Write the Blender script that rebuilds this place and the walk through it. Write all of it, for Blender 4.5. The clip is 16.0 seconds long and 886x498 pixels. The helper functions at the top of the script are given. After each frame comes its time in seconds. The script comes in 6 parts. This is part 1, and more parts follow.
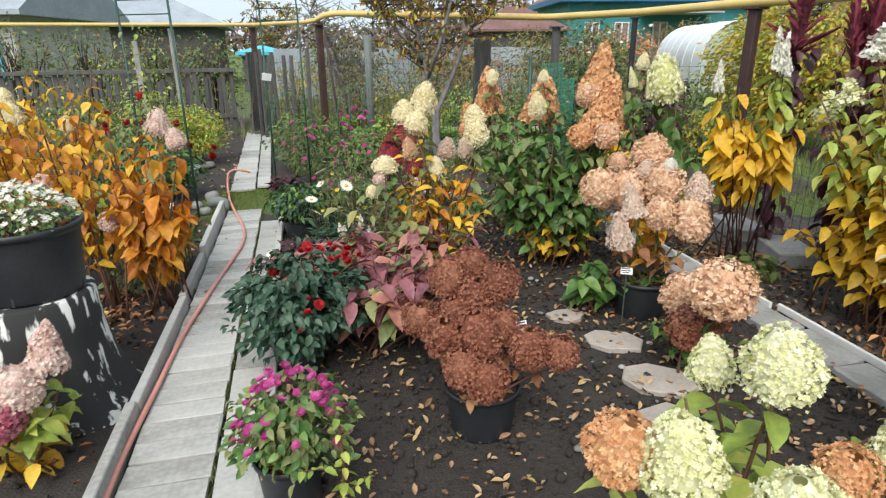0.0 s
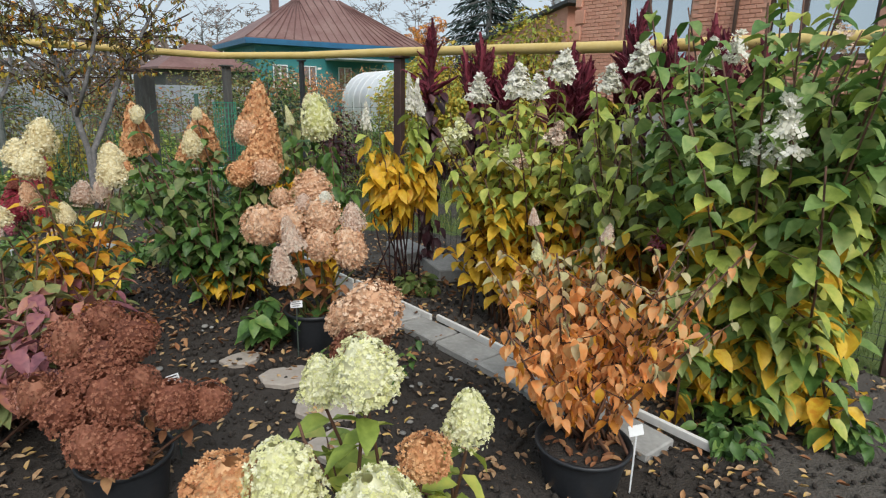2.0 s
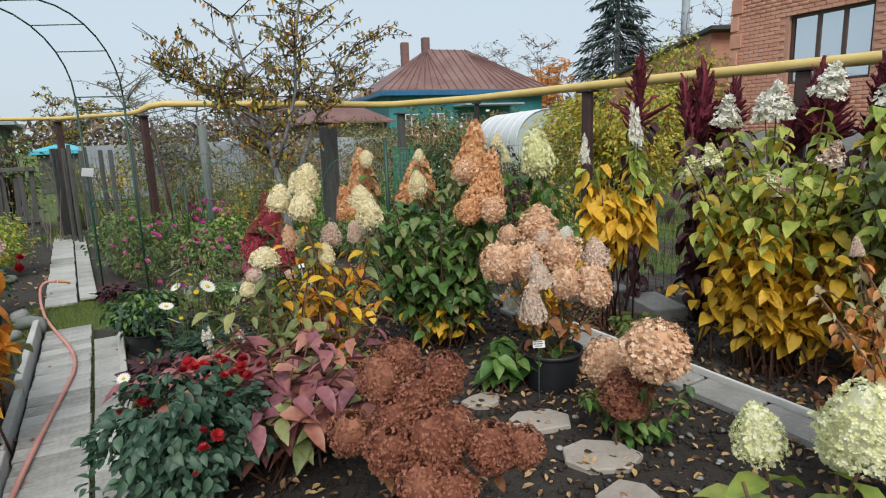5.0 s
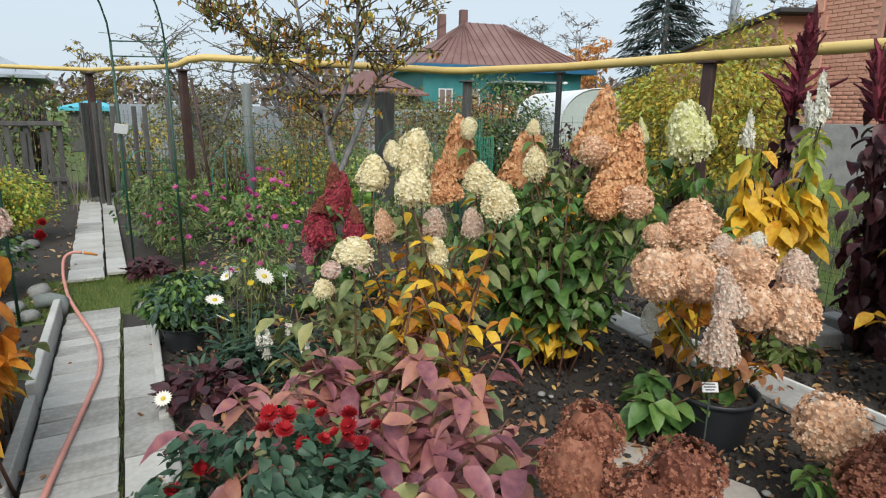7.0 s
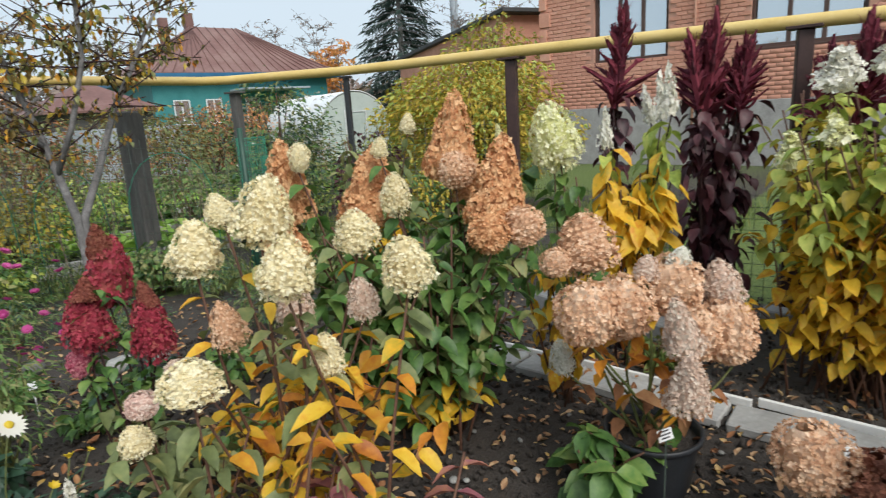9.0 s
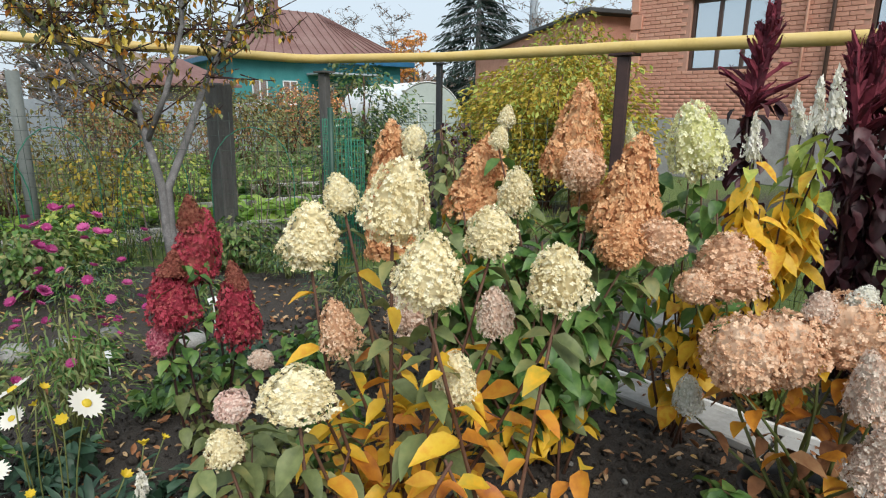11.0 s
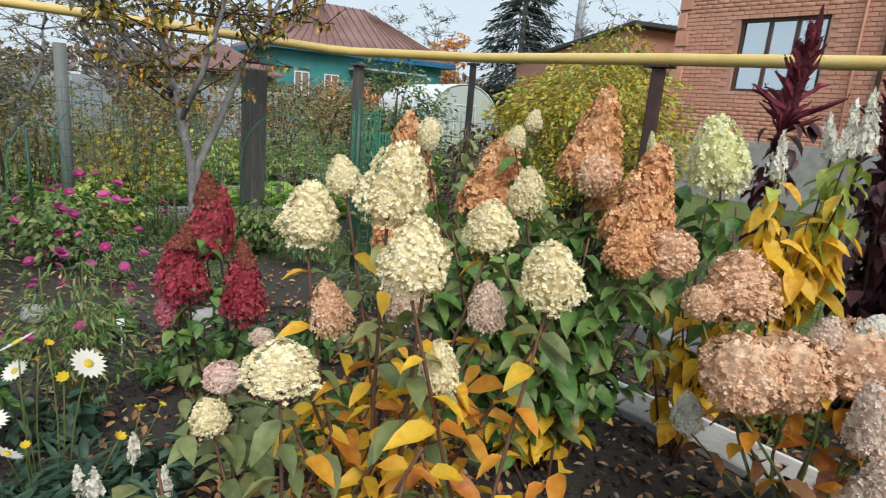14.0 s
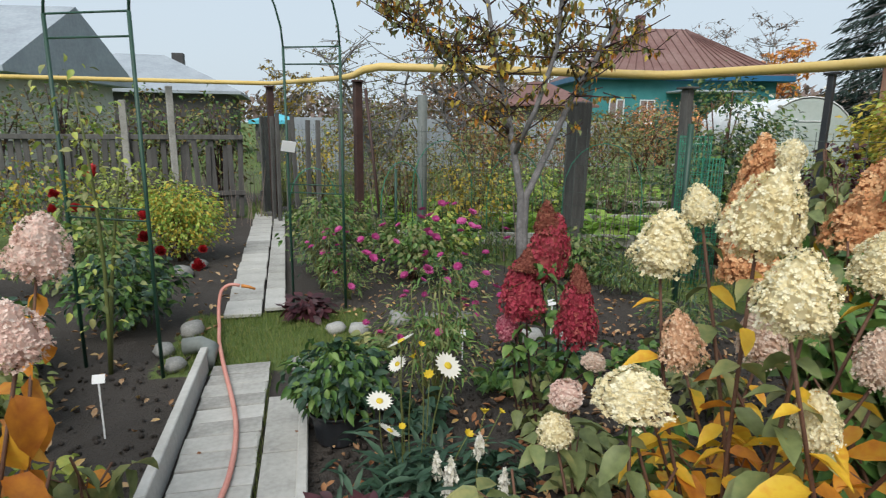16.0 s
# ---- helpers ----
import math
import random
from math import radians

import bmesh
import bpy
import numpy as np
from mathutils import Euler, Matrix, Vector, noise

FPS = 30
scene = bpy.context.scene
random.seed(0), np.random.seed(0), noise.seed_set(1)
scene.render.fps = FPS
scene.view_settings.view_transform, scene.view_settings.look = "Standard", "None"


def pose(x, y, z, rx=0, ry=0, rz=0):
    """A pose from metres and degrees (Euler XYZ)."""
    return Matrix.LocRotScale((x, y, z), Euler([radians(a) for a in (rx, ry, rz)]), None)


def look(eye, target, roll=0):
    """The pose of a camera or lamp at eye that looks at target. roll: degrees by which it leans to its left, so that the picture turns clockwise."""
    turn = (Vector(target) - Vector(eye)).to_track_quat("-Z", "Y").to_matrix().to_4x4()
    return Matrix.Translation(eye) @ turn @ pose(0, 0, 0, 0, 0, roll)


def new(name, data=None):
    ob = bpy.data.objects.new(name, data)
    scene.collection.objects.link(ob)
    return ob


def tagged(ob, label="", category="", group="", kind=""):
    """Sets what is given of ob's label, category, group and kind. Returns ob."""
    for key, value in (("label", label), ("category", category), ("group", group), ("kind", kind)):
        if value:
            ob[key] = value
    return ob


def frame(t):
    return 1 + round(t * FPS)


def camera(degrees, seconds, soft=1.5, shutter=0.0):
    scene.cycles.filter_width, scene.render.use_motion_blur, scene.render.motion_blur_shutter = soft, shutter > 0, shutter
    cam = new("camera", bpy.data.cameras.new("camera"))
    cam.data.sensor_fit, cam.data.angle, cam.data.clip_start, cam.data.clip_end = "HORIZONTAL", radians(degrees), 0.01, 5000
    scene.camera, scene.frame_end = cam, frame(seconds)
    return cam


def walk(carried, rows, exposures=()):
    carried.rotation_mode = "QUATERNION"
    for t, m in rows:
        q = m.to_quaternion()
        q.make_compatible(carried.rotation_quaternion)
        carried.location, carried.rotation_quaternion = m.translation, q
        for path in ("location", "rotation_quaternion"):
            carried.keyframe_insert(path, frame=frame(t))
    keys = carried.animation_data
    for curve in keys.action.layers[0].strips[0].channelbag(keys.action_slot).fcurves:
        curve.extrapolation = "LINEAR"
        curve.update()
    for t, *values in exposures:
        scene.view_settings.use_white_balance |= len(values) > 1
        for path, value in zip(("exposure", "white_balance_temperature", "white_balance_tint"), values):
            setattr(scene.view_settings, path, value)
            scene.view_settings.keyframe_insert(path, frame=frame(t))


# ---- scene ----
cam = camera(74.0, 16.0, soft=1.15, shutter=0.1)
PATH = [
    (0, (0.099, 0.125, 1.596), (0.474, 1.98, 0.948), -0.5),
    (0.5, (0.191, 0.112, 1.585), (0.834, 1.947, 1.117), 1.6),
    (1, (0.251, 0.079, 1.582), (1.06, 1.842, 1.095), 1.7),
    (1.5, (0.309, 0.042, 1.589), (1.276, 1.717, 1.082), 0.3),
    (2, (0.367, 0.01, 1.576), (1.603, 1.496, 1.06), 1.3),
    (2.5, (0.362, -0.004, 1.568), (1.65, 1.441, 1.063), 1.5),
    (3, (0.308, 0.058, 1.556), (1.268, 1.713, 0.972), -1.0),
    (3.5, (0.147, 0.149, 1.572), (0.625, 2.034, 1.107), -3.5),
    (4, (0.023, 0.232, 1.596), (0.712, 2.071, 1.214), -2.6),
    (4.2, (-0.052, 0.282, 1.562), (0.765, 2.076, 1.223), -4.6),
    (6.3, (-0.231, 1.097, 1.497), (0.785, 2.754, 1.025), 0.6),
    (6.5, (-0.254, 1.216, 1.481), (0.779, 2.868, 1.028), 0.2),
    (7, (-0.249, 1.515, 1.464), (0.61, 3.264, 1.014), 0.8),
    (7.5, (-0.157, 1.738, 1.483), (0.758, 3.464, 1.053), 1.2),
    (8, (-0.116, 1.923, 1.529), (1.147, 3.4, 1.058), 2.4),
    (8.5, (-0.084, 2.119, 1.557), (1.513, 3.229, 1.091), -2.0),
    (9, (-0.151, 2.408, 1.542), (1.319, 3.683, 1.082), -3.6),
    (9.2, (-0.113, 2.479, 1.553), (1.178, 3.945, 1.123), -4.9),
    (11.3, (-0.114, 2.797, 1.497), (1.228, 4.2, 1.019), 2.1),
    (11.5, (-0.111, 2.806, 1.492), (1.223, 4.216, 1.01), 3.0),
    (12, (-0.114, 2.81, 1.491), (1.218, 4.236, 1.053), 3.6),
    (12.5, (-0.127, 2.767, 1.47), (1.275, 4.12, 1.019), 5.7),
    (13, (-0.082, 2.698, 1.481), (1.467, 3.892, 1.062), 5.2),
    (13.5, (-0.039, 2.71, 1.489), (1.418, 4.017, 1.078), 5.0),
    (14, (-0.058, 2.721, 1.478), (1.219, 4.19, 1.017), 4.8),
    (14.5, (-0.103, 2.732, 1.472), (0.878, 4.415, 1.022), 3.3),
    (15, (-0.169, 2.744, 1.47), (0.671, 4.506, 1.036), 4.2),
    (15.5, (-0.172, 2.719, 1.481), (0.518, 4.551, 1.073), 3.8),
    (16, (-0.18, 2.731, 1.483), (0.194, 4.651, 1.064), 0.7),
]
walk(cam, [(t, look(eye, target, roll)) for t, eye, target, roll in PATH], [(0.0, 0.32), (0.5, 0.02), (1.0, -0.13), (2.5, -0.07), (4.0, -0.13), (6.5, 0.03), (9.0, 0.07), (13.0, 0.13), (14.5, 0.06), (16.0, -0.05)])

# ---------- light ----------
world = bpy.data.worlds.new("overcast_sky")
scene.world = world
world.use_nodes = True
wn = world.node_tree
sky = wn.nodes.new("ShaderNodeTexSky")
sky.sky_type, sky.sun_disc = "NISHITA", False
sky.sun_elevation, sky.sun_rotation = radians(42), radians(200)
sky.dust_density, sky.air_density, sky.ozone_density = 4.0, 1.0, 1.5
cloud = wn.nodes.new("ShaderNodeMixRGB")
cloud.inputs[0].default_value = 0.8
cloud.inputs[2].default_value = (7.2, 8.35, 9.3, 1)
wn.links.new(sky.outputs[0], cloud.inputs[1])
back = wn.nodes["Background"]
back.inputs["Strength"].default_value = 0.105
wn.links.new(cloud.outputs[0], back.inputs["Color"])
sun = new("sun", bpy.data.lights.new("sun", "SUN"))
sun.data.energy, sun.data.angle, sun.data.color = 3.0, radians(40), (1.0, 0.96, 0.9)
sun.matrix_world = look((-6, -14, 16), (0, 0, 0))


# ---------- materials ----------
def shader(name, rough=0.7, metal=0.0):
    m = bpy.data.materials.new(name)
    m.use_nodes = True
    p = m.node_tree.nodes["Principled BSDF"]
    p.inputs["Roughness"].default_value, p.inputs["Metallic"].default_value = rough, metal
    return m, m.node_tree.nodes, m.node_tree.links, p


def ramp_node(nodes, cols):
    r = nodes.new("ShaderNodeValToRGB")
    e = r.color_ramp.elements
    while len(e) < len(cols):
        e.new(0.5)
    for i, c in enumerate(cols):
        e[i].position = i / max(1, len(cols) - 1)
        e[i].color = (*c, 1)
    return r


def surface(name, cols, scale=6.0, rough=0.75, bump=0.3, metal=0.0, fine=8.0, stretch=(1, 1, 1), vary=0.25):
    """Noise at two scales through a colour ramp, with relief; each piece takes its own shade."""
    m, n, l, p = shader(name, rough, metal)
    co = n.new("ShaderNodeTexCoord")
    mp = n.new("ShaderNodeMapping")
    mp.inputs["Scale"].default_value = stretch
    l.new(co.outputs["Object"], mp.inputs[0])
    a, b = n.new("ShaderNodeTexNoise"), n.new("ShaderNodeTexNoise")
    a.inputs["Scale"].default_value, b.inputs["Scale"].default_value = scale, scale * fine
    a.inputs["Detail"].default_value = b.inputs["Detail"].default_value = 5
    l.new(mp.outputs[0], a.inputs["Vector"]), l.new(mp.outputs[0], b.inputs["Vector"])
    mix = n.new("ShaderNodeMath")
    mix.operation = "MULTIPLY_ADD"
    l.new(b.outputs["Fac"], mix.inputs[0])
    mix.inputs[1].default_value = 0.5
    half = n.new("ShaderNodeMath")
    half.operation = "MULTIPLY_ADD"
    l.new(a.outputs["Fac"], half.inputs[0])
    half.inputs[1].default_value, half.inputs[2].default_value = 0.9, -0.2
    l.new(half.outputs[0], mix.inputs[2])
    oi = n.new("ShaderNodeObjectInfo")
    own = n.new("ShaderNodeMath")
    own.operation = "MULTIPLY_ADD"
    own.inputs[1].default_value = vary
    l.new(oi.outputs["Random"], own.inputs[0])
    l.new(mix.outputs[0], own.inputs[2])
    sub = n.new("ShaderNodeMath")
    sub.operation = "SUBTRACT"
    sub.inputs[1].default_value = vary / 2
    l.new(own.outputs[0], sub.inputs[0])
    r = ramp_node(n, cols)
    l.new(sub.outputs[0], r.inputs[0])
    l.new(r.outputs[0], p.inputs["Base Color"])
    if bump:
        bp = n.new("ShaderNodeBump")
        bp.inputs["Strength"].default_value, bp.inputs["Distance"].default_value = bump, 0.01
        l.new(mix.outputs[0], bp.inputs["Height"])
        l.new(bp.outputs[0], p.inputs["Normal"])
    return m


def foliage(name, cols, rough=0.55, glow=0.25, blotch=0.3, scale=40):
    """Leaf or petal: a shade of its own for each one, blotches, and some light let through."""
    m, n, l, p = shader(name, rough)
    oi, ge, co = n.new("ShaderNodeObjectInfo"), n.new("ShaderNodeNewGeometry"), n.new("ShaderNodeTexCoord")
    add, frac = n.new("ShaderNodeMath"), n.new("ShaderNodeMath")
    frac.operation = "FRACT"
    l.new(oi.outputs["Random"], add.inputs[0]), l.new(ge.outputs["Random Per Island"], add.inputs[1])
    l.new(add.outputs[0], frac.inputs[0])
    tex = n.new("ShaderNodeTexNoise")
    tex.inputs["Scale"].default_value, tex.inputs["Detail"].default_value = scale, 3
    l.new(ge.outputs["Position"], tex.inputs["Vector"])
    ma = n.new("ShaderNodeMath")
    ma.operation = "MULTIPLY_ADD"
    ma.inputs[1].default_value = blotch * 2
    l.new(tex.outputs["Fac"], ma.inputs[0])
    sh = n.new("ShaderNodeMath")
    sh.operation = "MULTIPLY_ADD"
    sh.inputs[1].default_value, sh.inputs[2].default_value = 1.0 - 0.4 * blotch, -0.8 * blotch
    l.new(frac.outputs[0], sh.inputs[0])
    l.new(sh.outputs[0], ma.inputs[2])
    r = ramp_node(n, cols)
    l.new(ma.outputs[0], r.inputs[0])
    l.new(r.outputs[0], p.inputs["Base Color"])
    tr, mx = n.new("ShaderNodeBsdfTranslucent"), n.new("ShaderNodeMixShader")
    mx.inputs[0].default_value = glow
    l.new(r.outputs[0], tr.inputs["Color"])
    l.new(p.outputs[0], mx.inputs[1]), l.new(tr.outputs[0], mx.inputs[2])
    l.new(mx.outputs[0], n["Material Output"].inputs[0])
    return m


M = {
    "wood_grey": surface("weathered_grey_board", [(0.19, 0.185, 0.17), (0.39, 0.385, 0.36), (0.53, 0.525, 0.5)], 5, 0.85, 0.5, stretch=(1, 1, 1), vary=0.5),
    "wood_dark": surface("dark_weathered_wood", [(0.03, 0.03, 0.03), (0.08, 0.078, 0.075), (0.15, 0.148, 0.14)], 6, 0.85, 0.5, stretch=(4, 4, 0.6)),
    "bark": surface("grey_bark", [(0.05, 0.047, 0.047), (0.17, 0.165, 0.165), (0.4, 0.39, 0.39)], 14, 0.9, 0.7, vary=0.0),
    "stem": surface("brown_stem", [(0.05, 0.02, 0.012), (0.11, 0.05, 0.03), (0.16, 0.09, 0.05)], 20, 0.7, 0.2),
    "stem_green": surface("green_stem", [(0.06, 0.09, 0.02), (0.12, 0.14, 0.04), (0.15, 0.12, 0.05)], 20, 0.6, 0.2),
    "stem_dark": surface("purple_black_stem", [(0.012, 0.006, 0.006), (0.035, 0.012, 0.012), (0.05, 0.02, 0.02)], 20, 0.6, 0.2),
    "pot": surface("black_plastic", [(0.010, 0.012, 0.015), (0.022, 0.025, 0.03), (0.04, 0.042, 0.045)], 8, 0.5, 0.15),
    "pipe": surface("yellow_pipe_paint", [(0.42, 0.28, 0.08), (0.62, 0.45, 0.15), (0.68, 0.52, 0.22)], 5, 0.5, 0.1),
    "iron": surface("brown_painted_steel", [(0.02, 0.011, 0.01), (0.045, 0.022, 0.02), (0.08, 0.04, 0.03)], 10, 0.6, 0.2),
    "green_paint": surface("green_painted_steel", [(0.008, 0.03, 0.02), (0.015, 0.06, 0.04), (0.03, 0.09, 0.06)], 12, 0.5, 0.1),
    "green_net": surface("green_plastic_net", [(0.01, 0.12, 0.07), (0.02, 0.2, 0.12), (0.04, 0.26, 0.17)], 12, 0.5, 0.0),
    "wire": surface("dark_wire", [(0.02, 0.03, 0.025), (0.04, 0.06, 0.05), (0.09, 0.1, 0.09)], 30, 0.6, 0.0),
    "stone": surface("pale_flagstone", [(0.2, 0.18, 0.15), (0.36, 0.32, 0.28), (0.46, 0.42, 0.38)], 5, 0.85, 0.5),
    "concrete": surface("grey_concrete", [(0.16, 0.16, 0.15), (0.3, 0.3, 0.29), (0.46, 0.46, 0.45)], 4, 0.9, 0.4),
    "white_strip": surface("white_painted_strip", [(0.5, 0.5, 0.48), (0.72, 0.72, 0.7), (0.8, 0.8, 0.78)], 6, 0.6, 0.1),
    "hose": surface("pink_rubber_hose", [(0.45, 0.16, 0.13), (0.6, 0.26, 0.21), (0.66, 0.34, 0.28)], 9, 0.5, 0.05),
    "tag": surface("white_plastic_label", [(0.6, 0.62, 0.64), (0.75, 0.77, 0.78), (0.8, 0.8, 0.8)], 9, 0.5, 0.0),
    "ink": surface("black_ink", [(0.02, 0.02, 0.025), (0.03, 0.03, 0.035)], 9, 0.5, 0.0),
    "roof": surface("rusty_red_sheet_roof", [(0.09, 0.045, 0.04), (0.17, 0.085, 0.075), (0.26, 0.17, 0.15)], 0.7, 0.6, 0.2),
    "teal": surface("teal_painted_boards", [(0.015, 0.12, 0.13), (0.03, 0.2, 0.21), (0.06, 0.26, 0.26)], 1.5, 0.6, 0.1),
    "blue": surface("blue_painted_eave", [(0.012, 0.08, 0.16), (0.02, 0.13, 0.26), (0.04, 0.18, 0.32)], 1.5, 0.5, 0.1),
    "brick": surface("salmon_brick", [(0.46, 0.21, 0.145), (0.6, 0.30, 0.215), (0.68, 0.39, 0.29)], 3, 0.85, 0.3, vary=0.4),
    "mortar": surface("brick_mortar", [(0.40, 0.21, 0.155), (0.5, 0.28, 0.21), (0.55, 0.33, 0.26)], 5, 0.9, 0.2),
    "roof_dark": surface("black_roofing", [(0.02, 0.02, 0.022), (0.05, 0.05, 0.05), (0.08, 0.08, 0.08)], 2, 0.7, 0.2),
    "slate": surface("grey_corrugated_sheet", [(0.2, 0.22, 0.25), (0.3, 0.34, 0.38), (0.42, 0.46, 0.5)], 1.5, 0.8, 0.2),
    "frame": surface("dark_brown_window_frame", [(0.05, 0.03, 0.022), (0.08, 0.045, 0.035), (0.11, 0.065, 0.05)], 3, 0.5, 0.0),
    "film": surface("white_greenhouse_sheet", [(0.55, 0.58, 0.6), (0.72, 0.75, 0.76), (0.8, 0.81, 0.82)], 1.2, 0.35, 0.1),
    "haze_panel": surface("pale_green_greenhouse_panel", [(0.3, 0.36, 0.34), (0.42, 0.48, 0.46), (0.5, 0.55, 0.53)], 1.2, 0.3, 0.05),
    "rubble": surface("grey_rubble_wall", [(0.14, 0.13, 0.13), (0.3, 0.29, 0.28), (0.42, 0.41, 0.4)], 5, 0.9, 0.8),
    "pebble": surface("grey_pebble", [(0.1, 0.1, 0.095), (0.24, 0.24, 0.23), (0.4, 0.4, 0.38)], 12, 0.8, 0.2, vary=0.7),
    "turquoise": surface("turquoise_window_frame", [(0.04, 0.3, 0.4), (0.07, 0.42, 0.54), (0.1, 0.5, 0.6)], 2, 0.5, 0.0),
    "white_metal": surface("white_enamel", [(0.55, 0.56, 0.58), (0.7, 0.71, 0.73), (0.78, 0.79, 0.8)], 4, 0.4, 0.0),
    "plastic_red": surface("red_plastic", [(0.4, 0.01, 0.015), (0.55, 0.015, 0.02)], 9, 0.4, 0.0),
    "orange_tip": surface("orange_brass_tip", [(0.5, 0.18, 0.03), (0.6, 0.25, 0.06)], 9, 0.4, 0.0),
    "fibre": surface("grey_plastic_pipe", [(0.1, 0.12, 0.11), (0.16, 0.18, 0.17), (0.22, 0.24, 0.23)], 6, 0.6, 0.1),
    # petals
    "cream": foliage("cream_petals", [(0.68, 0.56, 0.30), (0.83, 0.75, 0.49), (0.88, 0.84, 0.66)], 0.7, 0.2, 0.25, 9),
    "lime": foliage("lime_white_petals", [(0.60, 0.60, 0.24), (0.76, 0.75, 0.46), (0.82, 0.81, 0.62)], 0.7, 0.2, 0.3, 7),
    "tan": foliage("tan_dried_petals", [(0.46, 0.19, 0.08), (0.66, 0.35, 0.16), (0.8, 0.53, 0.3)], 0.75, 0.15, 0.35, 9),
    "rust": foliage("rust_brown_petals", [(0.14, 0.042, 0.024), (0.26, 0.088, 0.048), (0.42, 0.19, 0.115)], 0.75, 0.15, 0.35, 9),
    "peach": foliage("peach_dried_petals", [(0.52, 0.28, 0.16), (0.7, 0.44, 0.27), (0.84, 0.65, 0.48)], 0.75, 0.15, 0.35, 8),
    "blush": foliage("pale_blush_petals", [(0.55, 0.36, 0.26), (0.68, 0.52, 0.42), (0.74, 0.66, 0.56)], 0.75, 0.15, 0.3, 8),
    "crimson": foliage("crimson_petals", [(0.15, 0.02, 0.02), (0.30, 0.02, 0.045), (0.38, 0.035, 0.065), (0.36, 0.11, 0.08)], 0.7, 0.15, 0.35, 8),
    "russet": foliage("russet_red_petals", [(0.13, 0.03, 0.02), (0.24, 0.06, 0.04), (0.34, 0.13, 0.08)], 0.75, 0.15, 0.35, 8),
    "rose_pink": foliage("rose_pink_petals", [(0.36, 0.05, 0.10), (0.52, 0.14, 0.2), (0.62, 0.3, 0.32)], 0.7, 0.2, 0.3),
    "white": foliage("white_petals", [(0.66, 0.64, 0.52), (0.78, 0.76, 0.68), (0.84, 0.82, 0.76)], 0.7, 0.2, 0.15),
    "pinkish": foliage("faded_pink_petals", [(0.6, 0.38, 0.32), (0.75, 0.56, 0.48), (0.82, 0.73, 0.66)], 0.7, 0.2, 0.3, 8),
    "magenta": foliage("magenta_petals", [(0.26, 0.02, 0.12), (0.42, 0.04, 0.2), (0.52, 0.1, 0.3)], 0.6, 0.2, 0.2),
    "red": foliage("deep_red_petals", [(0.2, 0.004, 0.008), (0.36, 0.008, 0.014), (0.46, 0.02, 0.025)], 0.6, 0.15, 0.2),
    "yellow": foliage("yellow_petals", [(0.6, 0.42, 0.02), (0.72, 0.55, 0.04)], 0.6, 0.2, 0.2),
    # leaves
    "leaf_green": foliage("green_leaves", [(0.04, 0.10, 0.022), (0.095, 0.2, 0.045), (0.2, 0.3, 0.075)], 0.5, 0.25, 0.62, 34),
    "leaf_mid": foliage("light_green_leaves", [(0.19, 0.27, 0.045), (0.36, 0.45, 0.09), (0.57, 0.57, 0.13)], 0.5, 0.3, 0.62, 34),
    "leaf_sage": foliage("pale_sage_leaves", [(0.12, 0.21, 0.05), (0.22, 0.33, 0.10), (0.36, 0.43, 0.15)], 0.5, 0.3, 0.62, 34),
    "leaf_tip": foliage("pale_tan_green_leaves", [(0.36, 0.36, 0.16), (0.52, 0.46, 0.24), (0.62, 0.48, 0.27)], 0.55, 0.3, 0.62, 34),
    "leaf_crop": foliage("bright_green_crop_leaves", [(0.13, 0.26, 0.03), (0.25, 0.42, 0.06), (0.36, 0.5, 0.1)], 0.5, 0.35, 0.5, 20),
    "leaf_olive": foliage("dull_olive_leaves", [(0.10, 0.13, 0.045), (0.19, 0.23, 0.085), (0.34, 0.32, 0.12)], 0.55, 0.25, 0.62, 34),
    "leaf_yellow": foliage("yellow_leaves", [(0.48, 0.36, 0.035), (0.72, 0.42, 0.025), (0.8, 0.54, 0.05), (0.7, 0.31, 0.025)], 0.55, 0.3, 0.62, 34),
    "leaf_orange": foliage("orange_leaves", [(0.375, 0.112, 0.0187), (0.625, 0.25, 0.025), (0.7, 0.4, 0.0375)], 0.55, 0.3, 0.62, 34),
    "leaf_coral": foliage("coral_orange_leaves", [(0.68, 0.41, 0.18), (0.8, 0.31, 0.09), (0.83, 0.47, 0.21)], 0.55, 0.3, 0.62, 34),
    "leaf_purple": foliage("purple_red_leaves", [(0.15, 0.05, 0.07), (0.3, 0.11, 0.125), (0.44, 0.2, 0.12)], 0.45, 0.2, 0.62, 34),
    "leaf_burgundy": foliage("burgundy_leaves", [(0.024, 0.0072, 0.0108), (0.06, 0.0144, 0.0216), (0.108, 0.036, 0.042)], 0.5, 0.15, 0.62, 34),
    "leaf_blue": foliage("blue_green_leaves", [(0.016, 0.045, 0.026), (0.038, 0.09, 0.052), (0.08, 0.14, 0.085)], 0.5, 0.2, 0.62, 34),
    "plume": foliage("burgundy_plumes", [(0.05, 0.005, 0.012), (0.13, 0.012, 0.03), (0.22, 0.03, 0.05)], 0.8, 0.1, 0.4),
    "leaf_dry": foliage("fallen_leaves", [(0.14, 0.075, 0.04), (0.30, 0.17, 0.085), (0.48, 0.34, 0.2), (0.52, 0.34, 0.08)], 0.8, 0.1, 0.62, 34),
    "leaf_rust": foliage("rust_fallen_leaves", [(0.14, 0.055, 0.025), (0.28, 0.12, 0.05), (0.4, 0.22, 0.1)], 0.8, 0.1, 0.62, 34),
    "grass": foliage("grass_blades", [(0.078, 0.13, 0.026), (0.156, 0.221, 0.052), (0.286, 0.286, 0.104)], 0.6, 0.3, 0.2),
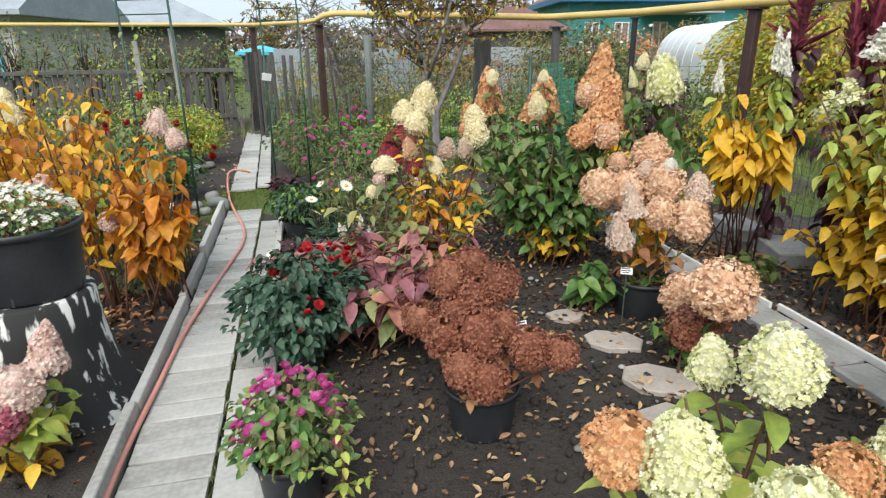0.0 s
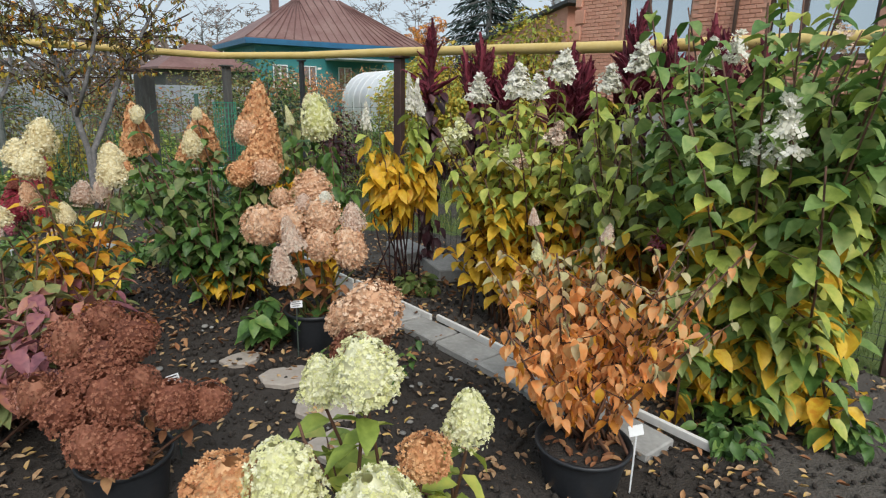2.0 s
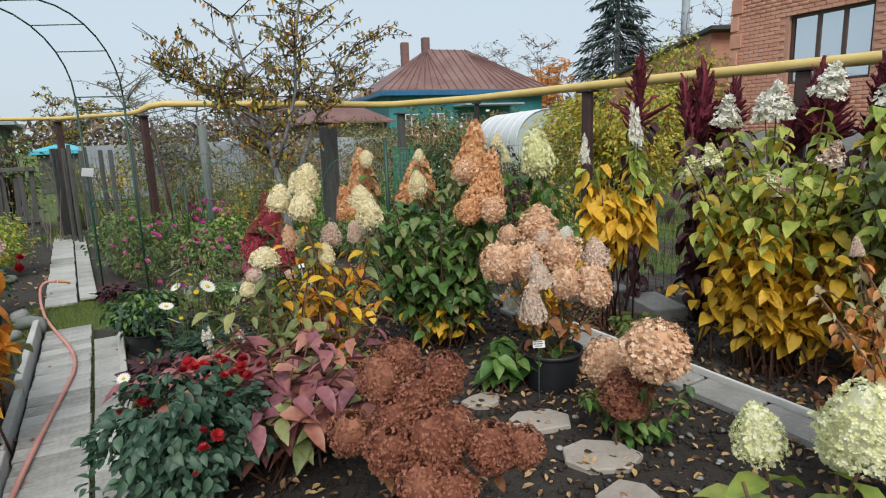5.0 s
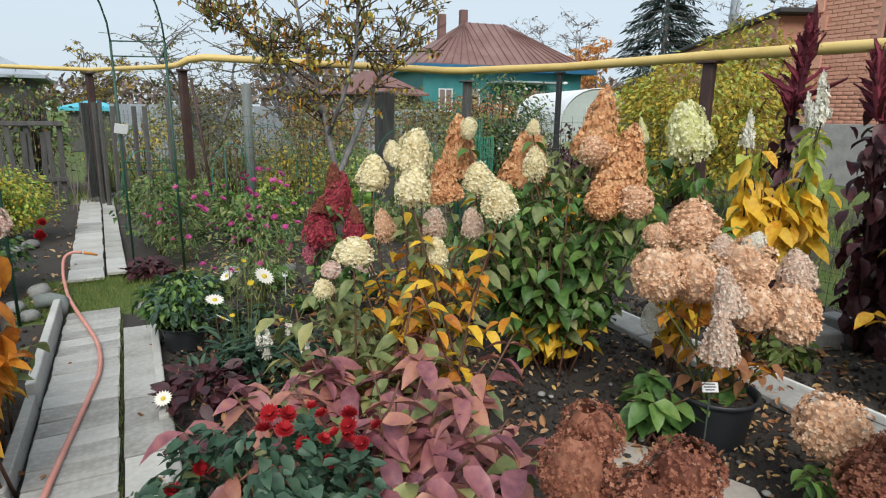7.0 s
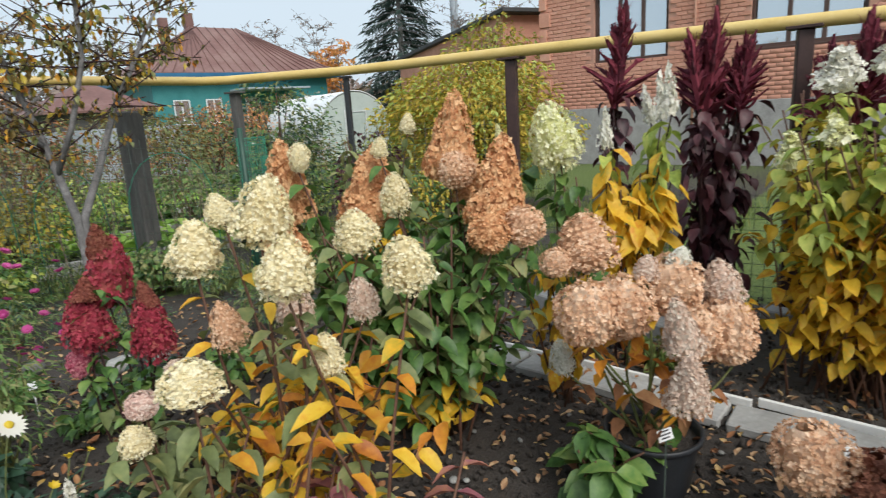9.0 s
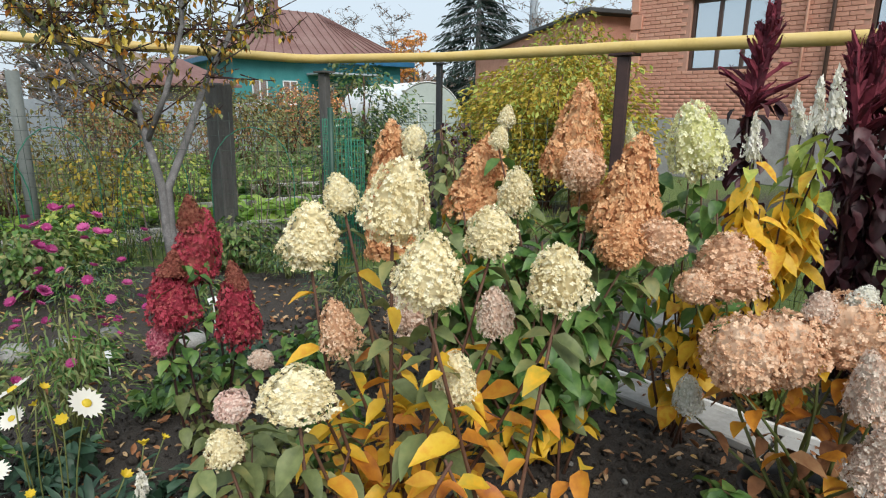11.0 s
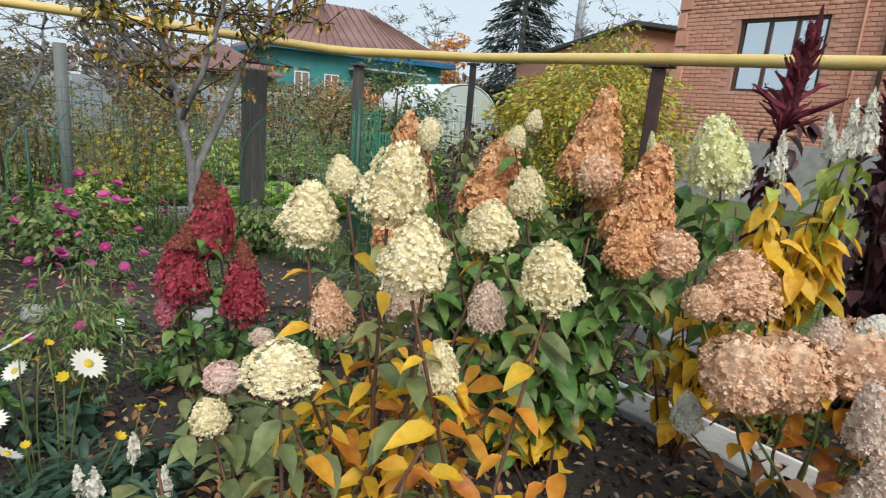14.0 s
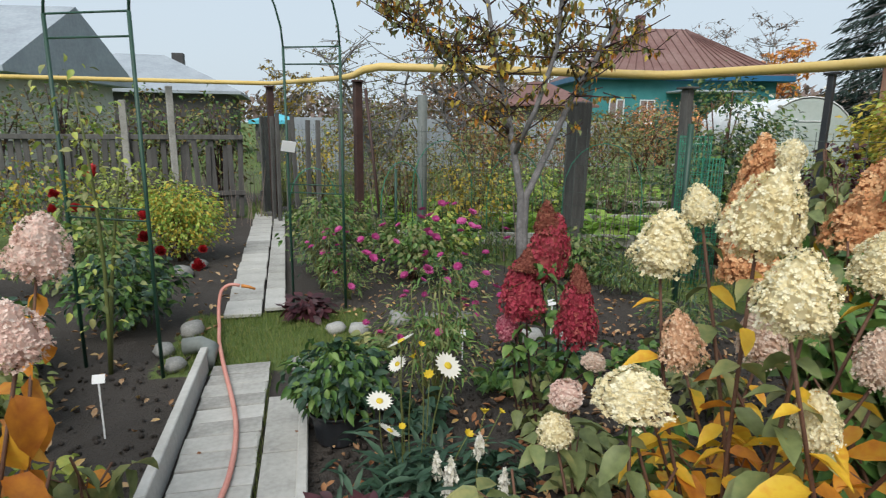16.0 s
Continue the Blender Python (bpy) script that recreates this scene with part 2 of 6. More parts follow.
    "leaf_tree": foliage("olive_yellow_tree_leaves", [(0.06, 0.052, 0.016), (0.15, 0.105, 0.024), (0.3, 0.19, 0.045)], 0.6, 0.25, 0.3),
    "leaf_spruce": foliage("blue_green_needles", [(0.006, 0.02, 0.014), (0.014, 0.036, 0.028), (0.03, 0.06, 0.045)], 0.7, 0.1, 0.3),
    "leaf_gold": foliage("golden_hedge_leaves", [(0.25, 0.2, 0.025), (0.475, 0.35, 0.0375), (0.625, 0.475, 0.075)], 0.6, 0.25, 0.62, 34),
    "twig_haze": foliage("grey_twigs", [(0.16, 0.12, 0.1), (0.24, 0.18, 0.16), (0.3, 0.24, 0.2)], 0.8, 0.1, 0.3),
}
glass_m, gn, gl, gp = shader("window_glass", 0.05)
gp.inputs["Base Color"].default_value = (0.62, 0.68, 0.72, 1)
gp.inputs["Metallic"].default_value = 0.85
M["glass"] = glass_m


def birch_paint():
    """Black paint with ragged white bands."""
    m, n, l, p = shader("black_and_white_painted_bark", 0.8)
    co, mp, tx = n.new("ShaderNodeTexCoord"), n.new("ShaderNodeMapping"), n.new("ShaderNodeTexNoise")
    mp.inputs["Scale"].default_value = (17, 17, 4)
    tx.inputs["Scale"].default_value, tx.inputs["Detail"].default_value = 1.0, 4
    l.new(co.outputs["Object"], mp.inputs[0]), l.new(mp.outputs[0], tx.inputs["Vector"])
    r = ramp_node(n, [(0.015, 0.016, 0.018), (0.02, 0.02, 0.02), (0.62, 0.62, 0.6)])
    r.color_ramp.elements[1].position, r.color_ramp.elements[2].position = 0.56, 0.6
    l.new(tx.outputs["Fac"], r.inputs[0]), l.new(r.outputs[0], p.inputs["Base Color"])
    bp = n.new("ShaderNodeBump")
    bp.inputs["Strength"].default_value = 0.6
    l.new(tx.outputs["Fac"], bp.inputs["Height"]), l.new(bp.outputs[0], p.inputs["Normal"])
    return m


M["birch"] = birch_paint()


def ground_material():
    """Dark clodded soil, with turf where the mesh says so."""
    m, n, l, p = shader("garden_soil_and_turf", 0.95)
    co = n.new("ShaderNodeTexCoord")
    a, b, c = (n.new("ShaderNodeTexNoise") for _ in range(3))
    for tex, s in ((a, 1.3), (b, 22), (c, 90)):
        tex.inputs["Scale"].default_value, tex.inputs["Detail"].default_value = s, 6
        l.new(co.outputs["Object"], tex.inputs["Vector"])
    s1 = ramp_node(n, [(0.016, 0.013, 0.011), (0.04, 0.033, 0.028), (0.085, 0.072, 0.06)])
    mixn = n.new("ShaderNodeMixRGB")
    mixn.inputs[0].default_value = 0.5
    l.new(a.outputs["Fac"], mixn.inputs[1]), l.new(c.outputs["Fac"], mixn.inputs[2])
    l.new(mixn.outputs[0], s1.inputs[0])
    g1 = ramp_node(n, [(0.05, 0.06, 0.02), (0.10, 0.15, 0.035), (0.20, 0.22, 0.07)])
    l.new(b.outputs["Fac"], g1.inputs[0])
    at = n.new("ShaderNodeAttribute")
    at.attribute_name = "turf"
    th = n.new("ShaderNodeMath")
    th.operation = "MULTIPLY_ADD"
    th.inputs[1].default_value = 0.8
    l.new(b.outputs["Fac"], th.inputs[0]), l.new(at.outputs["Fac"], th.inputs[2])
    st = ramp_node(n, [(0, 0, 0), (1, 1, 1)])
    st.color_ramp.elements[0].position, st.color_ramp.elements[1].position = 0.72, 0.95
    l.new(th.outputs[0], st.inputs[0])
    pk = n.new("ShaderNodeAttribute")
    pk.attribute_name = "packed"
    s2 = ramp_node(n, [(0.045, 0.039, 0.034), (0.09, 0.08, 0.07), (0.15, 0.135, 0.12)])
    l.new(mixn.outputs[0], s2.inputs[0])
    earth = n.new("ShaderNodeMixRGB")
    l.new(pk.outputs["Fac"], earth.inputs[0]), l.new(s1.outputs[0], earth.inputs[1]), l.new(s2.outputs[0], earth.inputs[2])
    mx = n.new("ShaderNodeMixRGB")
    l.new(st.outputs[0], mx.inputs[0]), l.new(earth.outputs[0], mx.inputs[1]), l.new(g1.outputs[0], mx.inputs[2])
    l.new(mx.outputs[0], p.inputs["Base Color"])
    bp = n.new("ShaderNodeBump")
    bp.inputs["Strength"].default_value, bp.inputs["Distance"].default_value = 0.9, 0.02
    ad = n.new("ShaderNodeMath")
    l.new(b.outputs["Fac"], ad.inputs[0]), l.new(c.outputs["Fac"], ad.inputs[1])
    l.new(ad.outputs[0], bp.inputs["Height"]), l.new(bp.outputs[0], p.inputs["Normal"])
    return m


M["ground"] = ground_material()


# ---------- mesh tools ----------
def mesh_of(name, verts, faces, mats=(), smooth=False, idx=None):
    me = bpy.data.meshes.new(name)
    me.from_pydata([tuple(v) for v in verts], [], [tuple(f) for f in faces])
    for k in mats:
        me.materials.append(M[k])
    if smooth:
        me.polygons.foreach_set("use_smooth", [True] * len(me.polygons))
    if idx is not None:
        me.polygons.foreach_set("material_index", idx)
    me.update()
    return me


def part(name, bm, material, parent=None, label="", smooth=False):
    """Links a bmesh (or a mesh) as one object under a thing."""
    if isinstance(bm, bmesh.types.BMesh):
        me = bpy.data.meshes.new(name)
        bm.to_mesh(me)
        bm.free()
        me.materials.append(M[material])
        if smooth:
            me.polygons.foreach_set("use_smooth", [True] * len(me.polygons))
    else:
        me = bm
    ob = new(name, me)
    if parent:
        ob.parent = parent
    return tagged(ob, label)


def thing(name, label, category, at=(0, 0, 0), group="", kind="", turn=0):
    ob = new(name)
    ob.matrix_basis = pose(*at, 0, 0, turn)
    return tagged(ob, label, category, group, kind)


def box_bm(w, d, h, at=(0, 0, 0), bevel=0.0, m=None, bm=None):
    """A box centred in x and y, standing on at."""
    bm = bm or bmesh.new()
    t = Matrix.Translation((at[0], at[1], at[2] + h / 2)) @ Matrix.Diagonal((w, d, h, 1))
    made = bmesh.ops.create_cube(bm, size=1, matrix=(m @ t if m else t))
    if bevel:
        edges = list({e for v in made["verts"] for e in v.link_edges})
        bmesh.ops.bevel(bm, geom=edges, offset=bevel, segments=1, affect="EDGES")
    return bm


def tube(points, radii, sides=8, closed_ends=True):
    """Verts and faces of a tube along points."""
    pts = [Vector(p) for p in points]
    if not hasattr(radii, "__len__"):
        radii = [radii] * len(pts)
    vs, fs = [], []
    ref = Vector((0.31, 0.87, 0.39))
    for i, p in enumerate(pts):
        d = (pts[min(i + 1, len(pts) - 1)] - pts[max(i - 1, 0)]).normalized()
        u = d.cross(ref if abs(d.dot(ref)) < 0.95 else Vector((1, 0, 0))).normalized()
        w = d.cross(u)
        for k in range(sides):
            a = 2 * math.pi * k / sides
            vs.append(p + (u * math.cos(a) + w * math.sin(a)) * radii[i])
    for i in range(len(pts) - 1):
        for k in range(sides):
            a, b = i * sides + k, i * sides + (k + 1) % sides
            fs.append((a, b, b + sides, a + sides))
    if closed_ends:
        fs.append(tuple(range(sides - 1, -1, -1)))
        fs.append(tuple(range(len(vs) - sides, len(vs))))
    return vs, fs


def tubes_mesh(name, lines, mat, sides=6):
    vs, fs = [], []
    for pts, rad in lines:
        v, f = tube(pts, rad, sides)
        o = len(vs)
        vs += v
        fs += [tuple(i + o for i in q) for q in f]
    return mesh_of(name, vs, fs, [mat], smooth=True)


def lathe(profile, sides=28):
    """Verts and faces of a turned shape from (radius, height) rows."""
    vs, fs = [], []
    for r, z in profile:
        for k in range(sides):
            a = 2 * math.pi * k / sides
            vs.append((r * math.cos(a), r * math.sin(a), z))
    for i in range(len(profile) - 1):
        for k in range(sides):
            a, b = i * sides + k, i * sides + (k + 1) % sides
            fs.append((a, b, b + sides, a + sides))
    return vs, fs


def spray(name, tv, tf, mats4, mat):
    """One mesh of many copies of a small template, at the given 4x4 matrices."""
    tv = np.array(tv, float)
    ms = np.array([np.array(m) for m in mats4])
    if not len(ms):
        ms = np.zeros((0, 4, 4))
    v = np.einsum("nij,vj->nvi", ms[:, :3, :3], tv) + ms[:, None, :3, 3]
    n = len(tv)
    faces = [tuple(i + k * n for i in f) for k in range(len(ms)) for f in tf]
    return mesh_of(name, v.reshape(-1, 3), faces, [mat], smooth=len(tf) > 6)


def leaf_shape(width=0.5, fold=0.12, droop=0.25, rows=4):
    """A leaf of length 1 along x: pointed, folded at the midrib, drooping."""
    vs, fs = [], []
    for i in range(rows + 1):
        s = i / rows
        w = width / 2 * (math.sin(math.pi * min(1, s ** 0.8)) ** 0.8 if 0 < s < 1 else 0.02)
        z = -droop * s * s
        wave = 0.02 * math.sin(i * 2.4)
        vs += [(s, w, z + fold * w * 2 + wave), (s, 0, z), (s, -w, z + fold * w * 2 - wave)]
    for i in range(rows):
        a = i * 3
        fs += [(a, a + 1, a + 4, a + 3), (a + 1, a + 2, a + 5, a + 4)]
    return vs, fs


LEAF = {k: leaf_shape(*a) for k, a in {"broad": (0.6, 0.22, 0.35), "long": (0.48, 0.25, 0.32), "thin": (0.2, 0.2, 0.3), "curl": (0.5, 0.5, -0.3), "flat": (0.55, 0.05, 0.05)}.items()}
LEAF_SMALL = leaf_shape(0.55, 0.2, 0.2, 2)
rng = random.Random(5)


def turned(at, yaw, pitch=0.0, roll=0.0, size=1.0):
    return Matrix.Translation(at) @ Euler((roll, pitch, yaw)).to_matrix().to_4x4() @ Matrix.Scale(size, 4)


leaf_cache = {}


def leaf_mesh(kind, mat):
    if (kind, mat) not in leaf_cache:
        leaf_cache[kind, mat] = mesh_of("leaf", *LEAF[kind], [mat], smooth=True)
    return leaf_cache[kind, mat]


# floret of four cupped petals, length 1 across
def floret():
    vs, fs = [(0, 0, 0)], []
    for k in range(4):
        a = k * math.pi / 2
        c, s = math.cos(a), math.sin(a)
        o = len(vs)
        for x, y, z in ((0.3, 0.22, 0.06), (0.55, 0.0, 0.14), (0.3, -0.22, 0.06)):
            vs.append((x * c - y * s, x * s + y * c, z))
        fs.append((0, o + 2, o + 1, o))
    return vs, fs


FLORET = floret()
HEAD = {  # profile radius at height fraction
    "cone": lambda s: 0.5 * (1 - s) ** 0.62 * min(1, s * 7 + 0.62),
    "dome": lambda s: 0.52 * max(0, 1 - s ** 1.9) ** 0.6 * min(1, s * 4 + 0.75),
    "ball": lambda s: 0.5 * math.sqrt(max(0, 1 - (2 * s - 1) ** 2)) * 1.0,
    "flat": lambda s: 0.5 * math.sqrt(max(0, 1 - s ** 3)) * min(1, s * 3 + 0.8),
}
head_cache = {}


def head_mesh(shape, mat, variant, size=0.09, dense=1.0):
    """A flower head one unit wide and one tall: a lumpy core set all over with florets."""
    key = shape, mat, variant, size, dense
    if key in head_cache:
        return head_cache[key]
    r = random.Random(len(head_cache) * 7 + variant)
    f = HEAD[shape]
    ms = []
    off = Vector((r.random() * 9, r.random() * 9, r.random() * 9))
    count = int((1250 if dense > 0.6 else 760) * dense)
    loose = dense < 0.6
    while len(ms) < count:
        s = r.random()
        rad = f(s)
        if r.random() > 2 * rad + 0.08:
            continue
        a = r.random() * 2 * math.pi
        if loose:
            rad *= r.uniform(0.15, 1.15)
        elif shape == "dome" and r.random() < 0.13:
            s, rad = r.uniform(-0.16, 0.05), rad * r.uniform(0.4, 0.9)
        p = Vector((math.cos(a) * rad, math.sin(a) * rad, s))
        wob = 1.0 if loose else 0.55
        lump = 1 + 0.42 * wob * noise.noise(p * 3.3 + off) + 0.24 * wob * noise.noise(p * 8 + off) + r.gauss(0, 0.035)
        p = Vector((p.x * lump, p.y * lump, s * (0.94 + 0.08 * lump) + r.gauss(0, 0.015)))
        out = Vector((math.cos(a), math.sin(a), (1.6 if loose else 0.2) + 0.9 * s)).normalized()
        q = out.to_track_quat("Z", "Y").to_matrix().to_4x4()
        k = size * r.uniform(0.6, 1.3) * (1.0 if loose else 0.9)
        ms.append(Matrix.Translation(p) @ q @ Euler((r.uniform(-0.8, 0.8), r.uniform(-0.8, 0.8), r.random() * 6)).to_matrix().to_4x4() @ Matrix.Scale(k * 1.25, 4))
    # a lumpy core, so that gaps look into the head and not through it
    cv, cf = lathe([(max(0.02, f(min(0.97, i / 7)) * 0.8), i / 7 * 0.93 + 0.02) for i in range(8)], 10)
    tv, tf = np.array(FLORET[0]), FLORET[1]
    vs, fs = [], []
    for m4 in ms:
        o = len(vs)
        vs += [m4 @ Vector(v) for v in tv]
        fs += [tuple(i + o for i in q) for q in tf]
    o = len(vs)
    if dense > 0.6:
        vs += cv
        fs += [tuple(i + o for i in q) for q in cf]
    me = mesh_of("flower_head", vs, fs, [mat])
    head_cache[key] = me
    return me


def stem_line(a, b, bow=0.05, n=5, r=None):
    a, b = Vector(a), Vector(b)
    side = Vector((rng.uniform(-1, 1), rng.uniform(-1, 1), 0)) * bow
    return [a.lerp(b, i / n) + side * math.sin(math.pi * i / n) for i in range(n + 1)]


def along(line, s):
    k = s * (len(line) - 1)
    i = min(int(k), len(line) - 2)
    return line[i].lerp(line[i + 1], k - i)


def hydrangea(name, label, base, heads, leaves, extra_stems=0, reach=0.3, height=1.0, stem="stem", leaf_size=0.11, pair=0.075, single=True, low=0.12, kind="broad", hang=0.5, spread=0.05, group="", count_cap=150, dense=1.0, fl=0.072, shoots=0.3):
    """A shrub: woody stems from one stool, opposite leaves, flower heads at the tips.
    heads: (x, y, z of the head's foot, width, height, shape, petals). leaves: (height fraction up to which, material) rows."""
    bx, by, bz = base
    root = thing(name, label, "shrub", base, group)
    lines, joined, n_single, shoot_lines = [], {}, 0, []
    tips = [(Vector((h[0] - bx, h[1] - by, h[2] - bz)), True) for h in heads]
    for i in range(extra_stems):
        a, rr = rng.random() * 2 * math.pi, reach * math.sqrt(rng.random())
        tips.append((Vector((math.cos(a) * rr, math.sin(a) * rr, height * rng.uniform(0.55, 0.95))), False))
    for tip, flowered in tips:
        foot = Vector((rng.gauss(0, spread), rng.gauss(0, spread), 0))
        line = stem_line(foot, tip, 0.06)
        lines.append((line, [0.0075 - 0.0035 * i / 5 for i in range(6)]))
        length = max(0.1, (tip - foot).length)
        n = max(2, int(length * (1 - low) / pair))
        def leaf_at(p, yaw, small):
            nonlocal n_single
            frac = p.z / height
            mat = rng.choice(next((m for top, m in leaves if frac + rng.uniform(-0.13, 0.13) < top), leaves[-1][1]).split("|"))
            k = leaf_size * rng.uniform(0.65, 1.2) * small
            m4 = turned(p, yaw, hang * rng.uniform(0.1, 1.5) - 0.15, rng.uniform(-0.5, 0.5), k)
            if single and n_single < count_cap and rng.random() < 0.6:
                n_single += 1
                lf = new("leaf", leaf_mesh(kind, mat))
                lf.parent = root
                lf.matrix_basis = m4
            else:
                joined.setdefault(mat, []).append(m4)

        for j in range(n):
            s = low + (1 - low) * (j + rng.random() * 0.5) / n
            p = along(line, min(s, 0.99))
            yaw0 = j * math.pi / 2 + rng.uniform(-0.5, 0.5)
            for side in (0, math.pi):
                if rng.random() > 0.1:
                    leaf_at(p, yaw0 + side, 1.0 if s < 0.8 else 0.8)
            if rng.random() < shoots and s < 0.85:
                b = rng.random() * 6.28
                e = p + Vector((math.cos(b), math.sin(b), rng.uniform(0.3, 0.9))) * rng.uniform(0.08, 0.2)
                shoot_lines.append(([p, p.lerp(e, 0.5), e], [0.003, 0.0025, 0.002]))
                for q in (0.5, 0.8, 1.0):
                    for side in (0, math.pi):
                        leaf_at(p.lerp(e, q), b + q * 4 + side + rng.uniform(-0.4, 0.4), 0.85)
    for line, rad in lines:
        part("stem", tubes_mesh("stem", [(line, rad)], stem, 5), "", root)
    if shoot_lines:
        tagged(part("side_growth", tubes_mesh("side_growth", shoot_lines, stem, 4), "", root), kind="stuff")
    for mat, ms in joined.items():
        tagged(part("foliage", spray("foliage", *LEAF[kind], ms, mat), "", root), kind="stuff")
    for i, h in enumerate(heads):
        ob = new("flower_head", head_mesh(h[5], h[6], i % 3, fl, dense))
        full = {"ball": 0.85, "cone": 0.79}.get(h[5], 0.73)
        ob.parent = root
        ob.matrix_basis = pose(h[0] - bx, h[1] - by, h[2] - bz, rng.uniform(-14, 14), rng.uniform(-14, 14), rng.uniform(0, 360)) @ Matrix.Diagonal((h[3] * full, h[3] * full, h[4] * (full + 0.1), 1))
    return root


def plant_pot(label, x, y, r_top, h, r_bottom=None, litter="leaf_rust"):
    """A black nursery pot with a rolled rim, drain slots at the foot, and soil in it."""
    rb = r_bottom or r_top * 0.8
    root = thing("plant_pot", label, "pot", (x, y, 0.0))
    prof = [(0.0, 0.0), (rb * 0.97, 0.0), (rb, 0.012), (r_top * 0.96, h * 0.86), (r_top * 0.97, h * 0.9), (r_top * 1.04, h * 0.91), (r_top * 1.05, h * 0.995), (r_top * 1.02, h), (r_top * 0.97, h * 0.99), (r_top * 0.93, h * 0.8)]
    part("wall", mesh_of("pot_wall", *lathe(prof), ["pot"], smooth=True), "", root)
    bm = bmesh.new()
    for k in range(8):
        a = k * math.pi / 4
        box_bm(0.012, 0.006, 0.035, (0, 0, 0.0), 0, pose(math.cos(a) * rb * 1.0, math.sin(a) * rb * 1.0, 0.006, 0, 0, math.degrees(a) + 90), bm)
    part("drain_slot", bm, "ink", root)
    v, f = lathe([(0.0, h * 0.86), (r_top * 0.5, h * 0.87), (r_top * 0.95, h * 0.83)], 20)
    part("soil", mesh_of("pot_soil", v, f, ["ground"], smooth=True), "", root)
    ms = [turned((math.cos(a) * q, math.sin(a) * q, h * 0.88), rng.random() * 6, rng.uniform(-0.3, 0.3), rng.uniform(-0.4, 0.4), rng.uniform(0.03, 0.06)) for a, q in ((rng.random() * 6.28, r_top * 0.85 * math.sqrt(rng.random())) for _ in range(45))]
    tagged(part("leaf_litter", spray("leaf_litter", *LEAF["curl"], ms, litter), "", root), kind="stuff")
    return root


def bush(name, label, at, size, mats, count, leaf=0.04, category="shrub", kind="small", stems=10, core=None, stem="stem", seed_flat=0.0, lump=0.35):
    """A loose shrub: stems and a lumpy cloud of small leaves with gaps."""
    root = thing(name, label, category, at)
    sx, sy, sz = size
    off = Vector((rng.random() * 50, rng.random() * 50, 0))
    groups = {m: [] for m in mats}
    tries = 0
    while sum(map(len, groups.values())) < count and tries < count * 12:
        tries += 1
        d = Vector((rng.gauss(0, 1), rng.gauss(0, 1), rng.gauss(0, 1))).normalized()
        r = rng.random() ** 0.45 * (1 + lump * noise.noise(d * 2.2 + off))
        p = Vector((d.x * r * sx / 2, d.y * r * sy / 2, sz * (0.55 + 0.45 * d.z * r)))
        if p.z < 0.02 or noise.noise(p * (2.2 / max(0.3, sx)) * 2 + off) < -0.25:
            continue
        groups[rng.choice(mats)].append(turned(p, math.atan2(d.y, d.x) + rng.uniform(-0.9, 0.9), rng.uniform(-0.5, 1.0), rng.uniform(-0.8, 0.8), leaf * rng.uniform(0.6, 1.3)))
    tmpl = LEAF_SMALL if kind == "small" else LEAF[kind]
    for m, ms in groups.items():
        tagged(part("foliage", spray("foliage", *tmpl, ms, m), "", root), kind="stuff")
    lines = []
    for i in range(stems):
        a, q = rng.random() * 6.28, rng.random()
        lines.append((stem_line((rng.gauss(0, 0.03 * sx), rng.gauss(0, 0.03 * sx), 0), (math.cos(a) * q * sx * 0.4, math.sin(a) * q * sy * 0.4, sz * rng.uniform(0.5, 0.92)), 0.08 * sx), [0.008 * max(0.5, sz) * (1 - 0.12 * j) for j in range(6)]))
    if lines:
        tagged(part("branching", tubes_mesh("branching", lines, stem, 5), "", root), kind="stuff")
    return root


def daisy_mesh(petal, centre, petals=14, width=0.22, cup=0.15, layers=1):
    vs, fs, idx = [(0, 0, 0.01)], [], []
    for ly in range(layers):
        for k in range(petals):
            a = 2 * math.pi * (k + 0.5 * ly) / petals
            c, s = math.cos(a), math.sin(a)
            o = len(vs)
            ln = 0.5 * (1 - 0.22 * ly)
            for x, y, z in ((ln * 0.7, width / 2, cup * 0.5 + 0.08 * ly), (ln, 0, cup * 0.7 + 0.16 * ly), (ln * 0.7, -width / 2, cup * 0.5 + 0.08 * ly)):
                vs.append((x * c - y * s, x * s + y * c, z))
            fs.append((0, o + 2, o + 1, o))
            idx.append(0)
    v, f = lathe([(0.13, 0.02), (0.12, 0.07), (0.07, 0.1), (0.0, 0.11)], 10)
    o = len(vs)
    vs += v
    fs += [tuple(i + o for i in q) for q in f]
    idx += [1] * len(f)
    return mesh_of("flower", vs, fs, [petal, centre], idx=idx)


def flowers_on(root, mesh, places, size, name="flower", stems=False):
    for p in places:
        ob = new(name, mesh)
        ob.parent = root
        up = Vector((rng.uniform(-0.7, 0.7), rng.uniform(-0.9, 0.5), 1)).normalized().to_track_quat("Z", "Y").to_matrix().to_4x4()
        ob.matrix_basis = Matrix.Translation(p) @ up @ Matrix.Scale(size * rng.uniform(0.75, 1.2), 4)


# ---------- ground ----------
def fence_side(x, y):
    """Metres past the fence that runs below the pipe (positive: the neighbour's side)."""
    d = ((x - 0.16) * 4.65 + (y - 9.8) * 3.9) / 6.07
    return min(d, 99) if x < 4.06 else max(d, x - 4.6)


def axis(lo, hi, step, far):
    fine = list(np.arange(lo, hi, step))
    return [-far, -far / 4, lo - 25, lo - 8] + fine + [hi + 8, hi + 25, far / 4, far]


